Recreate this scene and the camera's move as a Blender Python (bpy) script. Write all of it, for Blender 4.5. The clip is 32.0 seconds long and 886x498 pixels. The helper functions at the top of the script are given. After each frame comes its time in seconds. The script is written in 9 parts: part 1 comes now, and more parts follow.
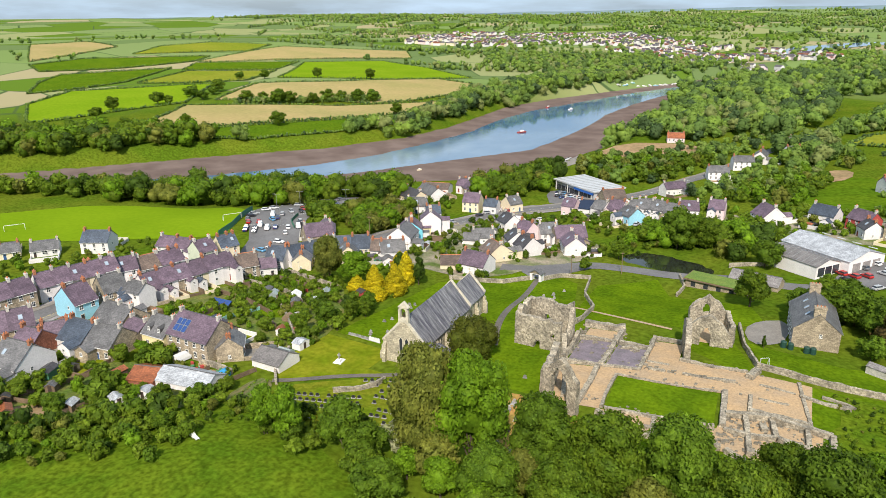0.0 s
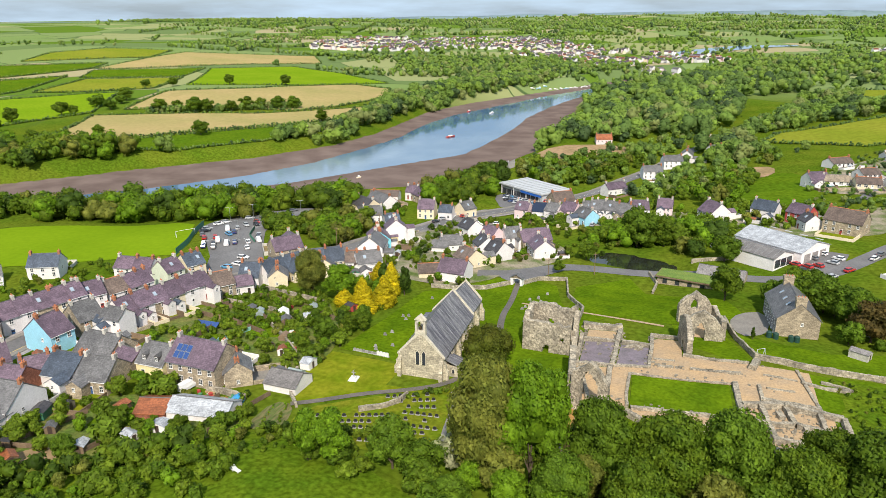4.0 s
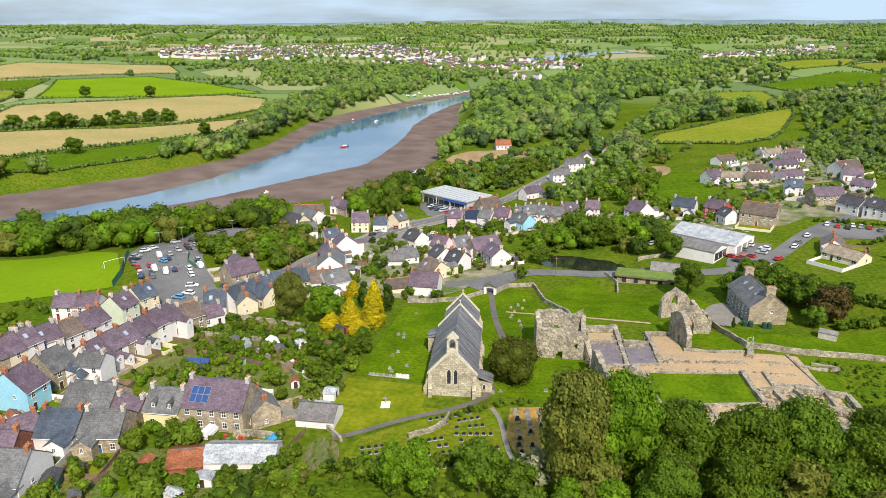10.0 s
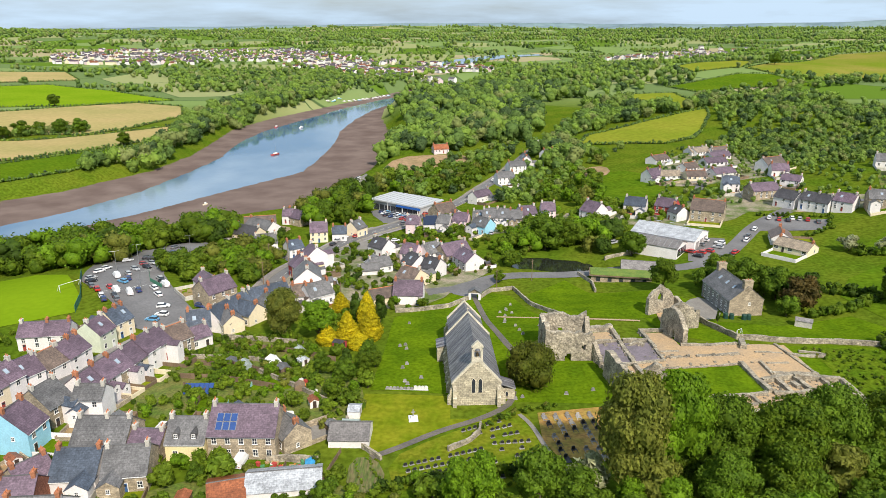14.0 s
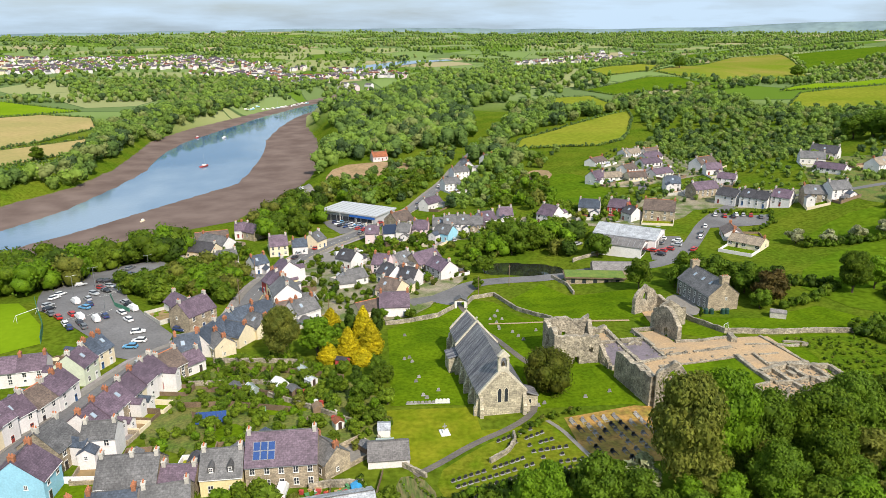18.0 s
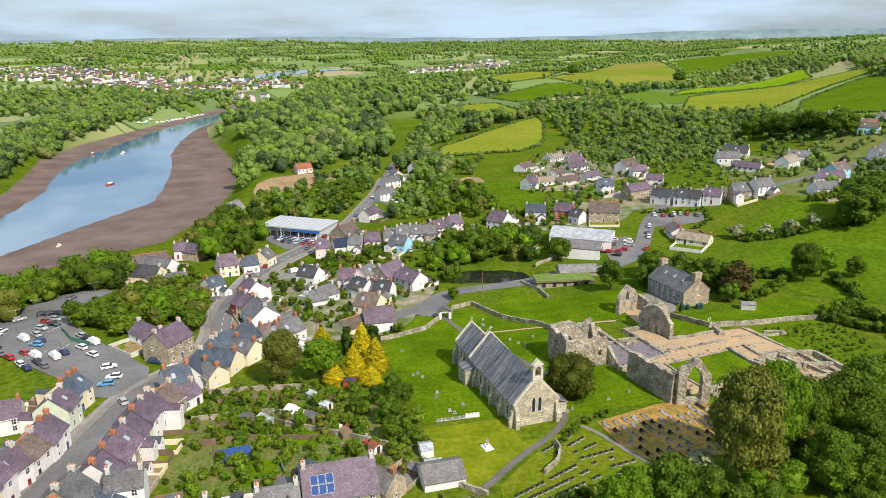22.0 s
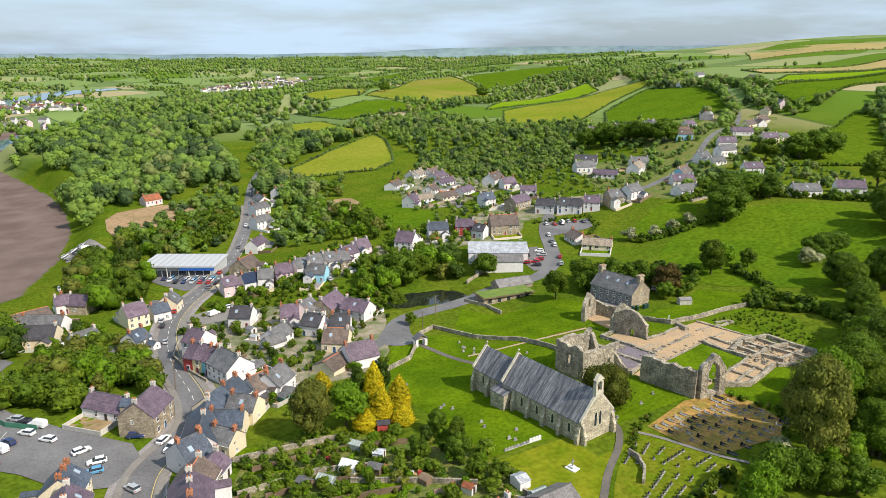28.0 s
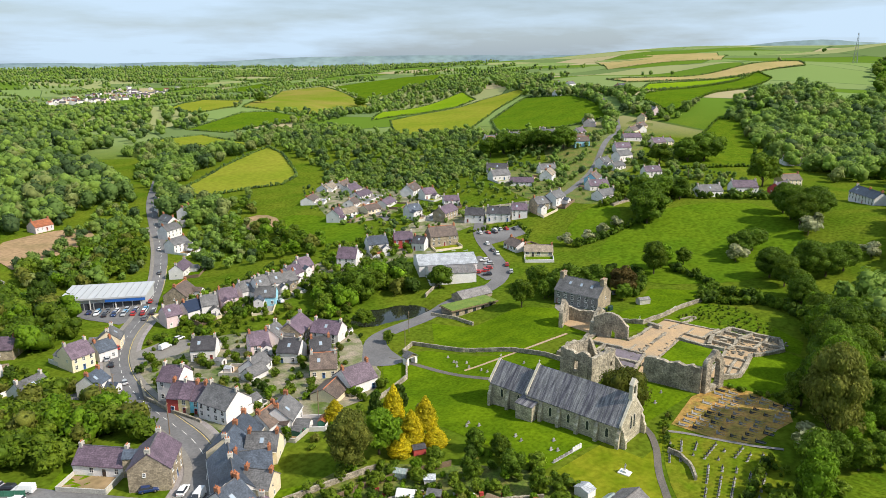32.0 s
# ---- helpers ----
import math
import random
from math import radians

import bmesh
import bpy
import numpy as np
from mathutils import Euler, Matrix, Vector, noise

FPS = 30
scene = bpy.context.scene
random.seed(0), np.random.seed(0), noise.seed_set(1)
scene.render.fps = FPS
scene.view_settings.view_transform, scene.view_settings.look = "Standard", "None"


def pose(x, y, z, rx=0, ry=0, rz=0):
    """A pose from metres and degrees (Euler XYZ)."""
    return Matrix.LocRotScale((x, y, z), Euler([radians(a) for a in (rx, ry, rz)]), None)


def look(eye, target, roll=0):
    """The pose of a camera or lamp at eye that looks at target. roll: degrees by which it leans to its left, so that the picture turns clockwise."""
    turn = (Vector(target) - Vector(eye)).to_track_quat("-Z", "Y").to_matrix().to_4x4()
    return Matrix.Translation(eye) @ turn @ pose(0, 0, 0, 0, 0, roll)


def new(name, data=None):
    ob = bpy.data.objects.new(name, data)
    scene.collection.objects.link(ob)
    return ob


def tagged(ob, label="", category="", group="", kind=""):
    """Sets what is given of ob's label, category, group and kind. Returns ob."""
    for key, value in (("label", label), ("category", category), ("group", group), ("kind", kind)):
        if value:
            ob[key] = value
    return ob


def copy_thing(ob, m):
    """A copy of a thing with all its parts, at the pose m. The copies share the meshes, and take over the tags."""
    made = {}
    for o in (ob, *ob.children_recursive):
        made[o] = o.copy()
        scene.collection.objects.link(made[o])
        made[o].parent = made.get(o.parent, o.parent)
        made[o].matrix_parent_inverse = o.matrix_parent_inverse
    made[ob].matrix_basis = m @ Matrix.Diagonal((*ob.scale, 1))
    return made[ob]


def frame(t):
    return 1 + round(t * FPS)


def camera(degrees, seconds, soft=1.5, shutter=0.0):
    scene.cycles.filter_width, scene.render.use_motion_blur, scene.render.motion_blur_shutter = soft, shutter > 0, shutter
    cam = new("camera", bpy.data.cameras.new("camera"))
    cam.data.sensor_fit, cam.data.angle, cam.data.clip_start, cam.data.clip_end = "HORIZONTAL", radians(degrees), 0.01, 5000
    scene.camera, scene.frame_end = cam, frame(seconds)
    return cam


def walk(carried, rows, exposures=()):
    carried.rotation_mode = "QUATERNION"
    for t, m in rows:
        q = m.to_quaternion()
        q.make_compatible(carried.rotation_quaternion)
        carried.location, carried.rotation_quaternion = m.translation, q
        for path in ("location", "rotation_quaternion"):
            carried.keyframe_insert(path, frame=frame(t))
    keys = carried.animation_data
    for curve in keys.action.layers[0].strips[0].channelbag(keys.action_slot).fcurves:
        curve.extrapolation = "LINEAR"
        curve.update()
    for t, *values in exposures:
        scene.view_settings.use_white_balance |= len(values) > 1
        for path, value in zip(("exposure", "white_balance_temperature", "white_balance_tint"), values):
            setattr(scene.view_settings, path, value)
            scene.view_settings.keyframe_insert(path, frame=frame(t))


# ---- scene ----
from mathutils import geometry

# ---- camera and its flight ----
cam = camera(63.85, 32.0, soft=0.8)
PATH = [
    (0, pose(78.89, 12.23, 77.61, 71.327, 0.358, 26.015)),
    (1, pose(73.14, 9.92, 77.84, 71.359, 0.325, 24.043)),
    (2, pose(67.40, 7.78, 78.22, 71.452, 0.284, 21.996)),
    (3, pose(61.57, 5.88, 78.60, 71.536, 0.253, 19.957)),
    (3.5, pose(58.60, 5.08, 78.73, 71.563, 0.243, 18.946)),
    (5.5, pose(46.41, 2.56, 79.02, 71.690, 0.231, 14.904)),
    (6, pose(43.32, 2.05, 79.09, 71.735, 0.231, 13.923)),
    (7, pose(37.11, 1.21, 79.21, 71.820, 0.145, 11.918)),
    (8, pose(30.86, 0.55, 79.39, 71.912, 0.052, 9.867)),
    (9, pose(24.60, 0.07, 79.66, 71.988, -0.010, 7.837)),
    (10, pose(18.37, -0.20, 80.00, 72.090, -0.024, 5.851)),
    (11, pose(12.22, -0.29, 80.30, 72.127, -0.060, 3.857)),
    (12, pose(6.12, -0.21, 80.53, 72.193, -0.085, 1.907)),
    (13, pose(-0.00, 0.00, 80.74, 72.300, -0.035, -0.000)),
    (14, pose(-6.13, 0.38, 80.95, 72.351, -0.067, -1.922)),
    (14.5, pose(-9.19, 0.66, 81.09, 72.381, -0.073, -2.891)),
    (16.5, pose(-21.38, 2.20, 81.77, 72.592, -0.007, -6.769)),
    (17, pose(-24.37, 2.75, 81.90, 72.647, 0.011, -7.720)),
    (18, pose(-30.26, 4.19, 82.05, 72.733, 0.022, -9.619)),
    (19, pose(-36.22, 5.98, 82.06, 72.804, -0.009, -11.536)),
    (20, pose(-42.68, 8.21, 82.05, 72.941, -0.031, -13.535)),
    (20.5, pose(-46.28, 9.56, 82.02, 73.042, -0.019, -14.722)),
    (21, pose(-50.20, 11.16, 81.98, 73.156, 0.001, -16.094)),
    (22, pose(-58.61, 14.83, 81.92, 73.381, 0.055, -19.004)),
    (23, pose(-67.23, 18.97, 81.96, 73.534, 0.077, -21.966)),
    (24, pose(-75.73, 23.58, 82.23, 73.743, 0.050, -24.958)),
    (25, pose(-84.05, 28.58, 82.66, 74.003, -0.004, -27.901)),
    (25.5, pose(-88.10, 31.23, 82.88, 74.104, -0.012, -29.374)),
    (27.5, pose(-103.76, 42.52, 83.72, 74.466, 0.052, -35.240)),
    (28, pose(-107.51, 45.53, 83.88, 74.568, 0.064, -36.712)),
    (29, pose(-114.67, 51.96, 84.10, 74.698, 0.054, -39.658)),
    (30, pose(-121.46, 58.81, 84.45, 74.896, 0.036, -42.549)),
    (31, pose(-127.97, 65.99, 84.93, 75.125, 0.019, -45.400)),
    (32, pose(-134.35, 73.34, 85.42, 75.227, 0.022, -48.225)),
]
walk(cam, PATH)

# ---- sky, sun, exposure ----
world = bpy.data.worlds.new("sky")
scene.world = world
world.use_nodes = True
wn, wl = world.node_tree.nodes, world.node_tree.links
wn.clear()
SUN_FROM = Vector((0.24, -0.68, 0.68)).normalized()
sky = wn.new("ShaderNodeTexSky")
sky.sky_type = "NISHITA"
sky.sun_disc = False
sky.sun_elevation = math.asin(SUN_FROM.z)
sky.sun_rotation = math.atan2(SUN_FROM.x, SUN_FROM.y)
sky.air_density, sky.dust_density, sky.ozone_density = 1.0, 1.6, 1.4
# thin high cloud over the sky, streaked along the horizon
geo = wn.new("ShaderNodeTexCoord")
mp = wn.new("ShaderNodeMapping")
mp.inputs["Scale"].default_value = (1.6, 1.6, 11.0)
cl = wn.new("ShaderNodeTexNoise")
cl.inputs["Scale"].default_value, cl.inputs["Detail"].default_value, cl.inputs["Roughness"].default_value = 2.2, 7, 0.55
ramp = wn.new("ShaderNodeValToRGB")
ramp.color_ramp.elements[0].position, ramp.color_ramp.elements[1].position = 0.40, 0.62
ramp.color_ramp.elements[0].color, ramp.color_ramp.elements[1].color = (0.42, 0.42, 0.42, 1), (0.95, 0.95, 0.95, 1)
mixs = wn.new("ShaderNodeMix")
mixs.data_type = "RGBA"
mixs.inputs["B"].default_value = (5.9, 7.6, 9.4, 1)
bg = wn.new("ShaderNodeBackground")
bg.inputs["Strength"].default_value = 0.1
outw = wn.new("ShaderNodeOutputWorld")
wl.new(geo.outputs["Generated"], mp.inputs["Vector"])
wl.new(mp.outputs["Vector"], cl.inputs["Vector"])
wl.new(cl.outputs["Fac"], ramp.inputs["Fac"])
wl.new(ramp.outputs["Color"], mixs.inputs["Factor"])
wl.new(sky.outputs["Color"], mixs.inputs["A"])
wl.new(mixs.outputs["Result"], bg.inputs["Color"])
wl.new(bg.outputs["Background"], outw.inputs["Surface"])

sun = new("sun", bpy.data.lights.new("sun", "SUN"))
sun.data.energy, sun.data.angle, sun.data.color = 5.3, radians(1.5), (1.0, 0.915, 0.80)
sun.matrix_world = look(SUN_FROM * 300, (0, 0, 0))
scene.view_settings.exposure = 0.12


# ---- materials ----
def material(name, base, rough=0.8, var=0.25, scale=0.6, fine=6.0, bump=0.2, metal=0.0, tint=None, island=0.0, objvar=0.0, spec=0.3, coords="Object", stretch=(1, 1, 1)):
    """A surface with colour variation at two scales, fine relief and, if asked, a shade for each piece or object."""
    m = bpy.data.materials.new(name)
    m.use_nodes = True
    n, l = m.node_tree.nodes, m.node_tree.links
    b = n["Principled BSDF"]
    b.inputs["Roughness"].default_value, b.inputs["Metallic"].default_value = rough, metal
    b.inputs["Specular IOR Level"].default_value = spec
    tc, mapn = n.new("ShaderNodeTexCoord"), n.new("ShaderNodeMapping")
    mapn.inputs["Scale"].default_value = stretch
    big, small = n.new("ShaderNodeTexNoise"), n.new("ShaderNodeTexNoise")
    for tex, s, d in ((big, scale, 4), (small, fine, 5)):
        tex.inputs["Scale"].default_value, tex.inputs["Detail"].default_value = s, d
        l.new(mapn.outputs["Vector"], tex.inputs["Vector"])
    if coords == "World":
        l.new(n.new("ShaderNodeNewGeometry").outputs["Position"], mapn.inputs["Vector"])
    else:
        l.new(tc.outputs["Object"], mapn.inputs["Vector"])
    mix = n.new("ShaderNodeMix")
    mix.data_type = "RGBA"
    other = tint or tuple(c * (1 - var) for c in base)
    mix.inputs["A"].default_value, mix.inputs["B"].default_value = (*base, 1), (*other, 1)
    mr = n.new("ShaderNodeMapRange")
    mr.inputs["From Min"].default_value, mr.inputs["From Max"].default_value = 0.35, 0.65
    l.new(big.outputs["Fac"], mr.inputs["Value"])
    l.new(mr.outputs["Result"], mix.inputs["Factor"])
    hsv = n.new("ShaderNodeHueSaturation")
    vr = n.new("ShaderNodeMapRange")
    vr.inputs["From Min"].default_value, vr.inputs["From Max"].default_value = 0.3, 0.7
    vr.inputs["To Min"].default_value, vr.inputs["To Max"].default_value = 1 - var, 1 + var
    l.new(small.outputs["Fac"], vr.inputs["Value"])
    value = vr.outputs["Result"]
    for amount, node, out in ((island, "ShaderNodeNewGeometry", "Random Per Island"), (objvar, "ShaderNodeObjectInfo", "Random")):
        if amount:
            r, mul = n.new("ShaderNodeMapRange"), n.new("ShaderNodeMath")
            r.inputs["To Min"].default_value, r.inputs["To Max"].default_value = 1 - amount, 1 + amount
            l.new(n.new(node).outputs[out], r.inputs["Value"])
            mul.operation = "MULTIPLY"
            l.new(value, mul.inputs[0])
            l.new(r.outputs["Result"], mul.inputs[1])
            value = mul.outputs["Value"]
    l.new(value, hsv.inputs["Value"])
    l.new(mix.outputs["Result"], hsv.inputs["Color"])
    l.new(hsv.outputs["Color"], b.inputs["Base Color"])
    if bump:
        bp = n.new("ShaderNodeBump")
        bp.inputs["Strength"].default_value, bp.inputs["Distance"].default_value = bump, 0.1
        l.new(small.outputs["Fac"], bp.inputs["Height"])
        l.new(bp.outputs["Normal"], b.inputs["Normal"])
    return m


def courses(m, row, width, dark=0.75, bump=0.5):
    """Adds rows of slates or stones to a material, as shade and relief."""
    n, l = m.node_tree.nodes, m.node_tree.links
    b = n["Principled BSDF"]
    tex, tc = n.new("ShaderNodeTexBrick"), n.new("ShaderNodeTexCoord")
    tex.inputs["Scale"].default_value = 1.0
    tex.inputs["Brick Width"].default_value, tex.inputs["Row Height"].default_value = width, row
    tex.inputs["Mortar Size"].default_value = row * 0.06
    tex.inputs["Color1"].default_value, tex.inputs["Color2"].default_value = (1, 1, 1, 1), (dark, dark, dark, 1)
    tex.inputs["Mortar"].default_value = (dark * 0.8, dark * 0.8, dark * 0.8, 1)
    l.new(tc.outputs["UV"], tex.inputs["Vector"])
    mul = n.new("ShaderNodeMix")
    mul.data_type, mul.blend_type = "RGBA", "MULTIPLY"
    mul.inputs["Factor"].default_value = 1.0
    old = b.inputs["Base Color"].links[0].from_socket
    l.new(old, mul.inputs["A"])
    l.new(tex.outputs["Color"], mul.inputs["B"])
    l.new(mul.outputs["Result"], b.inputs["Base Color"])
    return m


PAINT = {"white": (0.73, 0.695, 0.685), "cream": (0.72, 0.62, 0.44), "pink": (0.72, 0.56, 0.57), "blue": (0.30, 0.58, 0.72), "green": (0.58, 0.62, 0.48),
         "yellow": (0.80, 0.68, 0.38), "red": (0.42, 0.07, 0.06), "skyblue": (0.22, 0.62, 0.74), "tanwall": (0.62, 0.53, 0.40)}
WALLS = {k: material("render_" + k, c, 0.85, 0.10, 0.35, 3.0, 0.08, objvar=0.08) for k, c in PAINT.items()}
WALLS["stone"] = courses(material("rubble_stone", (0.50, 0.41, 0.29), 0.9, 0.25, 0.5, 3.0, 0.5, tint=(0.34, 0.28, 0.20), objvar=0.1), 0.35, 0.7, 0.6)
WALLS["brick"] = courses(material("old_brick", (0.34, 0.13, 0.08), 0.9, 0.3, 0.5, 3.0, 0.4), 0.16, 0.4, 0.7)
SLATES = {"purple": (0.165, 0.115, 0.15), "grey": (0.17, 0.165, 0.165), "blue": (0.085, 0.105, 0.14), "brown": (0.17, 0.125, 0.10), "dark": (0.075, 0.07, 0.075),
          "tan": (0.36, 0.29, 0.21), "shedgrey": (0.26, 0.24, 0.23), "tin": (0.50, 0.52, 0.55), "rust": (0.36, 0.12, 0.05)}
ROOFS = {k: courses(material("slate_" + k, c, 0.5, 0.34, 0.5, 2.5, 0.25, objvar=0.18, spec=0.4), 0.42, 0.8, 0.78) for k, c in SLATES.items()}
ROOFS["solar"] = material("solar_roof", (0.02, 0.03, 0.06), 0.15, 0.1, 1, 4, 0.0, spec=0.6)
STONE = courses(material("abbey_stone", (0.47, 0.41, 0.31), 0.95, 0.42, 0.45, 2.2, 0.9, tint=(0.25, 0.22, 0.17)), 0.5, 0.9, 0.68)
CHURCHWALL = courses(material("church_stone", (0.62, 0.55, 0.40), 0.92, 0.3, 0.5, 2.5, 0.6, tint=(0.36, 0.32, 0.24)), 0.45, 0.9, 0.65)
DRESSED = material("dressed_stone", (0.58, 0.53, 0.42), 0.85, 0.2, 0.8, 4, 0.3)
CHURCHROOF = courses(material("church_slate", (0.085, 0.08, 0.10), 0.5, 0.5, 0.9, 2.4, 0.3, tint=(0.27, 0.265, 0.265), spec=0.45, stretch=(0.16, 1.7, 0.16)), 0.4, 0.6, 0.75)
GRAVEL = material("gravel", (0.44, 0.30, 0.165), 0.95, 0.2, 0.22, 2.2, 0.4, coords="World", tint=(0.37, 0.27, 0.17))
FLAGS = material("paving", (0.30, 0.27, 0.26), 0.9, 0.2, 0.4, 2, 0.3, coords="World")
PURPLEFLAGS = material("purple_paving", (0.20, 0.165, 0.19), 0.9, 0.2, 0.4, 2, 0.3, coords="World", tint=(0.15, 0.13, 0.14))
PATH = material("worn_path", (0.15, 0.13, 0.11), 0.95, 0.2, 0.3, 2.5, 0.2, coords="World", tint=(0.11, 0.10, 0.085))
ASPHALT = material("asphalt", (0.175, 0.17, 0.17), 0.9, 0.16, 0.08, 1.5, 0.2, coords="World", tint=(0.125, 0.12, 0.12))
PAVING = material("footway", (0.235, 0.215, 0.19), 0.9, 0.15, 0.3, 2, 0.2, coords="World")
LINE = material("road_paint", (0.78, 0.77, 0.72), 0.8, 0.2, 1, 5, 0.0, coords="World")
YLINE = material("yellow_paint", (0.70, 0.55, 0.16), 0.8, 0.2, 1, 5, 0.0, coords="World")
GLASS = material("window_glass", (0.035, 0.04, 0.05), 0.12, 0.2, 1, 3, 0.0, spec=0.6)
FRAME = material("window_paint", (0.75, 0.74, 0.71), 0.6, 0.1, 1, 3, 0.0)
DOORS = [material("door_" + k, c, 0.5, 0.1, 1, 4, 0.0) for k, c in (("dark", (0.06, 0.04, 0.035)), ("redbrown", (0.28, 0.05, 0.04)), ("white", (0.7, 0.7, 0.68)), ("blue", (0.04, 0.10, 0.24)))]
CHIM = material("chimney_brick", (0.40, 0.17, 0.09), 0.9, 0.25, 0.8, 4, 0.3, objvar=0.15)
POT = material("chimney_pot", (0.52, 0.19, 0.09), 0.85, 0.2, 1, 5, 0.2)
RENDERGREY = material("chimney_render", (0.55, 0.52, 0.46), 0.9, 0.2, 0.8, 4, 0.2, objvar=0.15)
METAL = material("grey_metal", (0.35, 0.36, 0.36), 0.45, 0.1, 1, 5, 0.0, metal=0.6)
TIMBER = material("weathered_timber", (0.20, 0.14, 0.09), 0.85, 0.25, 0.8, 6, 0.3, objvar=0.2)
BLACKSTONE = material("polished_granite", (0.03, 0.03, 0.033), 0.3, 0.2, 1, 6, 0.0)
GREYSTONE = material("grave_stone", (0.30, 0.285, 0.265), 0.85, 0.3, 0.8, 5, 0.3, objvar=0.3)
WHITESTONE = material("pale_marble", (0.72, 0.71, 0.68), 0.6, 0.12, 0.8, 5, 0.1)
BARK = material("bark", (0.10, 0.075, 0.05), 0.95, 0.3, 0.8, 4, 0.5)
LEAVES = {}
for key, c, t in (("ash", (0.104, 0.155, 0.010), (0.067, 0.115, 0.008)), ("oak", (0.096, 0.158, 0.011), (0.066, 0.116, 0.009)), ("lime", (0.130, 0.225, 0.010), (0.095, 0.175, 0.009)), ("dark", (0.052, 0.090, 0.010), (0.038, 0.070, 0.008)),
                  ("willow", (0.159, 0.170, 0.027), (0.110, 0.130, 0.020)), ("gold", (0.46, 0.37, 0.010), (0.35, 0.30, 0.010)), ("yew", (0.058, 0.076, 0.008), (0.072, 0.076, 0.009)), ("copper", (0.085, 0.060, 0.016), (0.060, 0.050, 0.014)),
                  ("blossom", (0.33, 0.34, 0.19), (0.120, 0.150, 0.018)), ("scrub", (0.135, 0.190, 0.014), (0.095, 0.150, 0.011)), ("hedge", (0.088, 0.145, 0.011), (0.115, 0.165, 0.013))):
    c, t = (c[0] * 1.28, c[1] * 1.27, c[2] * 1.3), (t[0] * 1.12, t[1] * 1.14, t[2] * 1.2)
    LEAVES[key] = material("leaves_" + key, c, 0.62, 0.28, 0.35, 2.2, 0.0, tint=t, island=0.26, objvar=0.18, spec=0.12)
# lighter, bluer leaf colours for distant woods: haze is put into the colour
HAZELEAVES = {}
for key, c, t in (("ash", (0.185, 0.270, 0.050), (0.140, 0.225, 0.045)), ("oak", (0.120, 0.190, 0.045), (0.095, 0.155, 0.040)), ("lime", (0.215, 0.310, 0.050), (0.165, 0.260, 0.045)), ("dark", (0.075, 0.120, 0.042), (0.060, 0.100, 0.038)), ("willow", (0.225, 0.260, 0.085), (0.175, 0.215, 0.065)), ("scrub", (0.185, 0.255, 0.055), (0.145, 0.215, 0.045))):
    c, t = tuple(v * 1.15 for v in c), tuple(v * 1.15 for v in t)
    HAZELEAVES[key] = material("hazed_leaves_" + key, c, 0.7, 0.2, 0.05, 0.5, 0.0, tint=t, island=0.12, spec=0.08, coords="World")
for m in (*LEAVES.values(), *HAZELEAVES.values()):
    n, l = m.node_tree.nodes, m.node_tree.links
    b, thin, both = n["Principled BSDF"], n.new("ShaderNodeBsdfTranslucent"), n.new("ShaderNodeMixShader")
    both.inputs["Fac"].default_value = 0.38
    l.new(b.inputs["Base Color"].links[0].from_socket, thin.inputs["Color"])
    l.new(b.outputs["BSDF"], both.inputs[1])
    l.new(thin.outputs["BSDF"], both.inputs[2])
    l.new(both.outputs["Shader"], n["Material Output"].inputs["Surface"])


def grass(name, base, tint, scale=0.05, fine=0.9, var=0.22):
    return material(name, base, 0.9, var, scale, fine, 0.35, coords="World", tint=tint, spec=0.0)


LAWN = grass("mown_grass", (0.108, 0.172, 0.006), (0.068, 0.122, 0.005), 0.11, 1.1, 0.28)
DRYLAWN = grass("dry_grass", (0.195, 0.205, 0.014), (0.125, 0.165, 0.008), 0.16, 0.8)
GRAVELAWN = grass("graveyard_grass", (0.105, 0.155, 0.008), (0.155, 0.165, 0.014), 0.22, 1.1, 0.3)
FIELDS = {"green": grass("pasture", (0.070, 0.130, 0.007), (0.092, 0.148, 0.008), 0.05, 0.5, 0.3), "bright": grass("ley", (0.145, 0.240, 0.009), (0.175, 0.265, 0.012), 0.02, 0.4, 0.12), "tan": grass("hayfield", (0.37, 0.285, 0.125), (0.30, 0.26, 0.10), 0.02, 0.3, 0.1),
          "yellow": grass("meadow", (0.215, 0.225, 0.026), (0.165, 0.205, 0.018), 0.02, 0.3, 0.15), "orange": grass("sorrel_meadow", (0.235, 0.205, 0.045), (0.150, 0.195, 0.018), 0.012, 0.3, 0.1), "pitch": grass("playing_field", (0.146, 0.235, 0.008), (0.165, 0.255, 0.009), 0.03, 0.5, 0.07),
          "rough": grass("rough_grass", (0.066, 0.118, 0.007), (0.098, 0.142, 0.009), 0.16, 1.1, 0.42), "earth": grass("bare_earth", (0.36, 0.24, 0.14), (0.26, 0.19, 0.10), 0.06, 0.5, 0.2)}

# ground: grass and, away from the village, a patchwork of fields, with river mud below the tide line
GROUND = grass("grass_and_mud", (0.070, 0.118, 0.008), (0.108, 0.140, 0.012), 0.045, 0.7, 0.34)
gn, gl = GROUND.node_tree.nodes, GROUND.node_tree.links
gb = gn["Principled BSDF"]
gp, gs, gnoise, gadd, gmix = gn.new("ShaderNodeNewGeometry"), gn.new("ShaderNodeSeparateXYZ"), gn.new("ShaderNodeTexNoise"), gn.new("ShaderNodeMath"), gn.new("ShaderNodeMix")
gnoise.inputs["Scale"].default_value, gnoise.inputs["Detail"].default_value = 0.12, 6
gadd.operation = "MULTIPLY_ADD"
gadd.inputs[1].default_value, gadd.inputs[2].default_value = 1.0, -19.05
gl.new(gp.outputs["Position"], gs.inputs["Vector"])
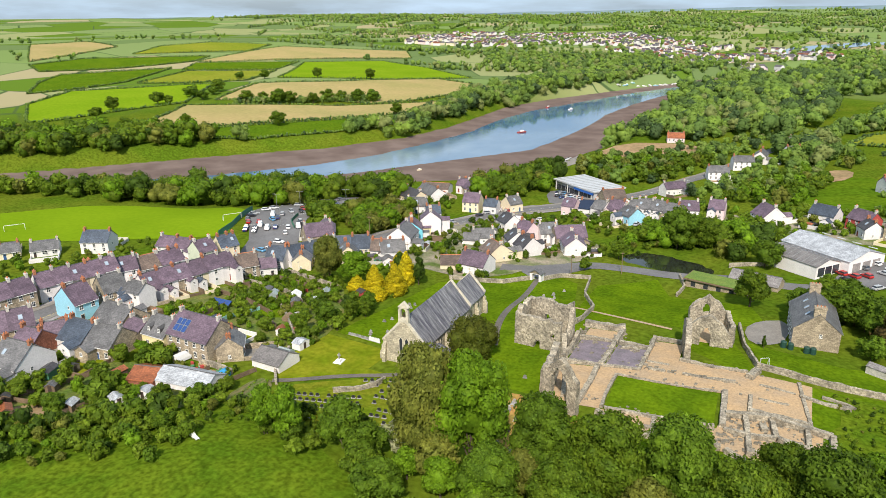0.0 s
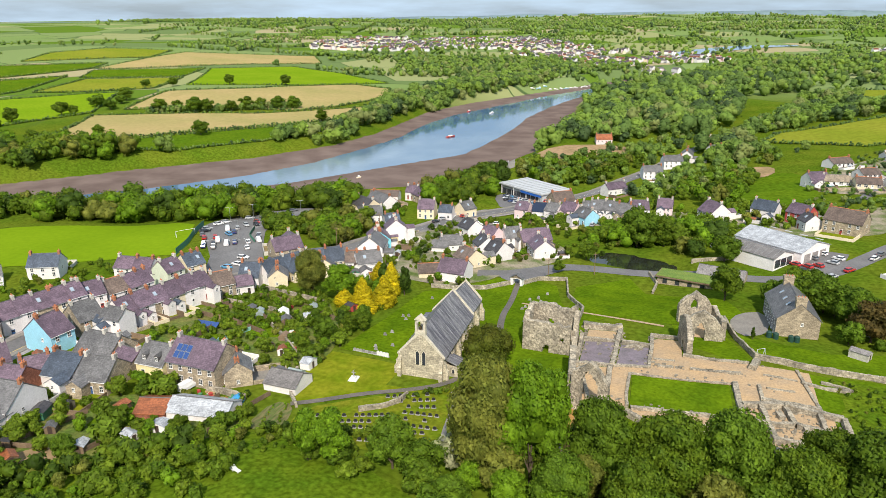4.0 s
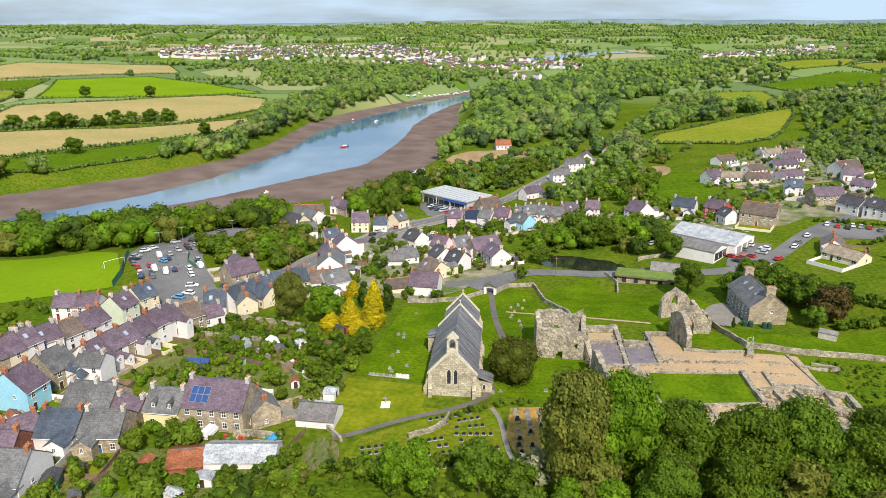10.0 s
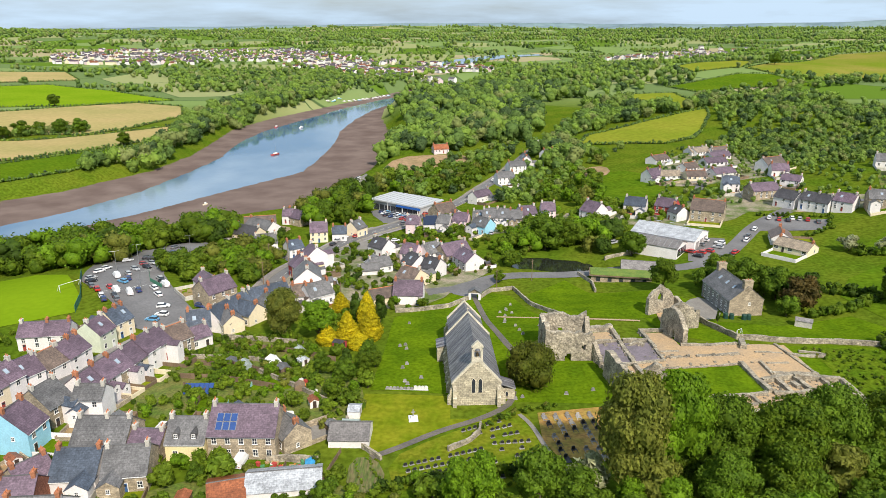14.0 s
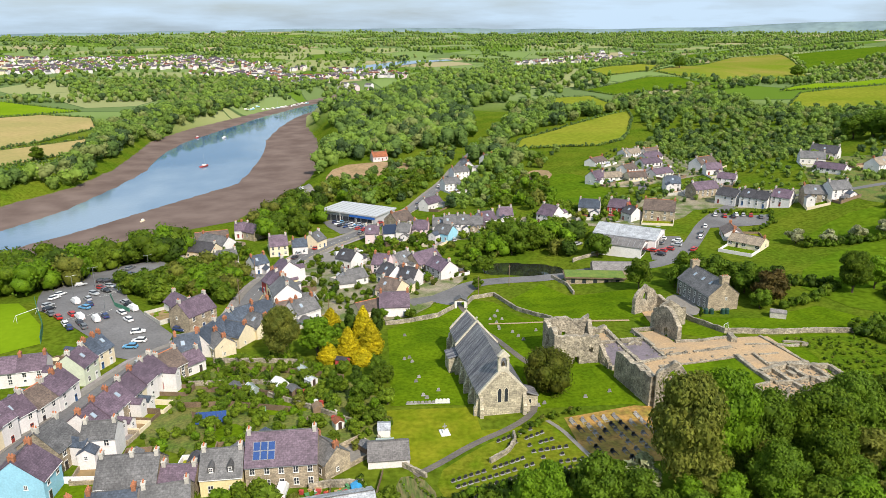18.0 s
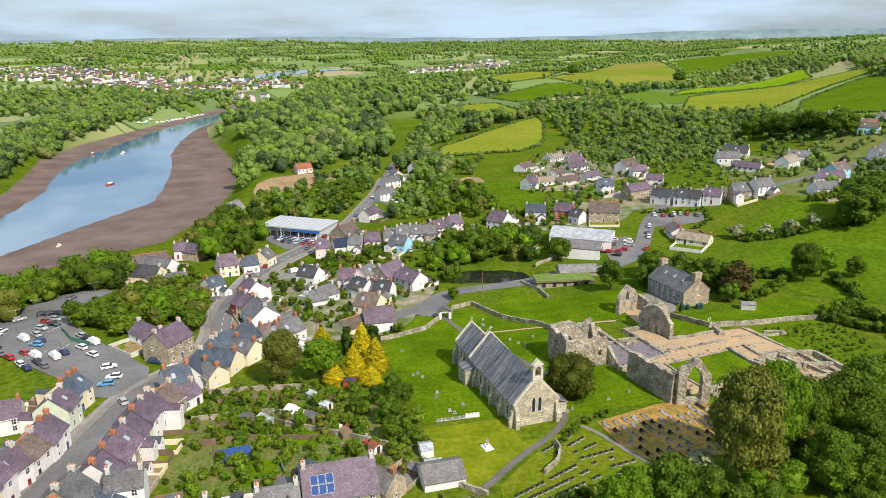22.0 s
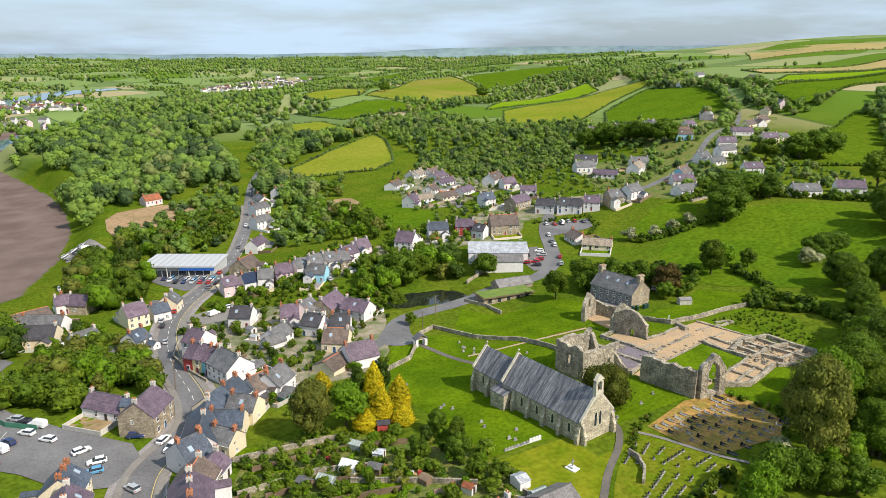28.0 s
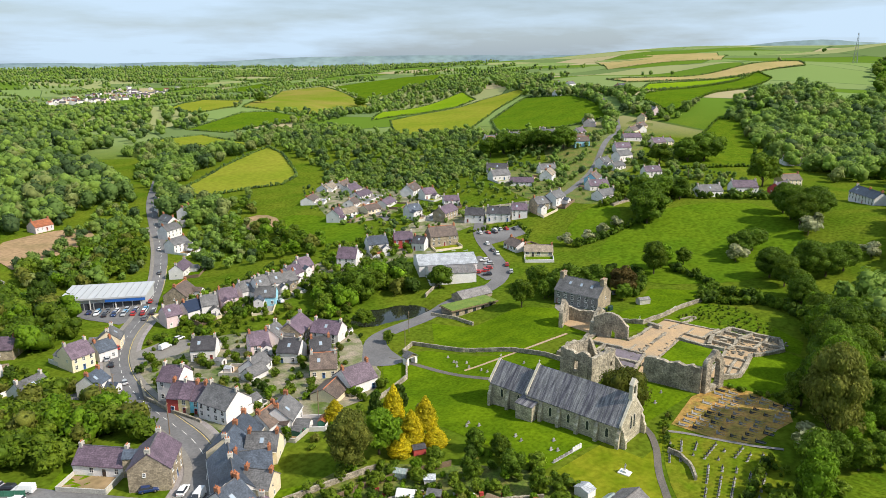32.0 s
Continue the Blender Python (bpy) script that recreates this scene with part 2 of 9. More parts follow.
gl.new(gp.outputs["Position"], gnoise.inputs["Vector"])
gl.new(gnoise.outputs["Fac"], gadd.inputs[0])
gmap = gn.new("ShaderNodeMapRange")
gsub = gn.new("ShaderNodeMath")
gsub.operation = "SUBTRACT"
gl.new(gs.outputs["Z"], gsub.inputs[0])
gl.new(gadd.outputs["Value"], gsub.inputs[1])
gmap.inputs["From Min"].default_value, gmap.inputs["From Max"].default_value = -0.15, 0.15
gl.new(gsub.outputs["Value"], gmap.inputs["Value"])
gmix.data_type = "RGBA"
mudn, mudr = gn.new("ShaderNodeTexNoise"), gn.new("ShaderNodeValToRGB")
mudn.inputs["Scale"].default_value, mudn.inputs["Detail"].default_value = 0.05, 8
mudr.color_ramp.elements[0].position, mudr.color_ramp.elements[1].position = 0.35, 0.7
mudr.color_ramp.elements[0].color, mudr.color_ramp.elements[1].color = (0.13, 0.095, 0.082, 1), (0.195, 0.148, 0.128, 1)
gl.new(gp.outputs["Position"], mudn.inputs["Vector"])
gl.new(mudn.outputs["Fac"], mudr.inputs["Fac"])
gl.new(mudr.outputs["Color"], gmix.inputs["A"])
pv, pr, pe, pl, pm, pm2 = gn.new("ShaderNodeTexVoronoi"), gn.new("ShaderNodeValToRGB"), gn.new("ShaderNodeTexVoronoi"), gn.new("ShaderNodeMapRange"), gn.new("ShaderNodeMix"), gn.new("ShaderNodeMix")
pw = gn.new("ShaderNodeMapping")
pw.inputs["Scale"].default_value = (0.0075, 0.0048, 0.0)
pw.inputs["Rotation"].default_value = (0, 0, 0.5)
gl.new(gp.outputs["Position"], pw.inputs["Vector"])
pe.feature = "DISTANCE_TO_EDGE"
for tex in (pv, pe):
    tex.inputs["Scale"].default_value, tex.inputs["Randomness"].default_value = 1.0, 0.75
    gl.new(pw.outputs["Vector"], tex.inputs["Vector"])
sepc = gn.new("ShaderNodeSeparateColor")
gl.new(pv.outputs["Color"], sepc.inputs["Color"])
gl.new(sepc.outputs["Red"], pr.inputs["Fac"])
pr.color_ramp.interpolation = "CONSTANT"
# field colours beyond the village are paler and bluer, with distance haze painted in
for pos, col in ((0.2, (0.18, 0.24, 0.085, 1)), (0.4, (0.13, 0.185, 0.065, 1)), (0.58, (0.26, 0.28, 0.12, 1)), (0.74, (0.17, 0.24, 0.075, 1)), (0.93, (0.33, 0.29, 0.16, 1))):
    pr.color_ramp.elements.new(pos).color = col
pr.color_ramp.elements[0].color = (0.10, 0.17, 0.02, 1)
pr.color_ramp.elements[-1].color = (0.20, 0.25, 0.05, 1)
pl.inputs["From Min"].default_value, pl.inputs["From Max"].default_value = 0.004, 0.010
gl.new(pe.outputs["Distance"], pl.inputs["Value"])
pm.data_type = pm2.data_type = "RGBA"
pm.inputs["A"].default_value = (0.07, 0.11, 0.04, 1)
gl.new(pr.outputs["Color"], pm.inputs["B"])
gl.new(pl.outputs["Result"], pm.inputs["Factor"])
pd, pdm = gn.new("ShaderNodeVectorMath"), gn.new("ShaderNodeMapRange")
pd.operation = "DISTANCE"
pd.inputs[1].default_value = (0, 250, 0)
gl.new(gp.outputs["Position"], pd.inputs[0])
pdm.inputs["From Min"].default_value, pdm.inputs["From Max"].default_value = 480, 620
gl.new(pd.outputs["Value"], pdm.inputs["Value"])
gl.new(pdm.outputs["Result"], pm2.inputs["Factor"])
gl.new(gb.inputs["Base Color"].links[0].from_socket, pm2.inputs["A"])
gl.new(pm.outputs["Result"], pm2.inputs["B"])
gl.new(pm2.outputs["Result"], gmix.inputs["B"])
gl.new(gmap.outputs["Result"], gmix.inputs["Factor"])
gl.new(gmix.outputs["Result"], gb.inputs["Base Color"])
grough = gn.new("ShaderNodeMapRange")
grough.inputs["To Min"].default_value, grough.inputs["To Max"].default_value = 0.5, 0.9
gl.new(gmap.outputs["Result"], grough.inputs["Value"])
gl.new(grough.outputs["Result"], gb.inputs["Roughness"])

POND = material("still_pond_water", (0.022, 0.026, 0.018), 0.05, 0.2, 0.2, 1.0, 0.03, spec=0.5, coords="World")
WATER = bpy.data.materials.new("river_water")
WATER.use_nodes = True
vn, vl = WATER.node_tree.nodes, WATER.node_tree.links
vb = vn["Principled BSDF"]
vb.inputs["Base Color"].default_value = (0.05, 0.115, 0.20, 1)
vb.inputs["Roughness"].default_value, vb.inputs["IOR"].default_value = 0.06, 1.33
vt, vg, vbump = vn.new("ShaderNodeTexNoise"), vn.new("ShaderNodeNewGeometry"), vn.new("ShaderNodeBump")
vt.inputs["Scale"].default_value, vt.inputs["Detail"].default_value = 0.35, 5
vbump.inputs["Distance"].default_value = 0.3
lanes_tex, lanes_map, calm = vn.new("ShaderNodeTexNoise"), vn.new("ShaderNodeMapping"), vn.new("ShaderNodeMapRange")
lanes_map.inputs["Scale"].default_value = (0.011, 0.006, 1)
lanes_tex.inputs["Scale"].default_value, lanes_tex.inputs["Detail"].default_value = 1.0, 4
calm.inputs["From Min"].default_value, calm.inputs["From Max"].default_value = 0.42, 0.6
calm.inputs["To Min"].default_value, calm.inputs["To Max"].default_value = 0.02, 0.3
vl.new(vg.outputs["Position"], lanes_map.inputs["Vector"])
vl.new(lanes_map.outputs["Vector"], lanes_tex.inputs["Vector"])
vl.new(lanes_tex.outputs["Fac"], calm.inputs["Value"])
vl.new(calm.outputs["Result"], vbump.inputs["Strength"])
# light and dark blue patches: sky reflection painted into the water's colour
sky_sheen = vn.new("ShaderNodeValToRGB")
sky_sheen.color_ramp.elements[0].position, sky_sheen.color_ramp.elements[1].position = 0.38, 0.64
sky_sheen.color_ramp.elements[0].color, sky_sheen.color_ramp.elements[1].color = (0.055, 0.125, 0.22, 1), (0.20, 0.27, 0.34, 1)
vl.new(lanes_tex.outputs["Fac"], sky_sheen.inputs["Fac"])
vl.new(sky_sheen.outputs["Color"], vb.inputs["Base Color"])
vl.new(vg.outputs["Position"], vt.inputs["Vector"])
vl.new(vt.outputs["Fac"], vbump.inputs["Height"])
vl.new(vbump.outputs["Normal"], vb.inputs["Normal"])


# ---- helpers for building ----
def part(name, bm, mat, parent=None, label="", smooth_faces=False):
    """Links a bmesh as one mesh object under a thing or part."""
    me = bpy.data.meshes.new(name)
    bm.to_mesh(me)
    bm.free()
    for m in mat if isinstance(mat, (list, tuple)) else [mat]:
        me.materials.append(m)
    if smooth_faces:
        me.shade_smooth()
    return share(name, me, parent, label)


def share(name, me, parent=None, label="", m=None):
    ob = new(name, me)
    ob.parent = parent
    if m is not None:
        ob.matrix_local = m
    return tagged(ob, label)


def raw(name, verts, faces, mats, index=None):
    me = bpy.data.meshes.new(name)
    me.from_pydata([tuple(v) for v in verts], [], [tuple(f) for f in faces])
    for m in mats if isinstance(mats, (list, tuple)) else [mats]:
        me.materials.append(m)
    if index is not None:
        me.polygons.foreach_set("material_index", index)
    me.update()
    return me


def box(bm, x0, y0, z0, x1, y1, z1, mi=0, bevel=0.0):
    vs = [bm.verts.new(p) for p in ((x0, y0, z0), (x1, y0, z0), (x1, y1, z0), (x0, y1, z0), (x0, y0, z1), (x1, y0, z1), (x1, y1, z1), (x0, y1, z1))]
    fs = [bm.faces.new([vs[i] for i in q]) for q in ((3, 2, 1, 0), (4, 5, 6, 7), (0, 1, 5, 4), (1, 2, 6, 5), (2, 3, 7, 6), (3, 0, 4, 7))]
    for f in fs:
        f.material_index = mi
    if bevel:
        bmesh.ops.bevel(bm, geom=list({e for f in fs for e in f.edges}), offset=bevel, segments=1, affect="EDGES")
    return vs


def uv_box(bm):
    """Box-projected coordinates in metres, so that courses run level."""
    uv = bm.loops.layers.uv.verify()
    bm.normal_update()
    for f in bm.faces:
        n = f.normal
        side = Vector((-n.y, n.x, 0))
        side = side.normalized() if side.length > 0.05 else Vector((1, 0, 0))
        up = n.cross(side)
        for lo in f.loops:
            lo[uv].uv = (lo.vert.co.dot(side), lo.vert.co.dot(up))


def cyl(bm, p, q, r0, r1, seg=8, mi=0):
    p, q = Vector(p), Vector(q)
    rot = (q - p).to_track_quat("Z", "Y").to_matrix()
    rings = []
    for c, r in ((p, r0), (q, r1)):
        rings.append([bm.verts.new(c + rot @ Vector((r * math.cos(6.28319 * k / seg), r * math.sin(6.28319 * k / seg), 0))) for k in range(seg)])
    for k in range(seg):
        f = bm.faces.new((rings[0][k], rings[0][(k + 1) % seg], rings[1][(k + 1) % seg], rings[1][k]))
        f.material_index = mi
    bm.faces.new(rings[1]).material_index = mi
    bm.faces.new(rings[0][::-1]).material_index = mi


def gz(x, y):
    return float(ground(x, y))


# ---- the lie of the land ----
# spot heights of the land, fitted to the camera's views: x, y, z
SPOTS = [(6, 150, 0), (-8, 134, 0.3), (40, 150, 0.3), (78, 168, 0), (62, 195, -2), (30, 170, 0), (94, 200, -3.3), (108, 183, -2.8), (112, 167, -0.8), (12, 218, -5.2), (30, 105, 2.5), (0, 85, 5), (-60, 60, 4), (-45, 122, 0.5), (-85, 125, 0), (-70, 218, -5), (-108, 240, -5), (-123, 227, -4),
         (-30, 190, -2.5), (-8, 221, -6.5), (20, 235, -8), (50, 270, -10), (13, 276, -10.5), (50, 233, -8), (75, 256, -6.5), (58, 318, -9), (-52, 308, -13), (-35, 324, -14), (-14, 328, -15), (-72, 312, -13), (-24, 390, -16), (10, 385, -16), (-100, 280, -6.5)]
SPOTS2 = [(-104, 358, -17), (-78, 388, -17), (-132, 328, -17), (45, 419, -13.5), (94, 320, -3), (72, 312, -4.5), (100, 285, -5), (127, 298, -1), (142, 274, -3), (222, 276, 14), (236, 354, 12), (194, 455, -1), (260, 226, 11), (170, 400, 0), (150, 150, 2), (250, 130, 16), (-138, 181, -4), (-190, 220, -6),
          (-120, 290, -14), (-170, 270, -14), (-30, 460, -9), (388, 370, 25), (700, 420, 52), (900, 640, 64), (1100, 480, 86), (470, 970, 28), (590, 860, 14), (300, 600, 10), (60, 600, -6), (-227, 556, -11), (-423, 710, -1), (-400, 430, -10)]
# far heights are tuned so that the skyline fits the camera's view
FAR = [(1000, 920, 52), (750, 450, 62), (-900, 1000, 30), (-1100, 600, 30), (0, 1500, -12), (-500, 1700, 0), (500, 1900, 0), (-1800, 2800, 45), (0, 2800, 25), (1500, 2600, 30), (-2500, 4700, 38), (0, 4700, 62), (2500, 4500, 56), (4500, 3500, 96), (1800, 1300, 70), (2080, 1180, 126), (2250, 850, 134), (2400, 420, 140), (3000, 1250, 150), (1500, 300, 130), (1300, 640, 102), (-2500, 1800, 50), (-600, -300, 10), (300, -200, 25), (-200, 1000, -12)]
RIVER_Y = [100, 170, 300, 340, 390, 440, 500, 560, 630, 700, 790, 880, 980, 1090, 1200]
FAR_MUD = [-560, -480, -345, -310, -268, -222, -192, -182, -183, -186, -163, -125, -85, -40, 10]
FAR_WATER = [-500, -420, -284, -241, -202, -180, -168, -160, -164, -156, -129, -102, -62, -8, 45]
NEAR_WATER = [-440, -370, -250, -200, -160, -129, -90, -84, -82, -84, -76, -62, -30, 42, 105]
NEAR_MUD = [-420, -350, -235, -165, -86, -60, -43, -35, -33, -38, -48, -50, -18, 54, 118]


def smooth(a, b, v):
    u = np.clip((v - a) / (b - a), 0, 1)
    return u * u * (3 - 2 * u)


def land(x, y):
    """Height of the dry land, blended from the spot heights."""
    x, y = np.asarray(x, float), np.asarray(y, float)
    top, low = np.zeros_like(x), np.zeros_like(x)
    for group, core in ((SPOTS, 12), (SPOTS2, 30), (FAR, 160)):
        for sx, sy, sz in group:
            w = core ** 0.4 / ((x - sx) ** 2 + (y - sy) ** 2 + core * core) ** 1.6
            top += w * sz
            low += w
    return top / low


def ground(x, y):
    """Height of the ground, with the river's bed and mud banks cut in."""
    x, y = np.asarray(x, float), np.asarray(y, float)
    z = land(x, y)
    fm, fw, nw, nm = (np.interp(y, RIVER_Y, edge) for edge in (FAR_MUD, FAR_WATER, NEAR_WATER, NEAR_MUD))
    on = smooth(60, 110, y) * (1 - smooth(1180, 1260, y))
    out = np.maximum(fm - x, x - nm)
    mud = np.where(x < (fw + nw) / 2, (fw - x) / np.maximum(fw - fm, 4), (x - nw) / np.maximum(nm - nw, 4))
    bed = np.where(mud > 0, -20 + 1.1 * np.clip(mud, 0, 1), -20 + np.maximum(mud * 6, -1.6))
    k = np.where(out < 0, 0, smooth(0, 1, np.clip(out / 22, 0, 1)))
    carved = bed * (1 - k) + np.maximum(z, -17.5) * k
    return z * (1 - on) + carved * on


open_ground = ground


def ground(x, y):
    """The land with the mill pond's basin cut into it."""
    z = open_ground(x, y)
    u = np.clip(((np.asarray(x) - 37) * 19 + (np.asarray(y) - 263.5) * -4.5) / (19 * 19 + 4.5 * 4.5), 0, 1)
    dist = np.hypot(np.asarray(x) - 37 - 19 * u, np.asarray(y) - 263.5 + 4.5 * u)
    basin = np.clip((9.5 - dist) / 4.0, 0, 1)
    return z * (1 - basin) + np.minimum(z, -10.6) * basin


def axis(lo, hi, near0, near1, step, growth):
    """Grid lines, close together over the village and wider apart towards the horizon."""
    mid = list(np.arange(near0, near1 + step, step))
    out, s, v = [], step, mid[-1]
    while v < hi:
        s *= growth
        v += s
        out.append(v)
    inn, s, v = [], step, mid[0]
    while v > lo:
        s *= growth
        v -= s
        inn.append(v)
    return np.array(inn[::-1] + mid + out)


gx, gy = axis(-4200, 4600, -240, 240, 4.0, 1.06), axis(-350, 4850, 70, 470, 4.0, 1.035)
GX, GY = np.meshgrid(gx, gy)
GZ = ground(GX, GY)
nx, ny = len(gx), len(gy)
idx = np.arange(nx * ny).reshape(ny, nx)
quads = np.stack([idx[:-1, :-1], idx[:-1, 1:], idx[1:, 1:], idx[1:, :-1]], -1).reshape(-1, 4)
me = bpy.data.meshes.new("ground")
me.vertices.add(nx * ny)
me.vertices.foreach_set("co", np.stack([GX, GY, GZ], -1).ravel())
me.loops.add(quads.size)
me.loops.foreach_set("vertex_index", quads.ravel())
me.polygons.add(len(quads))
me.polygons.foreach_set("loop_start", np.arange(0, quads.size, 4))
me.update(calc_edges=True)
me.shade_smooth()
me.materials.append(GROUND)
tagged(new("ground", me), "rolling grass ground with brown river mud below the tide line", "ground", kind="structure")


def inside(px, py, poly):
    px, py = np.asarray(px), np.asarray(py)
    ok = np.zeros(px.shape, bool)
    for (x0, y0), (x1, y1) in zip(poly, poly[1:] + poly[:1]):
        if y0 != y1:
            ok ^= ((y0 > py) != (y1 > py)) & (px < (x1 - x0) * (py - y0) / (y1 - y0) + x0)
    return ok


def rounded(poly, turns=2):
    """Cuts the corners of an outline (Chaikin)."""
    for _ in range(turns):
        poly = [p for (x0, y0), (x1, y1) in zip(poly, poly[1:] + poly[:1]) for p in ((0.75 * x0 + 0.25 * x1, 0.75 * y0 + 0.25 * y1), (0.25 * x0 + 0.75 * x1, 0.25 * y0 + 0.75 * y1))]
    return poly


def drape(name, poly, mat, lift=0.12, step=4.0, label="", category="ground", soft=0, kind="structure"):
    """A patch that lies on the ground, with the outline poly."""
    poly = rounded(poly, soft) if soft else poly
    edge = []
    for (x0, y0), (x1, y1) in zip(poly, poly[1:] + poly[:1]):
        k = max(1, int(math.hypot(x1 - x0, y1 - y0) / step))
        edge += [(x0 + (x1 - x0) * i / k, y0 + (y1 - y0) * i / k) for i in range(k)]
    xs, ys = [p[0] for p in edge], [p[1] for p in edge]
    mx, my = np.meshgrid(np.arange(min(xs), max(xs), step), np.arange(min(ys), max(ys), step))
    ok = inside(mx, my, poly)
    pts = [Vector(p) for p in edge] + [Vector((a, b)) for a, b in zip(mx[ok], my[ok])]
    n = len(edge)
    from_cdt = geometry.delaunay_2d_cdt(pts, [(i, (i + 1) % n) for i in range(n)], [], 1, 0.05)
    v = np.array([(p.x, p.y) for p in from_cdt[0]])
    z = ground(v[:, 0], v[:, 1]) + lift
    me = raw(name, np.column_stack([v, z]), from_cdt[2], mat)
    me.shade_smooth()
    return tagged(new(name, me), label or name.replace("_", " "), category, kind=kind)


def smoothed(line, turns=2):
    for _ in range(turns):
        mid = [p for (x0, y0), (x1, y1) in zip(line, line[1:]) for p in ((0.75 * x0 + 0.25 * x1, 0.75 * y0 + 0.25 * y1), (0.25 * x0 + 0.75 * x1, 0.25 * y0 + 0.75 * y1))]
        line = [line[0]] + mid[1:-1] + [line[-1]]
    return line


def resample(line, step):
    line = np.array(line, float)
    d = np.concatenate([[0], np.cumsum(np.hypot(*np.diff(line, axis=0).T))])
    s = np.linspace(0, d[-1], max(2, int(d[-1] / step) + 1))
    return np.column_stack([np.interp(s, d, line[:, 0]), np.interp(s, d, line[:, 1])])


def offsets(line):
    t = np.gradient(line, axis=0)
    t /= np.maximum(np.hypot(t[:, 0], t[:, 1]), 1e-6)[:, None]
    return np.column_stack([-t[:, 1], t[:, 0]])


def strip(name, line, a, b, mat, lift, label="", category="road", thick=0.0, step=3.0, kind="structure"):
    """A band along a line, between the offsets a and b, lying on the ground; thick gives it a real edge."""
    c = resample(smoothed(line), step)
    n = offsets(c)
    rows = [c + n * o for o in np.linspace(a, b, 3)]
    base = ground(c[:, 0], c[:, 1])
    verts, k = [], len(c)
    for r in rows:
        z = ground(r[:, 0], r[:, 1]) * 0.5 + base * 0.5 + lift
        verts += list(np.column_stack([r, z]))
    faces = [(j * k + i, j * k + i + 1, (j + 1) * k + i + 1, (j + 1) * k + i) for j in range(2) for i in range(k - 1)]
    if thick:
        low = len(verts)
        for r in (rows[0], rows[2]):
            z = ground(r[:, 0], r[:, 1]) * 0.5 + base * 0.5 + lift - thick
            verts += list(np.column_stack([r, z]))
        for i in range(k - 1):
            faces.append((low + i, low + i + 1, i + 1, i))
            faces.append((2 * k + i, 2 * k + i + 1, low + k + i + 1, low + k + i))
    return tagged(new(name, raw(name, verts, faces, mat)), label or name.replace("_", " "), category, kind=kind)


# river
wy = np.linspace(105, 1195, 140)
wa, wb = np.interp(wy, RIVER_Y, FAR_MUD) + 1, np.interp(wy, RIVER_Y, NEAR_MUD) - 1
wv = [(x, y, -20.0) for y, l0, r0 in zip(wy, wa, wb) for x in np.linspace(l0, r0, 5)]
wf = [(i * 5 + j, i * 5 + j + 1, i * 5 + j + 6, i * 5 + j + 5) for i in range(139) for j in range(4)]
tagged(new("river", raw("river", wv, wf, WATER)), "calm blue tidal river, sky reflections partly painted, between mud banks", "water", kind="structure")

# ---- fields, lawns, roads ----
FIELD_PLANS = {
    "hay_lower": ("tan", [(-394, 425), (-443, 521), (-312, 580), (-230, 656), (-209, 610), (-259, 535), (-337, 436), (-371, 396)]),
    "hay_middle": ("tan", [(-437, 555), (-472, 663), (-397, 708), (-315, 805), (-260, 782), (-237, 712), (-262, 644), (-284, 615)]),
    "ley": ("bright", [(-494, 725), (-585, 902), (-509, 1003), (-410, 961), (-290, 850), (-359, 759)]),
    "hay_upper": ("tan", [(-697, 804), (-711, 1014), (-568, 1186), (-499, 1077), (-576, 978), (-679, 807)]),
    "close_one": ("green", [(-657, 731), (-689, 790), (-594, 901), (-566, 813)]),
    "close_two": ("yellow", [(-608, 612), (-645, 728), (-558, 802), (-507, 685), (-563, 635)]),
    "close_three": ("bright", [(-615, 531), (-545, 626), (-517, 640), (-455, 533), (-472, 475), (-476, 396), (-487, 389), (-573, 451)]),
    "close_four": ("green", [(-634, 495), (-693, 550), (-728, 606), (-678, 733), (-626, 612), (-622, 550)]),
    "close_five": ("green", [(-812, 624), (-819, 711), (-715, 846), (-699, 795), (-723, 682), (-762, 602)]),
    "hay_far": ("tan", [(-1064, 806), (-1079, 922), (-896, 835), (-862, 737), (-836, 641)]),
    "close_six": ("yellow", [(-806, 785), (-841, 872), (-824, 965), (-736, 1016), (-708, 925)]),
    "water_meadow": ("green", [(-348, 383), (-328, 427), (-254, 526), (-205, 583), (-203, 532), (-232, 459), (-272, 405)]),
}
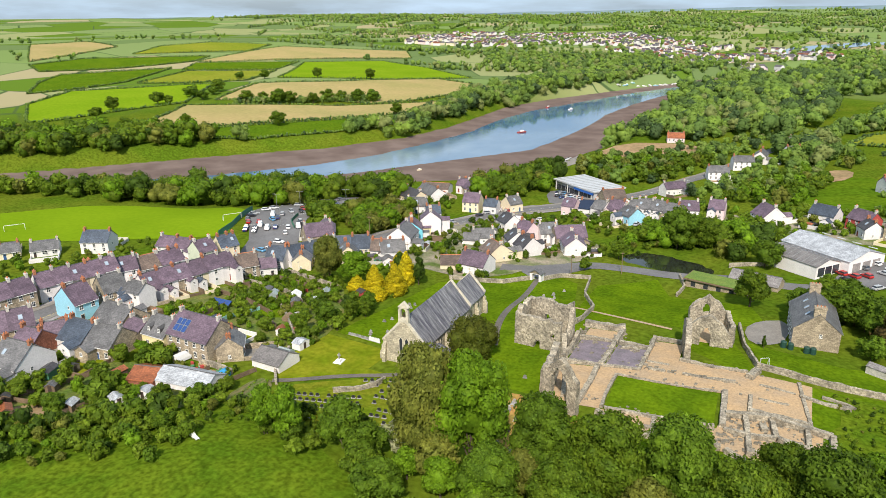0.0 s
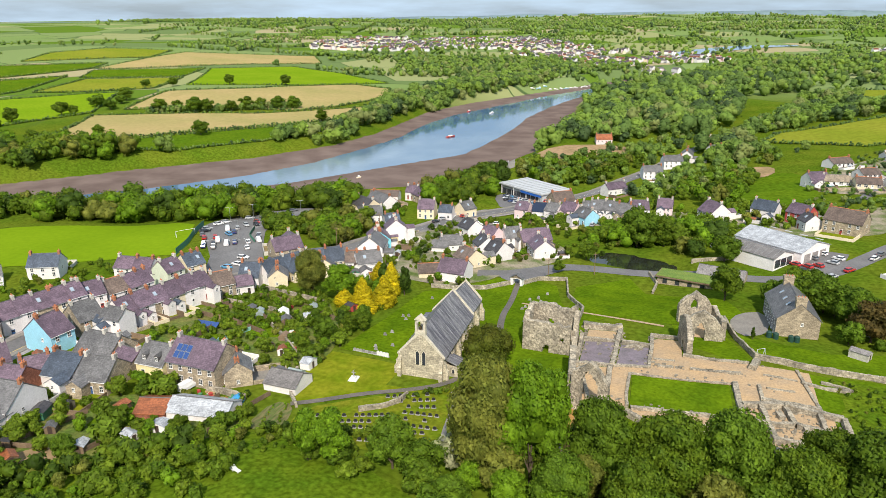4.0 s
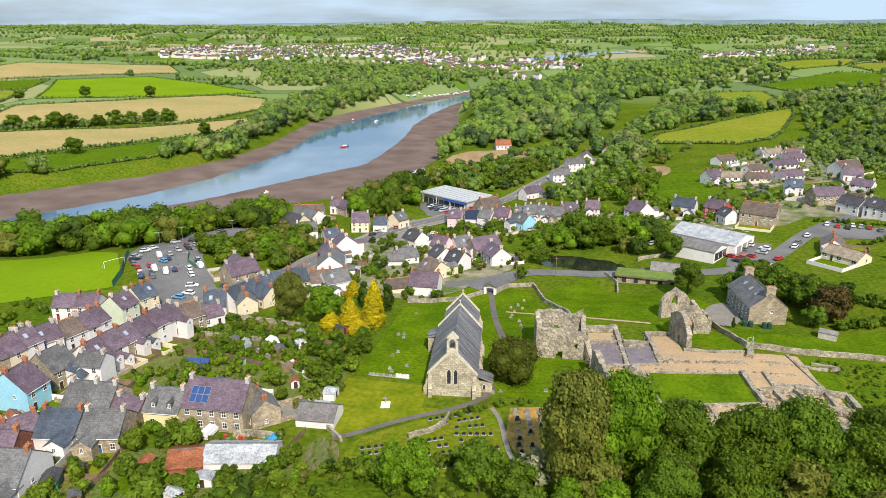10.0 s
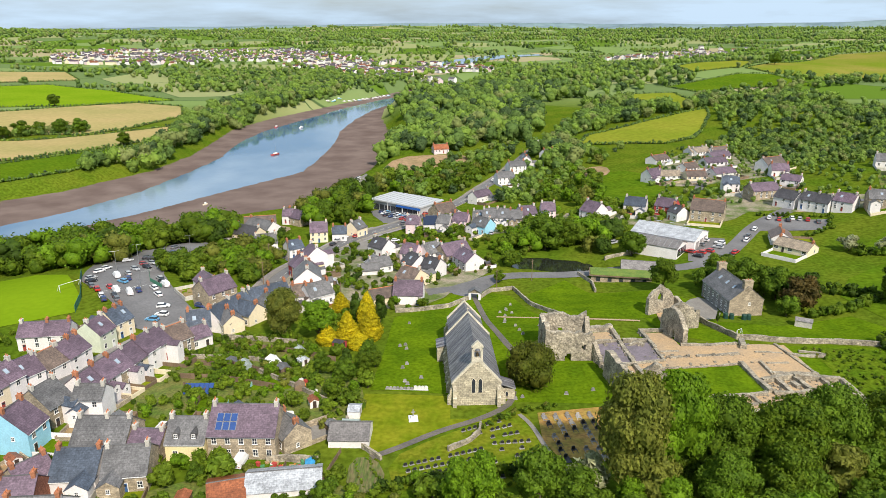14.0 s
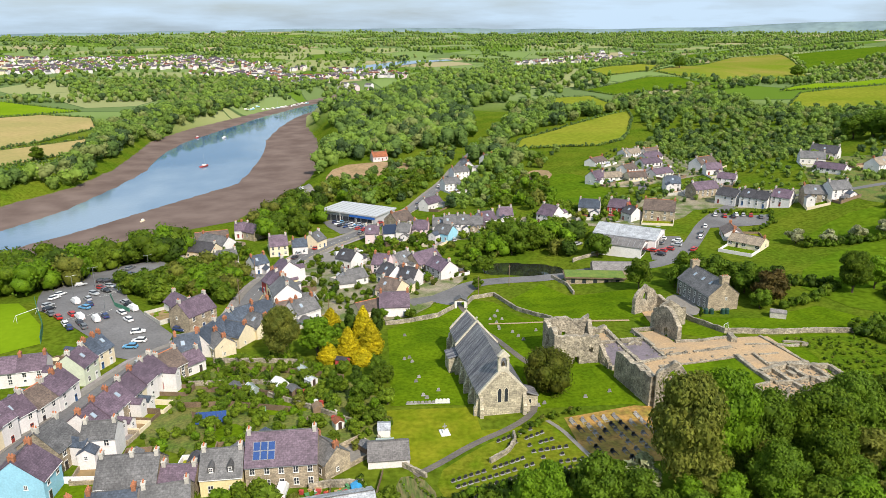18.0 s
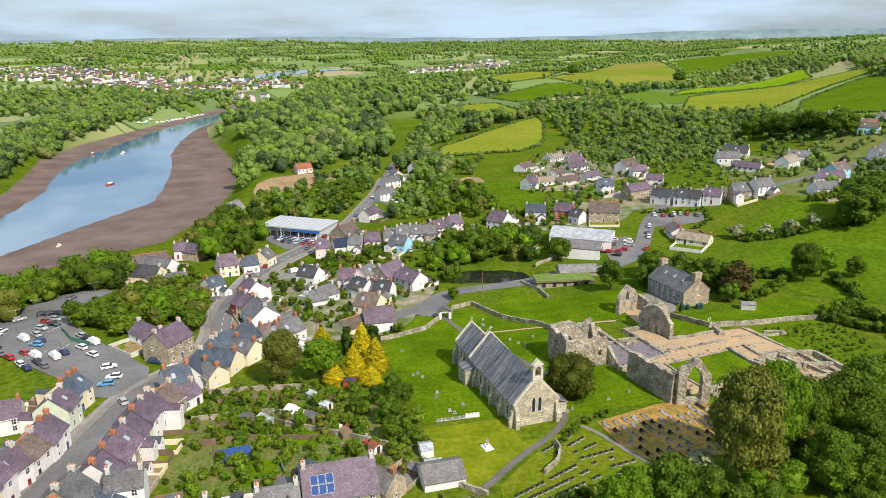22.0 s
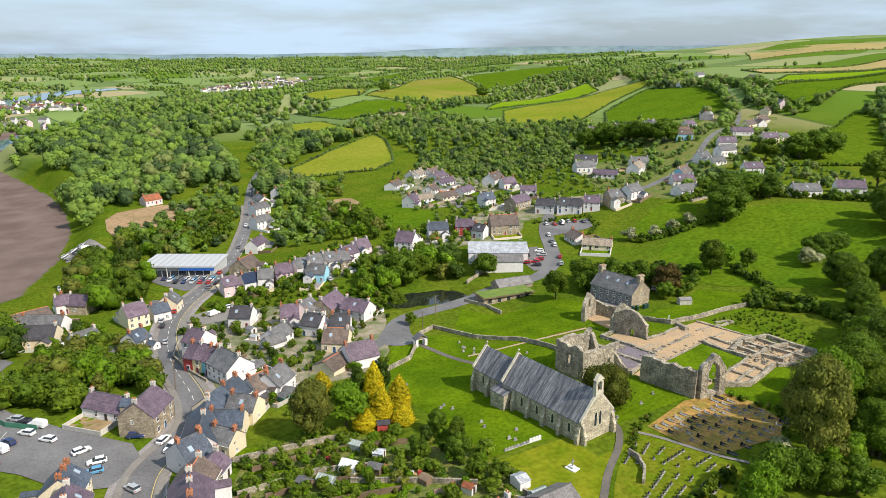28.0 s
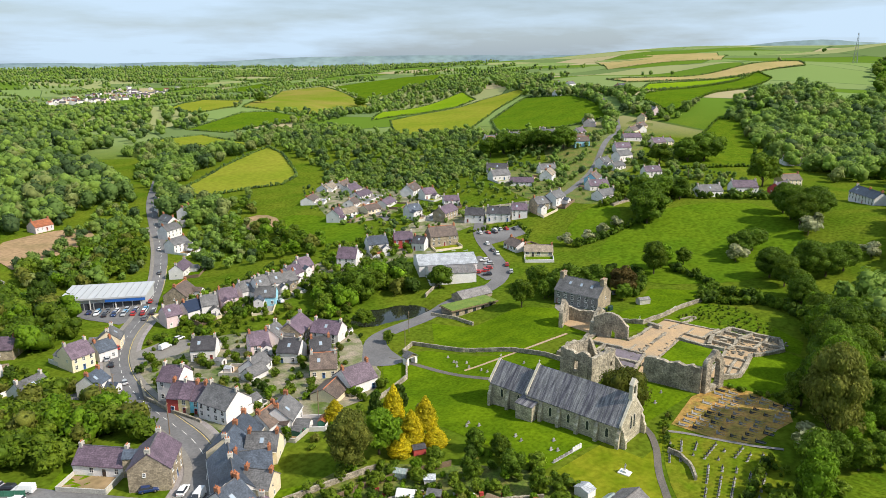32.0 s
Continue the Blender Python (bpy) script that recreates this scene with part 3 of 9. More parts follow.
HILL_PLANS = {
    "slope_meadow": ("yellow", [(112, 522), (130, 514), (170, 502), (198, 522), (212, 545), (236, 592), (250, 634), (182, 602), (128, 562)]),
    "slope_green": ("green", [(284, 842), (386, 882), (419, 868), (434, 782), (360, 797), (302, 789)]),
    "sorrel": ("orange", [(412, 922), (741, 1287), (840, 1285), (646, 932), (613, 883), (459, 825), (421, 883)]),
    "slope_far": ("green", [(828, 1234), (1127, 1337), (1249, 1298), (876, 1010), (734, 986), (687, 991)]),
    "slope_long": ("yellow", [(476, 705), (693, 739), (747, 708), (718, 677), (578, 620), (463, 569), (398, 616)]),
    "slope_top": ("green", [(512, 577), (663, 638), (656, 563), (587, 484), (548, 448), (497, 470), (454, 524)]),
    "hill_hay": ("tan", [(1893, 1248), (1892, 867), (1400, 650), (1209, 590), (1154, 792)]),
    "hill_hay_low": ("tan", [(814, 602), (960, 500), (1091, 424), (1029, 396), (900, 480), (804, 560)]),
    "slope_upper_close": ("yellow", [(221, 807), (208, 690), (228, 638), (267, 684), (276, 795)]),
    "slope_strip": ("yellow", [(347, 1000), (535, 1236), (499, 1058), (413, 935), (345, 924)]),
    "slope_beyond": ("green", [(848, 1695), (1032, 1787), (882, 1515), (713, 1393)]),
    "slope_above": ("bright", [(470, 730), (589, 838), (783, 850), (712, 764), (560, 735)]),
    "hill_pasture": ("green", [(615, 452), (780, 452), (961, 440), (930, 410), (760, 396), (589, 381), (574, 397)]),
    "hill_green": ("bright", [(660, 478), (800, 530), (880, 482), (940, 446), (790, 460)]),
    "steep_pasture": ("rough", [(349, 283), (488, 330), (572, 343), (573, 322), (487, 276), (399, 249)]),
}
for plans in (FIELD_PLANS, HILL_PLANS):
    for key, (kind_of, outline) in plans.items():
        drape("field_" + key, outline, FIELDS[kind_of], 0.45, 12, {"tan": "pale straw-coloured hayfield between hedges", "bright": "bright green ley between dark hedges", "yellow": "yellow-green meadow between hedges", "orange": "meadow reddened by sorrel on the hillside", "rough": "rough green hillside pasture"}.get(kind_of, "green pasture between hedges"), "field")
drape("playing_field", [(-230, 196), (-206, 222), (-150, 256), (-133, 246), (-118, 222), (-113, 208), (-150, 184), (-180, 172), (-225, 160)], FIELDS["pitch"], 0.15, 5, "smooth bright green playing field beside the car park", "field")
drape("field_rough", [(-22, 106), (-5, 108), (12, 100), (30, 92), (20, 60), (-60, 55), (-40, 85)], FIELDS["rough"], 0.1, 4, "rough long grass of the near field", "field", soft=1)
drape("pasture_east", [(122, 200), (146, 232), (196, 246), (250, 222), (268, 196), (210, 155), (156, 154)], FIELDS["green"], 0.12, 5, "sloping green sheep pasture beyond the abbey", "field", soft=1)
drape("pasture_bank", [(156, 252), (186, 270), (212, 262), (203, 246), (172, 240)], FIELDS["green"], 0.14, 5, "strip of pasture below the hill road", "field", soft=1)
drape("slope_by_estate", [(84, 362), (106, 424), (122, 420), (126, 376), (116, 350), (96, 344)], FIELDS["green"], 0.14, 5, "green paddock behind the houses", "field", soft=1)
drape("churchyard_lawn", [(-18, 148), (-16, 170), (-14, 200), (4, 222), (12, 228), (24, 222), (28, 205), (38, 180), (37, 168), (37, 152), (38, 139), (15, 141), (0, 145)], LAWN, 0.08, 3, "mown bright green churchyard lawn", "lawn")
drape("churchyard_dry_lawn", [(-19, 146), (0.5, 144), (0, 134), (10, 134), (-5, 128), (-16, 121), (-21, 128)], DRYLAWN, 0.09, 3, "yellowed dry lawn before the church", "lawn")
drape("abbey_green", [(30, 224), (46, 240), (52, 226), (75, 222), (80, 205), (60, 192), (44, 194), (36, 180), (31, 200)], LAWN, 0.08, 3, "mown green between the abbey and the lane", "lawn")
drape("abbey_east_lawn", [(62, 180), (60, 192), (72, 191), (79, 172.5), (74, 170)], LAWN, 0.07, 3, "mown grass beside the ruined transept", "lawn")
drape("manor_lawn", [(76, 190), (81, 174), (104, 173.5), (118, 170), (130, 176), (122, 192), (98, 186), (88, 188)], LAWN, 0.09, 3, "mown lawn of the stone house", "lawn")
drape("abbey_south_lawn", [(89, 170), (104, 171), (117, 167), (110, 145), (98, 128), (87, 126), (90, 150)], LAWN, 0.07, 3, "mown grass along the abbey's boundary wall", "lawn")
drape("rough_meadow", [(92, 169), (104, 169), (116, 166), (118, 156), (112, 145), (104, 138), (96, 138), (91, 148), (97, 158)], FIELDS["rough"], 0.16, 3, "rough tall meadow grass beside the ruins", "field", soft=1)
drape("graveyard_lawn", [(-13, 119), (-3, 127), (8, 133), (15, 138), (17.5, 134), (17.5, 122), (19, 116), (14, 108), (0, 106), (-11, 107)], GRAVELAWN, 0.07, 3, "yellow-green mown grass of the new graveyard", "lawn", soft=1)
drape("abbey_grass", [(38, 134), (50, 136), (57.5, 133), (68, 134.5), (76, 136), (86, 130), (84, 122), (40, 122)], LAWN, 0.06, 3, "mown grass south of the cloister", "lawn")
drape("abbey_gravel", [(46.4, 158), (55, 160.5), (55.4, 180), (62.4, 180.6), (62.6, 170), (70, 169), (79.4, 169.6), (90.6, 170.2), (90.4, 151.4), (83, 150.4), (74.4, 149), (73.6, 158), (62, 157), (51.4, 156), (51.2, 140), (46.6, 139.4)], GRAVEL, 0.14, 2.5, "tan gravel floor of the ruined abbey church", "gravel")
drape("range_gravel", [(51.2, 137.8), (52, 140.2), (57, 141.4), (73.6, 143.6), (74.4, 149), (83, 150.6), (94, 149.2), (94, 134), (86, 130.6), (76, 136), (66, 135), (57.5, 133.6)], GRAVEL, 0.13, 2.5, "tan gravel between the foundations of the south range", "gravel")
drape("north_room_gravel", [(39.2, 178.8), (46.2, 180.8), (46.4, 173.2), (39.4, 171.1)], GRAVEL, 0.15, 2.5, "pale gravel floor of a roofless room", "gravel")
drape("transept_gravel", [(62.8, 184.6), (72, 185), (72, 197), (65, 198)], GRAVEL, 0.15, 2.5, "tan gravel floor of the roofless transept", "gravel")
drape("west_cell_gravel", [(38.6, 155.6), (46.4, 157.6), (46.8, 144.5), (46.6, 139.8), (41.4, 139.6), (39.6, 150)], GRAVEL, 0.15, 2.5, "gravel floor inside the west range", "gravel")
drape("manor_yard", [(74.6, 199), (77, 190), (82, 192), (85.4, 198), (85.2, 212), (78, 208)], PAVING, 0.12, 3, "gravelled yard before the stone house", "gravel", soft=1)
drape("cloister_lawn", [(51.8, 155.6), (62, 156.6), (72.6, 157.6), (73, 143.8), (57, 141.8), (52.2, 140.6)], LAWN, 0.2, 2.5, "square of mown grass in the cloister", "lawn")
drape("crossing_paving", [(39.3, 170.4), (46.4, 172.8), (46.2, 158.4), (39.4, 156.6)], PURPLEFLAGS, 0.2, 2, "purple-grey paving of the crossing floor", "paving")
drape("choir_paving", [(48, 172.2), (54.8, 172.8), (54.6, 161), (47.8, 159.2)], PURPLEFLAGS, 0.2, 2, "purple-grey paving of the choir floor", "paving")
drape("old_grave_ground", [(19, 136), (36.4, 138.4), (48.4, 135.4), (49.4, 127), (44, 117), (36, 113.4), (20, 117), (18.2, 124)], material("bare_grave_ground", (0.40, 0.215, 0.06), 0.95, 0.4, 0.3, 1.2, 0.4, coords="World", tint=(0.22, 0.17, 0.03)), 0.08, 2.5, "bare brown ground of the old graveyard", "ground")
strip("path_graves", [(15, 135.5), (17, 131), (18, 123), (19, 116), (21, 111)], -0.5, 0.5, PAVING, 0.16, "pale trodden path between the graveyards", "path")
drape("quarry_floor", [(-32, 444), (-22, 498), (8, 508), (30, 502), (25, 474), (-2, 456), (-20, 440)], FIELDS["earth"], 0.3, 5, "bare brown earth of a building site", "ground", soft=1)
drape("builders_yard", [(88, 428), (100, 446), (112, 442), (110, 420), (96, 412)], FIELDS["earth"], 0.15, 5, "stony yard behind the houses", "ground", soft=1)

YARDS = material("yards_and_beds", (0.30, 0.25, 0.185), 0.95, 0.3, 0.16, 1.6, 0.3, coords="World", tint=(0.085, 0.125, 0.022))
BEDS = material("garden_beds", (0.085, 0.135, 0.016), 0.95, 0.4, 0.22, 1.6, 0.4, coords="World", tint=(0.15, 0.145, 0.035))
drape("village_yards", [(-50, 214), (-20, 208), (0, 216), (8, 234), (20, 250), (24, 262), (18, 276), (4, 286), (-14, 300), (-30, 306), (-44, 288), (-50, 262), (-52, 240)], YARDS, 0.1, 4, "gravel, paving and beds between the village houses", "yard", soft=1)
drape("north_yards", [(-12, 334), (2, 318), (26, 302), (60, 312), (84, 306), (104, 296), (128, 296), (150, 318), (176, 300), (204, 290), (206, 306), (186, 330), (160, 352), (120, 336), (80, 334), (40, 334), (8, 352), (-4, 346)], YARDS, 0.1, 5, "gravel and beds between the houses", "yard", soft=1)
drape("estate_yards", [(118, 378), (140, 366), (166, 372), (200, 380), (206, 398), (200, 440), (204, 466), (178, 474), (150, 440), (130, 408)], YARDS, 0.1, 5, "drives and beds between the bungalows", "yard", soft=1)
drape("hill_gardens", [(206, 262), (224, 256), (262, 290), (300, 306), (340, 310), (420, 340), (520, 386), (560, 404), (540, 424), (430, 396), (400, 430), (372, 470), (352, 450), (330, 366), (270, 384), (226, 350), (200, 300)], BEDS, 0.12, 7, "gardens between the hill houses", "garden", soft=1)
drape("terrace_gardens", [(-74, 144), (-68, 172), (-58, 186), (-40, 184), (-26, 164), (-19, 150), (-20, 130), (-34, 134), (-56, 132)], BEDS, 0.08, 4, "beds and rough grass of the terrace gardens", "garden", soft=1)
drape("low_gardens", [(-80, 92), (-62, 108), (-40, 118), (-22, 114), (-14, 98), (-30, 88), (-52, 74), (-78, 72)], BEDS, 0.08, 4, "overgrown beds of the lower gardens", "garden", soft=1)

STREET = [(-97, 100), (-97, 125), (-95, 142), (-90, 160), (-85, 177), (-79, 193), (-72, 200), (-65, 206), (-60.5, 213), (-57.5, 225), (-56.5, 240), (-53, 264), (-46, 291), (-39, 309), (-26, 330), (-11, 346), (10, 379), (27, 407), (46, 444), (59, 476), (76, 514), (93, 547), (135, 620)]
LANE = [(-4, 226), (6, 228), (11, 232), (16, 240), (24, 245.5), (38, 246), (50, 246), (62, 248), (76, 248), (93, 247), (109, 254), (124, 272), (137, 289), (152, 304), (178, 322)]
HILLROAD = [(178, 322), (196, 302), (212, 289), (250, 305), (295, 323), (335, 338), (425, 376), (533, 426), (620, 500)]
strip("road_street", STREET, -3.2, 3.2, ASPHALT, 0.16, "grey asphalt village street")
strip("road_lane", LANE, -3.3, 3.3, ASPHALT, 0.15, "grey asphalt lane beside the mill pond")
strip("road_hill", HILLROAD, -2.1, 2.1, ASPHALT, 0.3, "narrow asphalt road up the hill")
strip("street_apron", STREET[:16], -6.6, 6.6, FLAGS, 0.11, "grey tarmac edge of the village street")
strip("pavement_east", STREET[:16], -5.0, -3.2, PAVING, 0.3, "raised footway along the street", "pavement", 0.16)
strip("pavement_west", STREET[:20], 3.2, 5.0, PAVING, 0.3, "raised footway along the street", "pavement", 0.16)
strip("road_marking_edge", STREET[:18], -2.95, -2.8, YLINE, 0.19, "double yellow line at the kerb", "marking")
strip("road_estate", [(140, 360), (160, 400), (180, 440), (192, 468)], -2.2, 2.2, ASPHALT, 0.18, "estate cul-de-sac")
strip("road_slip", [(-53, 264), (-60, 278), (-68, 296), (-78, 306), (-88, 310)], -2.2, 2.2, ASPHALT, 0.15, "lane down to the slipway")
drape("car_park", [(-124, 236), (-129, 252), (-134, 270), (-130, 288), (-117, 292), (-97, 294), (-93, 285), (-105, 266), (-98, 244), (-88, 226), (-77, 209), (-77, 199), (-86, 193), (-93, 197), (-100, 210), (-110, 222)], ASPHALT, 0.2, 4, "grey asphalt car park", "car park")
drape("forecourt", [(-32, 368), (-28, 374), (-4, 358), (4, 374), (9, 372), (-4, 350), (-14, 344), (-24, 342), (-30, 356)], ASPHALT, 0.17, 4, "asphalt forecourt of the car showroom", "car park")
drape("boat_yard", [(-56, 425), (-52, 452), (-40, 450), (-36, 430), (-44, 418)], PAVING, 0.2, 4, "gravelled boat yard by the shore", "car park")
drape("garage_yard", [(96, 254), (106, 282), (119, 276), (113, 258), (103, 250)], ASPHALT, 0.16, 4, "asphalt yard of the white garage", "car park")
drape("upper_car_park", [(134, 284), (147, 303), (171, 292), (163, 281)], ASPHALT, 0.16, 4, "small car park by the lane", "car park")
drape("street_yard", [(-34, 308), (-20, 312), (-12, 300), (-26, 292), (-40, 296)], PAVING, 0.17, 4, "paved yard opening off the street", "car park")
drape("lychgate_apron", [(6, 221), (2, 229), (10, 238), (17, 244), (25, 243), (19, 235), (15, 226), (12, 220)], ASPHALT, 0.14, 3, "worn tarmac apron before the lychgate", "road", soft=1)
strip("path_gate", [(11, 227), (13, 205), (14.5, 186), (17, 170), (21, 158)], -0.9, 0.9, PATH, 0.13, "grey path from the lychgate to the church", "path")
strip("path_west", [(-16, 120), (-11, 123), (-3, 129), (7, 134), (14, 140), (15, 146)], -0.8, 0.8, PATH, 0.15, "grey path before the west gable", "path")
strip("path_abbey", [(17, 200), (28, 196), (40, 193), (58, 190)], -0.5, 0.5, GRAVEL, 0.14, "narrow pale path across the green", "path")

# dashed centre line of the street
dash = resample(smoothed(STREET[7:21]), 1.0)
dn = offsets(dash)
for i in range(0, len(dash) - 3, 6):
    quad = [(*(dash[i + k] + dn[i + k] * s), gz(*dash[i + k]) + 0.19) for k, s in ((0, -0.07), (3, -0.07), (3, 0.07), (0, 0.07))]
    tagged(new("road_marking", raw("road_marking", quad, [(0, 1, 2, 3)], LINE)), "white painted dash on the street", "marking", "street markings", "structure")
for bx, by, turn in [(-112 + 2.4 * i, 224 + 1.2 * i, 60) for i in range(5)] + [(-108 + 1.3 * i, 246 + 2.6 * i, 20) for i in range(5)]:
    c, s = math.cos(radians(turn)), math.sin(radians(turn))
    quad = [(bx + c * u - s * v, by + s * u + c * v, gz(bx, by) + 0.25) for u, v in ((0, -0.06), (4.6, -0.06), (4.6, 0.06), (0, 0.06))]
    tagged(new("bay_marking", raw("bay_marking", quad, [(0, 1, 2, 3)], LINE)), "white painted bay line in the car park", "marking", "parking bays", "structure")

drape("vegetable_plot", [(-20, 120), (-15, 120), (-12.5, 112), (-15, 107), (-20, 109)], material("planted_soil", (0.17, 0.14, 0.06), 0.95, 0.35, 0.8, 1.4, 0.5, coords="World", tint=(0.08, 0.12, 0.02), stretch=(2.2, 0.35, 1)), 0.12, 2, "dug vegetable plot beside the graveyard", "garden", soft=1)
drape("garden_lawn", [(-52, 158), (-44, 164), (-34, 156), (-38, 148), (-48, 150)], LAWN, 0.1, 3, "small mown garden lawn", "lawn", soft=1)
for plot in ([(-60, 181), (-53, 176), (-53.5, 172.4), (-61, 177.6)], [(-53, 160), (-42.4, 159.6), (-39, 151), (-50, 153)], [(-64.6, 193), (-53, 186.4), (-51.4, 182.4), (-63.4, 189.4)], [(-90, 229), (-84, 236), (-80, 237), (-79, 231), (-84, 222)]):
    drape("garden_lawn", plot, LAWN, 0.14, 3, "mown strip of garden lawn", "lawn")
drape("garden_lawn_lower", [(-58, 146), (-50, 147), (-50, 137), (-58, 137)], LAWN, 0.1, 3, "small mown garden lawn behind the cottages", "lawn", soft=1)
for plot, mat, lab in (([(-72, 86), (-62, 88), (-60, 96), (-72, 96)], LAWN, "small mown garden lawn"), ([(-54, 78), (-46, 82), (-46, 92), (-54, 90)], FIELDS["earth"], "dug vegetable bed in a garden"), ([(-50, 98), (-42, 100), (-42, 106), (-52, 106)], LAWN, "small mown garden lawn"), ([(-70, 70), (-60, 72), (-61, 80), (-72, 80)], DRYLAWN, "yellowed garden lawn")):
    drape("garden_plot", plot, mat, 0.13, 3, lab, "garden", soft=1)
# mill pond
pond = rounded([(27, 258), (26, 270), (38, 274), (58, 270), (67, 262), (63, 251), (50, 253), (38, 254.5)], 2)
tagged(new("mill_pond", raw("mill_pond", [(x, y, -9.75) for x, y in pond], [tuple(range(len(pond)))], POND)), "dark still mill pond beside the lane", "water", kind="structure")

# ---- houses ----
def window_mesh(w, h, name="window"):
    bm = bmesh.new()
    box(bm, -w / 2, -0.07, 0, w / 2, 0.02, h, 0)
    for a, b in ((-w / 2 + 0.09, -0.04), (0.04, w / 2 - 0.09)):
        for c, d in ((0.09, h / 2 - 0.04), (h / 2 + 0.04, h - 0.09)):
            box(bm, a, -0.075, c, b, -0.055, d, 1)
    box(bm, -w / 2 - 0.06, -0.16, -0.08, w / 2 + 0.06, 0.02, 0, 0)
    me = bpy.data.meshes.new(name)
    bm.to_mesh(me)
    bm.free()
    me.materials.append(FRAME)
    me.materials.append(GLASS)
    return me


WINDOW, WIDE_WINDOW, SMALL_WINDOW = window_mesh(1.0, 1.4), window_mesh(1.7, 1.3), window_mesh(0.7, 0.9)


def door_mesh(mat):
    bm = bmesh.new()
    box(bm, -0.55, -0.05, 0, 0.55, 0.02, 2.15, 0)
    box(bm, -0.43, -0.09, 0, 0.43, -0.05, 2.02, 1)
    box(bm, -0.3, -0.1, 1.35, 0.3, -0.09, 1.85, 2)
    me = bpy.data.meshes.new("door")
    bm.to_mesh(me)
    bm.free()
    for m in (FRAME, mat, GLASS):
        me.materials.append(m)
    return me


DOOR_MESHES = [door_mesh(m) for m in DOORS]


def skylight_mesh():
    bm = bmesh.new()
    box(bm, -0.5, -0.7, 0, 0.5, 0.7, 0.1, 0)
    box(bm, -0.42, -0.62, 0.1, 0.42, 0.62, 0.115, 1)
    me = bpy.data.meshes.new("skylight")
    bm.to_mesh(me)
    bm.free()
    for m in (METAL, material("skylight_glass", (0.35, 0.42, 0.5), 0.1, 0.1, 1, 3, 0.0, spec=0.6)):
        me.materials.append(m)
    return me


SKYLIGHT = skylight_mesh()


def chimney_meshes(kind):
    bm = bmesh.new()
    box(bm, -0.35, -0.55, -1.6, 0.35, 0.55, 0.95, 0)
    box(bm, -0.42, -0.62, 0.75, 0.42, 0.62, 0.9, 0)
    box(bm, -0.38, -0.58, 0.95, 0.38, 0.58, 1.02, 0)
    uv_box(bm)
    stack = bpy.data.meshes.new("chimney")
    bm.to_mesh(stack)
    stack.materials.append(kind)
    bm.free()
    bm = bmesh.new()
    cyl(bm, (0, 0, 0), (0, 0, 0.42), 0.15, 0.11, 8)
    pot = bpy.data.meshes.new("chimney_pot")
    bm.to_mesh(pot)
    pot.materials.append(POT)
    bm.free()
    return stack, pot


CHIMNEYS = [chimney_meshes(CHIM), chimney_meshes(RENDERGREY)]
rng = random.Random(7)
FOOTPRINTS, BUILT, PLOTS = [], [], []
SHADE = {"white": "white-rendered", "cream": "cream-rendered", "pink": "pale pink rendered", "blue": "pale blue rendered", "green": "pale green rendered", "yellow": "yellow-washed", "red": "red-painted", "stone": "brown rubble-stone", "brick": "old brick", "skyblue": "sky-blue painted"}
SLATE_WORD = {"purple": "purple slate", "grey": "grey slate", "blue": "blue-grey slate", "brown": "brown tiled", "dark": "dark slate", "tan": "tan tiled", "shedgrey": "grey corrugated", "tin": "pale metal", "rust": "rusty red", "solar": "solar-panelled"}


def prism(bm, x0, x1, y0, y1, base, eaves, ridge):
    """A gabled block with its ridge along y."""
    mid = (x0 + x1) / 2
    prof = [(x0, base), (x1, base), (x1, eaves), (mid, ridge), (x0, eaves)]
    a, b = [[bm.verts.new((px, yy, pz)) for px, pz in prof] for yy in (y0, y1)]
    bm.faces.new(a)
    bm.faces.new(b[::-1])
    for i in range(5):
        j = (i + 1) % 5
        bm.faces.new((a[j], a[i], b[i], b[j]))
    bmesh.ops.recalc_face_normals(bm, faces=bm.faces)


def roof_y(bm, x0, x1, y0, y1, eaves, ridge, over, th=0.2):
    mid, hw = (x0 + x1) / 2, (x1 - x0) / 2
    drop = (ridge - eaves) * (hw + over) / hw
    for s in (-1, 1):
        sec = [(mid, ridge), (mid + s * (hw + over), ridge - drop), (mid + s * (hw + over), ridge - drop + th), (mid, ridge + th)]
        p, q = [[bm.verts.new((px, yy, pz)) for px, pz in sec] for yy in (y0, y1)]
        for i in range(4):
            j = (i + 1) % 4
            bm.faces.new((p[i], p[j], q[j], q[i]))
        bm.faces.new(p[::-1])
        bm.faces.new(q)
    bmesh.ops.recalc_face_normals(bm, faces=bm.faces)


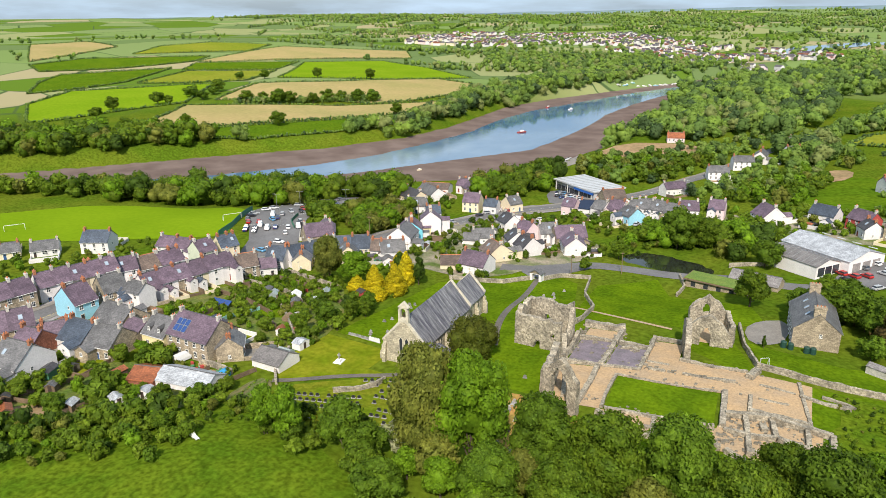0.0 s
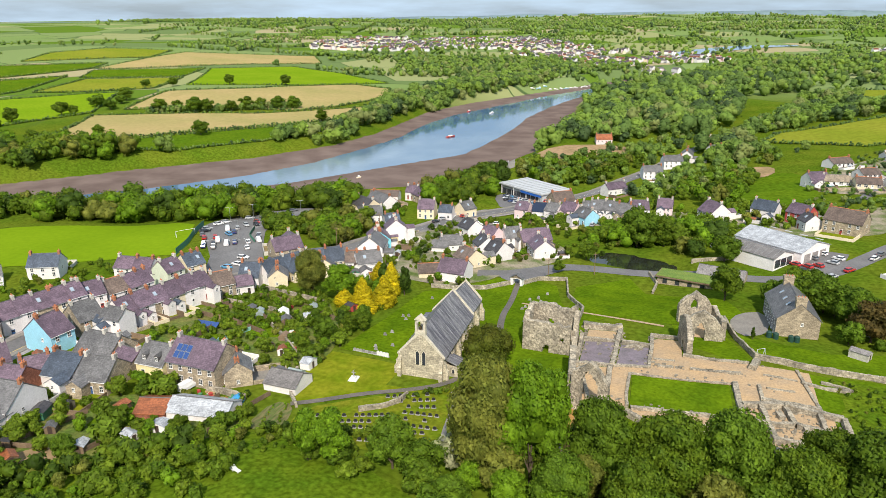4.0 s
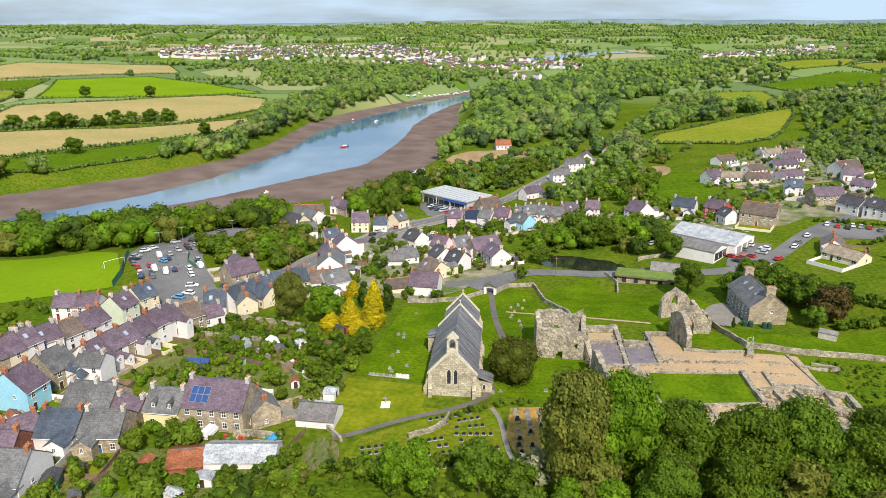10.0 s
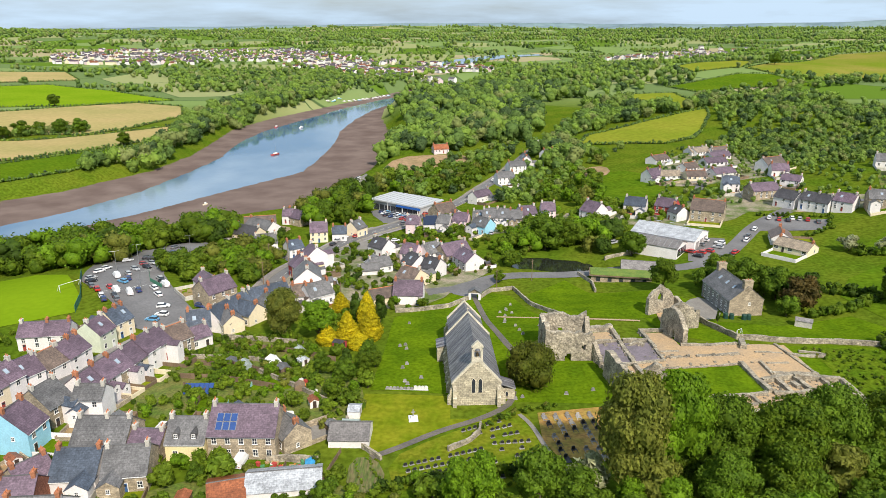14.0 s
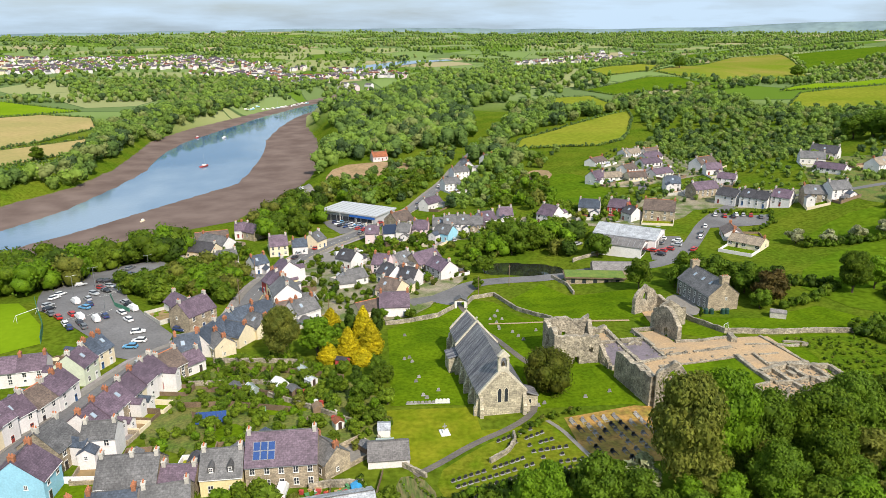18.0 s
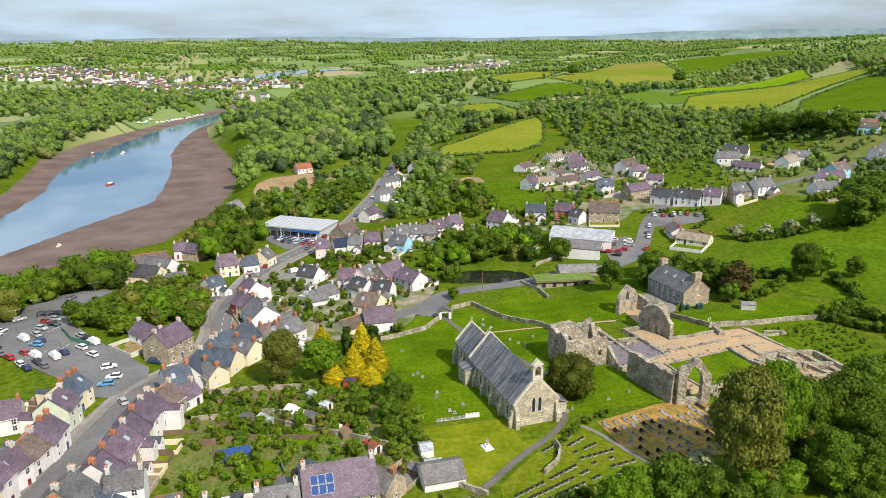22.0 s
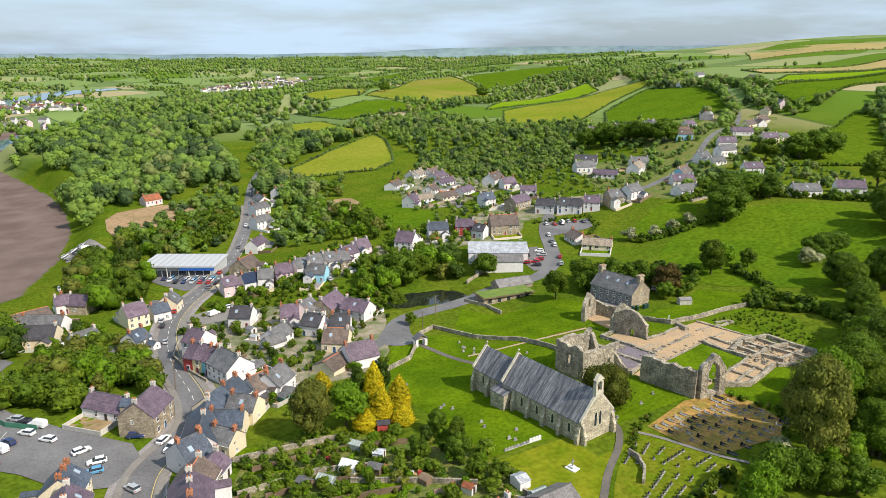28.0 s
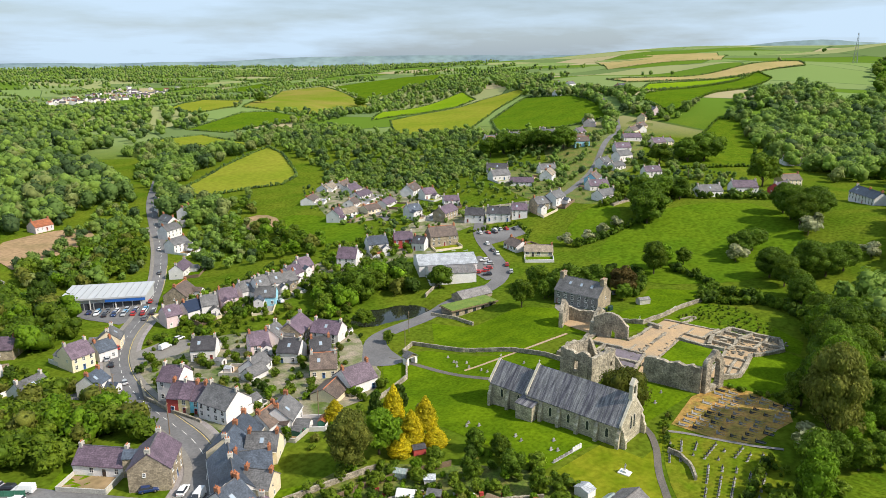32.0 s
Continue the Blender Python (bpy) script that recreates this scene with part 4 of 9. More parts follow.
def gable_house(x, y, z, turn, length, width, ridge, wall, roof, chimneys=(1, 1), windows=True, skylights=0, name="house", ends=(True, True), wing=0):
    """One house with a pitched roof, its ridge along its own x axis."""
    rise = min(width * 0.40, ridge * 0.5)
    eaves = ridge - rise
    hl, hw = length / 2, width / 2
    FOOTPRINTS.append((x, y, max(hl, hw) + 0.5))
    root = new(name)
    root.matrix_world = pose(x, y, z, 0, 0, turn)
    BUILT.append(root)
    PLOTS.append((x, y, turn, length, width, ridge, wing))
    low = ridge < 4.3
    kind = "shed" if low else "bungalow" if ridge < 5.2 else "house"
    tagged(root, "%s %s with a %s roof" % (SHADE.get(wall, wall), kind if name == "house" else name.replace("_", " "), SLATE_WORD[roof]), "shed" if low else "house", "village houses")
    bm = bmesh.new()
    prof = [(-hw, -3), (hw, -3), (hw, eaves), (0, ridge - 0.12), (-hw, eaves)]
    a, b = [[bm.verts.new((s * hl, p, q)) for p, q in prof] for s in (-1, 1)]
    bm.faces.new(a[::-1])
    bm.faces.new(b)
    for i in range(5):
        j = (i + 1) % 5
        bm.faces.new((a[i], a[j], b[j], b[i]))
    bmesh.ops.recalc_face_normals(bm, faces=bm.faces)
    uv_box(bm)
    part("wall", bm, WALLS[wall], root)
    # roof: two slabs that overhang, with a ridge
    bm = bmesh.new()
    ov, ovx, th = 0.3, 0.12, 0.16
    dy, dz = hw + ov, rise * (hw + ov) / hw
    for s in (-1, 1):
        sec = [(0, ridge), (s * dy, ridge - dz), (s * dy, ridge - dz + th), (0, ridge + th)]
        p, q = [[bm.verts.new((e * (hl + ovx), yy, zz)) for yy, zz in sec] for e in (-1, 1)]
        for i in range(4):
            j = (i + 1) % 4
            bm.faces.new((p[i], p[j], q[j], q[i]))
        bm.faces.new(p[::-1])
        bm.faces.new(q)
    bmesh.ops.recalc_face_normals(bm, faces=bm.faces)
    uv_box(bm)
    top = part("roof", bm, ROOFS[roof], root)
    bm = bmesh.new()
    cyl(bm, (-hl - ovx, 0, ridge + th), (hl + ovx, 0, ridge + th), 0.13, 0.13, 6)
    part("ridge_tiles", bm, POT if roof in ("brown",) else ROOFS["grey"], top)
    for s in (-1, 1):
        if not low and y < 215:
            bm = bmesh.new()
            cyl(bm, (-hl, s * (dy + 0.04), ridge - dz), (hl, s * (dy + 0.04), ridge - dz), 0.07, 0.07, 5)
            part("gutter", bm, METAL if rng.random() < 0.5 else FRAME, root)
    which = 0 if rng.random() < 0.4 else 1
    for s, on in zip((-1, 1), chimneys):
        if on and not low:
            st, pot = CHIMNEYS[which]
            c = share("chimney", st, top, "", pose(s * (hl - 0.5), 0, ridge))
            for k in (-0.28, 0.28):
                share("chimney_pot", pot, c, "", pose(0, k, 1.02))
    if wing:
        wl, ww, wr = rng.uniform(2.6, 4.2), min(length * 0.5, 3.8), ridge * rng.uniform(0.48, 0.68)
        x0 = rng.choice((-1, 1)) * (hl - ww / 2 - 0.15)
        bm = bmesh.new()
        prism(bm, x0 - ww / 2, x0 + ww / 2, min(wing * hw, wing * (hw + wl)), max(wing * hw, wing * (hw + wl)), -2, wr - ww * 0.32, wr)
        uv_box(bm)
        part("rear_wing", bm, WALLS[wall if rng.random() < 0.6 else "white"], root)
        bm = bmesh.new()
        roof_y(bm, x0 - ww / 2, x0 + ww / 2, min(wing * (hw - 1.5), wing * (hw + wl + 0.15)), max(wing * (hw - 1.5), wing * (hw + wl + 0.15)), wr - ww * 0.32, wr, 0.2, 0.12)
        uv_box(bm)
        part("rear_roof", bm, ROOFS[roof if rng.random() < 0.6 else rng.choice(("grey", "blue"))], root)
        share("window", SMALL_WINDOW, root, "", pose(x0, wing * (hw + wl), max(0.9, wr - ww * 0.32 - 1.2), 0, 0, 0 if wing < 0 else 180))
    slope = math.degrees(math.atan2(rise, hw))
    for k in range(skylights):
        side = -1 if k % 2 == 0 else 1
        share("skylight", SKYLIGHT, top, "", pose((k + 0.5) / skylights * length * 0.7 - hl * 0.7, side * hw * 0.5, ridge - rise * 0.5 + th * 1.1, -side * slope, 0, 0))
    if windows and not low:
        floors = [0.9] if eaves < 3.9 else [0.9, eaves - 1.75]
        cols = max(1, int(length / 2.6))
        for s in (-1, 1):
            doorway = rng.randrange(cols)
            blind = y > 330 and s * (y * math.cos(radians(turn)) - x * math.sin(radians(turn))) > 0
            for fi, zz in enumerate(floors):
                for c in range(cols):
                    px = (c + 0.5) / cols * length - hl
                    m = pose(px, s * hw, zz, 0, 0, 0 if s < 0 else 180)
                    if fi == 0 and c == doorway:
                        share("door", rng.choice(DOOR_MESHES), root, "", pose(px, s * hw, -0.05, 0, 0, 0 if s < 0 else 180))
                    elif rng.random() < 0.9 and not blind:
                        share("window", WIDE_WINDOW if ridge < 5.2 else WINDOW, root, "", m)
        for s, on in zip((-1, 1), ends):
            if on and rng.random() < 0.6:
                share("window", SMALL_WINDOW if ridge > 5.2 else WINDOW, root, "", pose(s * hl, rng.uniform(-0.2, 0.2) * width, floors[-1], 0, 0, 90 if s > 0 else -90))
    return root


def wing_side(x, y, turn, i):
    """Rear wings point away from the street."""
    near = min(STREET, key=lambda p: math.hypot(p[0] - x, p[1] - y))
    side = (near[0] - x) * -math.sin(radians(turn)) + (near[1] - y) * math.cos(radians(turn))
    return 0 if rng.random() < 0.3 else (-1 if side > 0 else 1)


def house(x, y, z, turn, length, width, ridge, wall, roof, n=1):
    """n houses in a row along one ridge."""
    unit = length / n
    c, s = math.cos(radians(turn)), math.sin(radians(turn))
    for i in range(n):
        u = (i + 0.5) * unit - length / 2
        w = {"redrow": ("red", "yellow", "skyblue")[i % 3]}.get(wall, wall)
        if n > 2 and wall == "white":
            w = ("white", "white", "stone", "cream", "white", "white")[i % 6]
        first, last = i == 0, i == n - 1
        gable_house(x + c * u, y + s * u, z + 0.004 * i, turn, unit - 0.02, width, ridge + (0.25 if i % 3 == 1 and n > 2 else 0), w, roof, (first or n > 1, last), ends=(first, last), skylights=rng.choice((0, 0, 0, 1, 2)) if ridge > 5.5 else 0, wing=wing_side(x + c * u, y + s * u, turn, i) if ridge > 6 and length / n < 14 else 0)


house(-109.1, 184.0, -4.3, 6, 13.3, 7, 7, "white", "purple", 2)
house(-94.8, 181.3, -4.0, 75, 6.5, 8, 8.5, "green", "purple")
house(-93.7, 191.2, -4.5, 65, 6.5, 8, 8, "cream", "blue", 2)
house(-95.5, 166.8, -2.9, 75, 7.9, 8, 8, "white", "purple", 2)
house(-97.7, 160.5, -2.4, 68, 6.5, 8, 7.5, "white", "brown")
house(-99.9, 154.0, -1.8, 60, 6.5, 8, 8, "white", "purple")
house(-104.7, 149.3, -1.7, 79, 7.5, 8, 8, "cream", "purple", 2)
house(-104.0, 140.4, -1.1, 70, 22.4, 8, 8.5, "white", "purple", 5)
house(-107.1, 121.8, -0.4, 77, 11.3, 8, 8.5, "stone", "purple", 2)
house(-78.7, 158.3, -1.8, 73, 29.1, 8, 8, "white", "purple", 6)
house(-72.2, 176.9, -3.3, 52, 6.7, 8, 7.5, "stone", "brown")
house(-69.3, 189.7, -4.2, 16, 6.5, 9, 7.5, "white", "blue")
house(-63.3, 198.0, -4.4, 63, 15.5, 9, 7.5, "white", "blue", 2)
house(-54.3, 210.7, -4.7, 36, 12.9, 9, 7.5, "cream", "blue", 2)
house(-67.7, 181.0, -3.5, 45, 6.5, 6, 5.5, "white", "purple")
house(-86.9, 127.1, -0.0, 82, 6.5, 10, 9, "blue", "purple")
house(-86.2, 137.5, -0.2, 70, 6.5, 9, 8.5, "stone", "grey")
house(-76.7, 138.9, -0.2, -3, 6.5, 5.5, 7.5, "white", "grey")
house(-67.9, 125.1, 0.1, -3, 10.7, 9, 7.5, "stone", "grey", 2)
house(-59.0, 123.2, 0.3, -8, 6.5, 8, 5.5, "stone", "purple")
house(-51.4, 124.4, 0.4, -2, 7.6, 8.5, 7.2, "yellow", "grey")
house(-40.5, 125.3, 0.4, -3, 13.1, 10, 9.2, "stone", "purple")
house(-32.4, 125.7, 0.4, -53, 6.5, 6, 6, "stone", "grey")
house(-20.5, 127.1, 0.3, -3, 8.1, 7, 3.8, "white", "shedgrey")
house(-68.5, 115.1, 0.1, 2, 8.2, 10, 7, "white", "blue")
house(-59.8, 115.3, 0.3, 5, 8.0, 9, 7, "stone", "grey")
house(-75.1, 106.5, 0.2, 5, 6.5, 8, 7, "brick", "purple")
house(-68.3, 98.8, 0.7, 2, 9.0, 10, 8, "white", "grey")
house(-77.5, 113.8, 0.0, 52, 6.5, 6, 5.5, "stone", "purple")
house(-40.9, 109.1, 0.6, 14, 6.5, 7, 3, "brick", "rust")
house(-31.0, 111.3, 0.7, 6, 13.4, 7, 3.3, "white", "tin")
house(-139.3, 176.3, -4.2, 25, 10.0, 8, 7.5, "white", "blue")
house(-154.3, 165.8, -4.3, 50, 9.3, 8, 4.8, "white", "grey")
house(-163.7, 158.9, -4.4, 54, 6.5, 8, 4.8, "cream", "grey")
house(-88.7, 109.2, -0.0, 60, 11.4, 9, 8, "stone", "purple", 2)
house(-83.4, 335.7, -12.2, 12, 15.0, 10, 4, "white", "brown")
house(-70.0, 341.5, -12.6, -1, 6.5, 7, 6.5, "white", "purple")
house(-51.8, 311.0, -13.0, 8, 7.9, 9, 8.5, "cream", "purple")
house(-42.6, 312.0, -13.2, 5, 6.5, 7, 6.5, "white", "blue")
house(-36.0, 321.4, -13.8, 54, 7.1, 8, 7, "cream", "grey")
house(-58.2, 281.8, -11.1, 33, 6.5, 7, 7, "white", "blue")
house(-71.8, 215.3, -5.0, 49, 10.4, 9, 9, "stone", "purple")
house(-77.3, 228.1, -5.2, -55, 12.1, 7, 5.5, "white", "purple")
house(-51.3, 203.4, -4.1, -49, 7.4, 7, 6.5, "cream", "grey")
house(-57.5, 198.5, -4.2, -34, 8.2, 7, 6.5, "cream", "blue")
house(-60.8, 191.1, -3.9, -59, 6.5, 6, 6, "cream", "grey")
house(-39.2, 213.3, -4.5, 36, 8.5, 8, 7, "white", "grey")
house(-43.7, 213.7, -4.6, 19, 7.0, 7, 6.5, "white", "brown")
house(-45.8, 255.2, -7.6, -61, 6.5, 8, 9.5, "white", "purple")
house(-47.7, 242.8, -6.3, -60, 10.3, 8, 7.5, "redrow", "purple", 3)
house(-44.8, 230.8, -5.5, -79, 10.5, 9, 8.2, "white", "grey")
house(-9.2, 328.5, -14.6, -6, 6.5, 8, 8, "pink", "purple")
house(-0.7, 328.0, -14.1, 1, 7.4, 8, 7.5, "white", "solar")
house(5.9, 326.0, -13.1, -22, 6.6, 8, 7.5, "white", "grey")
house(13.6, 324.7, -11.7, -16, 7.1, 8, 7.5, "pink", "purple")
house(5.6, 347.9, -13.3, 36, 11.1, 10, 8, "stone", "brown")
house(22.5, 309.6, -9.6, -43, 8.3, 8, 7, "blue", "grey")
house(22.5, 324.3, -10.2, -7, 7.1, 8, 7, "white", "grey")
house(29.7, 320.0, -9.1, -3, 8.1, 8, 8, "white", "grey", 2)
house(32.3, 317.9, -9.1, -10, 18.3, 8, 8, "white", "grey", 3)
house(55.0, 328.2, -8.4, -2, 6.7, 8, 8, "pink", "purple")
house(43.8, 321.9, -8.5, 15, 8.3, 8, 8, "white", "purple")
house(-21.9, 280.8, -10.3, -41, 8.0, 8, 7, "white", "dark")
house(-9.6, 268.0, -9.2, -23, 6.5, 8, 7.5, "pink", "purple")
house(-2.0, 270.8, -9.7, 33, 7.5, 8, 7.5, "white", "grey")
house(6.9, 269.9, -9.9, 33, 12.3, 9, 8, "stone", "purple")
house(12.2, 257.6, -8.8, -64, 10.3, 8, 7.5, "white", "purple")
house(-7.9, 251.7, -7.5, -57, 7.3, 8, 7, "white", "dark")
house(-1.4, 245.2, -7.1, -34, 6.5, 8, 7, "white", "dark")
house(-9.1, 233.9, -6.4, -40, 8.1, 9, 6.5, "cream", "brown")
house(-9.9, 218.8, -6.2, -5, 9.6, 9, 7, "white", "purple")
house(-18.3, 219.4, -5.9, 24, 9.6, 8, 4, "cream", "brown")
house(-24.5, 247.9, -7.0, 11, 6.5, 5, 4, "white", "grey")
house(-21.6, 251.7, -7.3, 29, 8.3, 7, 5.5, "white", "grey")
house(75.2, 319.8, -6.7, -54, 9.0, 10, 8.5, "white", "purple")
house(95.7, 322.7, -4.4, -26, 10.0, 8, 7.5, "white", "blue")
house(108.7, 317.3, -3.7, -40, 9.3, 8, 7.5, "red", "purple")
house(110.2, 306.8, -3.6, -68, 6.5, 7, 6.5, "white", "dark")
house(122.6, 304.1, -2.8, -29, 14.1, 10, 9, "stone", "brown")
house(138.7, 269.4, -2.7, -110, 10.7, 8, 5, "white", "brown")
house(138.2, 256.4, -2.8, -53, 13.4, 9, 4.6, "cream", "tan")
house(75.4, 245.2, -6.4, -13, 15.0, 7, 4, "stone", "shedgrey")
house(190.4, 458.5, -0.9, 24, 14.4, 8, 4.8, "white", "brown")
house(181.3, 438.7, -0.7, 22, 15.0, 8, 4.8, "white", "purple")
house(170.0, 416.6, -0.2, 16, 15.0, 8, 4.8, "white", "purple")
house(161.7, 384.8, -0.2, 23, 15.0, 8, 4.8, "white", "purple")
house(145.6, 381.4, -1.1, 0, 11.2, 8, 4.8, "cream", "brown")
house(133.2, 387.9, -2.1, 5, 12.5, 8, 4.8, "white", "tan")
house(176.8, 457.2, -0.9, 34, 15.0, 8, 4.8, "white", "tan")
house(194.2, 395.0, 1.1, 24, 15.0, 9, 7.5, "white", "brown")
house(189.5, 376.0, 2.0, -12, 9.1, 8, 6.5, "white", "purple")
house(153.6, 354.0, -1.1, -16, 8.3, 8, 7.5, "white", "blue")
house(161.4, 335.6, -0.6, 12, 15.0, 8, 7.5, "stone", "purple")
house(184.4, 351.7, 2.6, -40, 9.5, 8, 4.8, "white", "purple")
house(165.9, 317.9, -0.5, -58, 10.4, 8, 7.5, "white", "dark")
house(173.4, 307.0, 0.6, -54, 13.1, 8, 7.5, "white", "dark", 2)
house(181.9, 299.3, 2.4, -51, 8.5, 8, 7.5, "white", "purple")
house(191.8, 292.1, 5.5, -20, 9.8, 8, 7.5, "stone", "grey")
house(200.2, 288.1, 8.2, 2, 10.4, 8, 7.5, "white", "grey")
house(257.8, 373.2, 9.6, -51, 15.0, 9, 7.5, "white", "dark")
house(231.5, 333.5, 9.9, -53, 15.0, 9, 4.8, "white", "purple")
house(258.4, 331.8, 9.9, 23, 15.0, 8, 7.5, "white", "tan")
house(258.3, 298.0, 10.4, 18, 15.0, 8, 8, "blue", "brown")
house(218.4, 266.9, 11.3, -10, 13.9, 8, 5.5, "white", "grey")
house(321.1, 326.4, 12.4, -5, 10.3, 7, 7, "white", "grey")
house(322.4, 316.3, 11.8, -12, 11.6, 7, 5, "white", "grey")
house(366.9, 463.5, 13.8, -4, 15.0, 8, 7.5, "cream", "brown")
house(372.6, 442.0, 17.4, -40, 11.0, 8, 7.5, "white", "grey")
house(385.5, 417.9, 21.7, -40, 14.1, 8, 7.5, "white", "grey")
house(352.2, 399.4, 20.6, -62, 11.4, 8, 5, "cream", "brown")
house(352.6, 364.3, 22.0, -40, 11.9, 8, 7, "blue", "brown")
house(415.7, 404.4, 22.3, 10, 15.0, 8, 7, "white", "purple")
house(355.7, 330.8, 19.5, -40, 12.2, 8, 7, "white", "purple")
house(341.7, 322.7, 15.7, -13, 14.0, 8, 7, "white", "grey")
house(396.8, 344.7, 23.7, -40, 15.0, 8, 6, "white", "purple")
house(462.3, 377.8, 21.9, 11, 18.0, 8, 7, "cream", "brown")
house(509.9, 393.1, 22.5, 9, 18.0, 8, 6, "cream", "brown")
house(268.8, 229.1, 10.5, -34, 15.0, 8, 6.5, "white", "grey")
house(298.9, 219.9, 9.9, -48, 15.0, 9, 7, "white", "purple")
house(305.5, 200.6, 9.7, -10, 15.0, 8, 7.5, "red", "purple")
house(345.3, 208.2, 9.0, -31, 15.0, 8, 7.5, "cream", "brown")
house(430.8, 231.3, 11.5, -48, 14.2, 9, 5.5, "white", "brown")
house(469.6, 188.8, 11.0, -26, 17.1, 8, 5.5, "white", "blue")
house(297.9, 153.5, 11.9, -139, 24.4, 8, 7.5, "white", "blue", 2)
house(408.6, 322.1, 21.4, -18, 15.0, 8, 5, "cream", "grey")
house(507.6, 394.3, 22.4, 13, 18.0, 8, 6, "cream", "brown")
house(544.1, 407.8, 28.7, 11, 18.0, 8, 6, "cream", "brown")
house(45.6, 425.1, -12.8, 18, 11.2, 7, 7.5, "white", "grey")
house(56.2, 452.5, -11.3, 20, 11.7, 7, 7.5, "white", "grey")
house(27.9, 389.2, -14.8, 42, 12.7, 7, 6.5, "white", "purple")
house(81.5, 480.3, -7.9, 32, 8.6, 7, 7, "white", "grey")
house(97.3, 719.7, -3.3, 59, 18.0, 7, 7, "white", "grey")
house(174.2, 457.1, -0.9, 21, 12.2, 8, 4.8, "white", "tan")
house(142.3, 434.4, -1.7, 34, 13.9, 8, 4.8, "white", "brown")
house(149.6, 402.5, -0.7, 29, 10.6, 8, 4.8, "white", "brown")
house(184.2, 443.3, -0.7, 20, 12.3, 8, 4.8, "white", "purple")
house(124.2, 386.9, -3.1, 27, 10.4, 8, 7, "white", "purple")
house(9.2, 513.4, -8.7, 14, 11.1, 8, 6, "pink", "rust")
house(78.9, 504.3, -6.9, -96, 10.4, 7, 7, "white", "grey")
house(64.9, 470.0, -9.7, -93, 13.4, 7, 7, "white", "grey")
house(697.3, 631.8, 43.2, 12, 18.0, 9, 6, "white", "grey")
house(760.8, 650.9, 52.2, 26, 18.0, 9, 6, "white", "grey")
house(687.4, 609.2, 43.8, -6, 18.0, 9, 6, "cream", "tan")
house(737.0, 537.7, 51.4, -6, 18.0, 12, 6, "stone", "dark")
house(667.4, 587.8, 43.1, -12, 18.0, 9, 6, "white", "tan")
house(755.0, 626.8, 52.1, 4, 18.0, 8, 6, "white", "grey")
house(-79.5, 322.0, -12.7, -35, 15.0, 9, 6.5, "white", "grey")
house(-83.0, 310.0, -12.4, -30, 13.0, 9, 6.8, "cream", "dark")
house(-72.0, 293.0, -11.7, 20, 9.0, 8, 7.0, "white", "grey")
house(-66.0, 340.0, -12.7, -40, 12.0, 8, 6.5, "stone", "purple")
# more of the houses on the hill, clear of those above
hill_rng = random.Random(41)
for x, y in ((360, 458), (379, 447), (416, 443), (351, 363), (508, 449), (357, 332), (385, 341), (498, 396), (550, 414), (337, 319), (316, 319), (352, 322), (390, 319), (235, 354), (226, 329), (259, 332), (204, 292), (210, 260), (239, 284), (195, 390), (155, 351), (383, 477), (409, 470), (437, 458), (517, 455), (362, 372), (359, 330), (393, 340), (534, 401), (494, 386), (563, 407), (411, 333), (334, 319), (215, 264), (283, 349), (249, 340), (236, 345), (257, 371), (318, 288), (668, 597), (765, 645), (182, 349), (156, 379)):
    if all(math.hypot(x - a, y - b) > c + 4.5 for a, b, c in FOOTPRINTS):
        house(x, y, gz(x, y), hill_rng.choice((-35, -25, 15, 60)), hill_rng.uniform(10, 13), 8, hill_rng.uniform(6.2, 7.6), hill_rng.choice(("white", "white", "white", "cream", "pink")), hill_rng.choice(("grey", "purple", "purple", "brown")))

# ---- church ----
def lancet(w, h, name="lancet_window"):
    """A pointed window: dressed surround with a dark glazed light."""
    bm = bmesh.new()
    def outline(a, top, yy):
        pts = [(-a, 0), (a, 0), (a, top - a * 1.5), (a * 0.6, top - a * 0.55), (0, top), (-a * 0.6, top - a * 0.55), (-a, top - a * 1.5)]
        return [bm.verts.new((px, yy, pz)) for px, pz in pts]
    o, i = outline(w / 2 + 0.16, h + 0.22, -0.06), outline(w / 2, h, -0.06)
    back, glass = outline(w / 2 + 0.16, h + 0.22, 0.05), outline(w / 2, h, -0.02)
    for k in range(7):
        j = (k + 1) % 7
        bm.faces.new((o[k], o[j], i[j], i[k]))
        bm.faces.new((back[k], back[j], o[j], o[k]))
        bm.faces.new((i[k], i[j], glass[j], glass[k]))
    bm.faces.new(glass).material_index = 1
    bmesh.ops.recalc_face_normals(bm, faces=bm.faces)
    me = bpy.data.meshes.new(name)
    bm.to_mesh(me)
    bm.free()
    me.materials.append(DRESSED)
    me.materials.append(GLASS)
    return me


LANCET, TALL_LANCET = lancet(0.75, 2.3), lancet(0.8, 3.4)


church = tagged(new("church"), "pale stone parish church with slate roofs and a western bellcote", "church")
church.matrix_world = pose(6.1, 140.0, 0, 0, 0, 0.8)
bm = bmesh.new()
prism(bm, -5.3, 5.3, 0.1, 26, -2, 5.3, 11.3)
uv_box(bm)
part("nave_wall", bm, CHURCHWALL, church)
bm = bmesh.new()
prism(bm, -4.3, 4.3, 26, 38.2, -3, 4.6, 9.3)
uv_box(bm)
part("chancel_wall", bm, CHURCHWALL, church)
bm = bmesh.new()
roof_y(bm, -5.3, 5.3, 0.55, 25.7, 5.3, 11.3, 0.35)
uv_box(bm)
nave_roof = part("nave_roof", bm, CHURCHROOF, church)
bm = bmesh.new()
roof_y(bm, -4.3, 4.3, 26.2, 37.8, 4.6, 9.3, 0.35)
uv_box(bm)
part("chancel_roof", bm, CHURCHROOF, church)
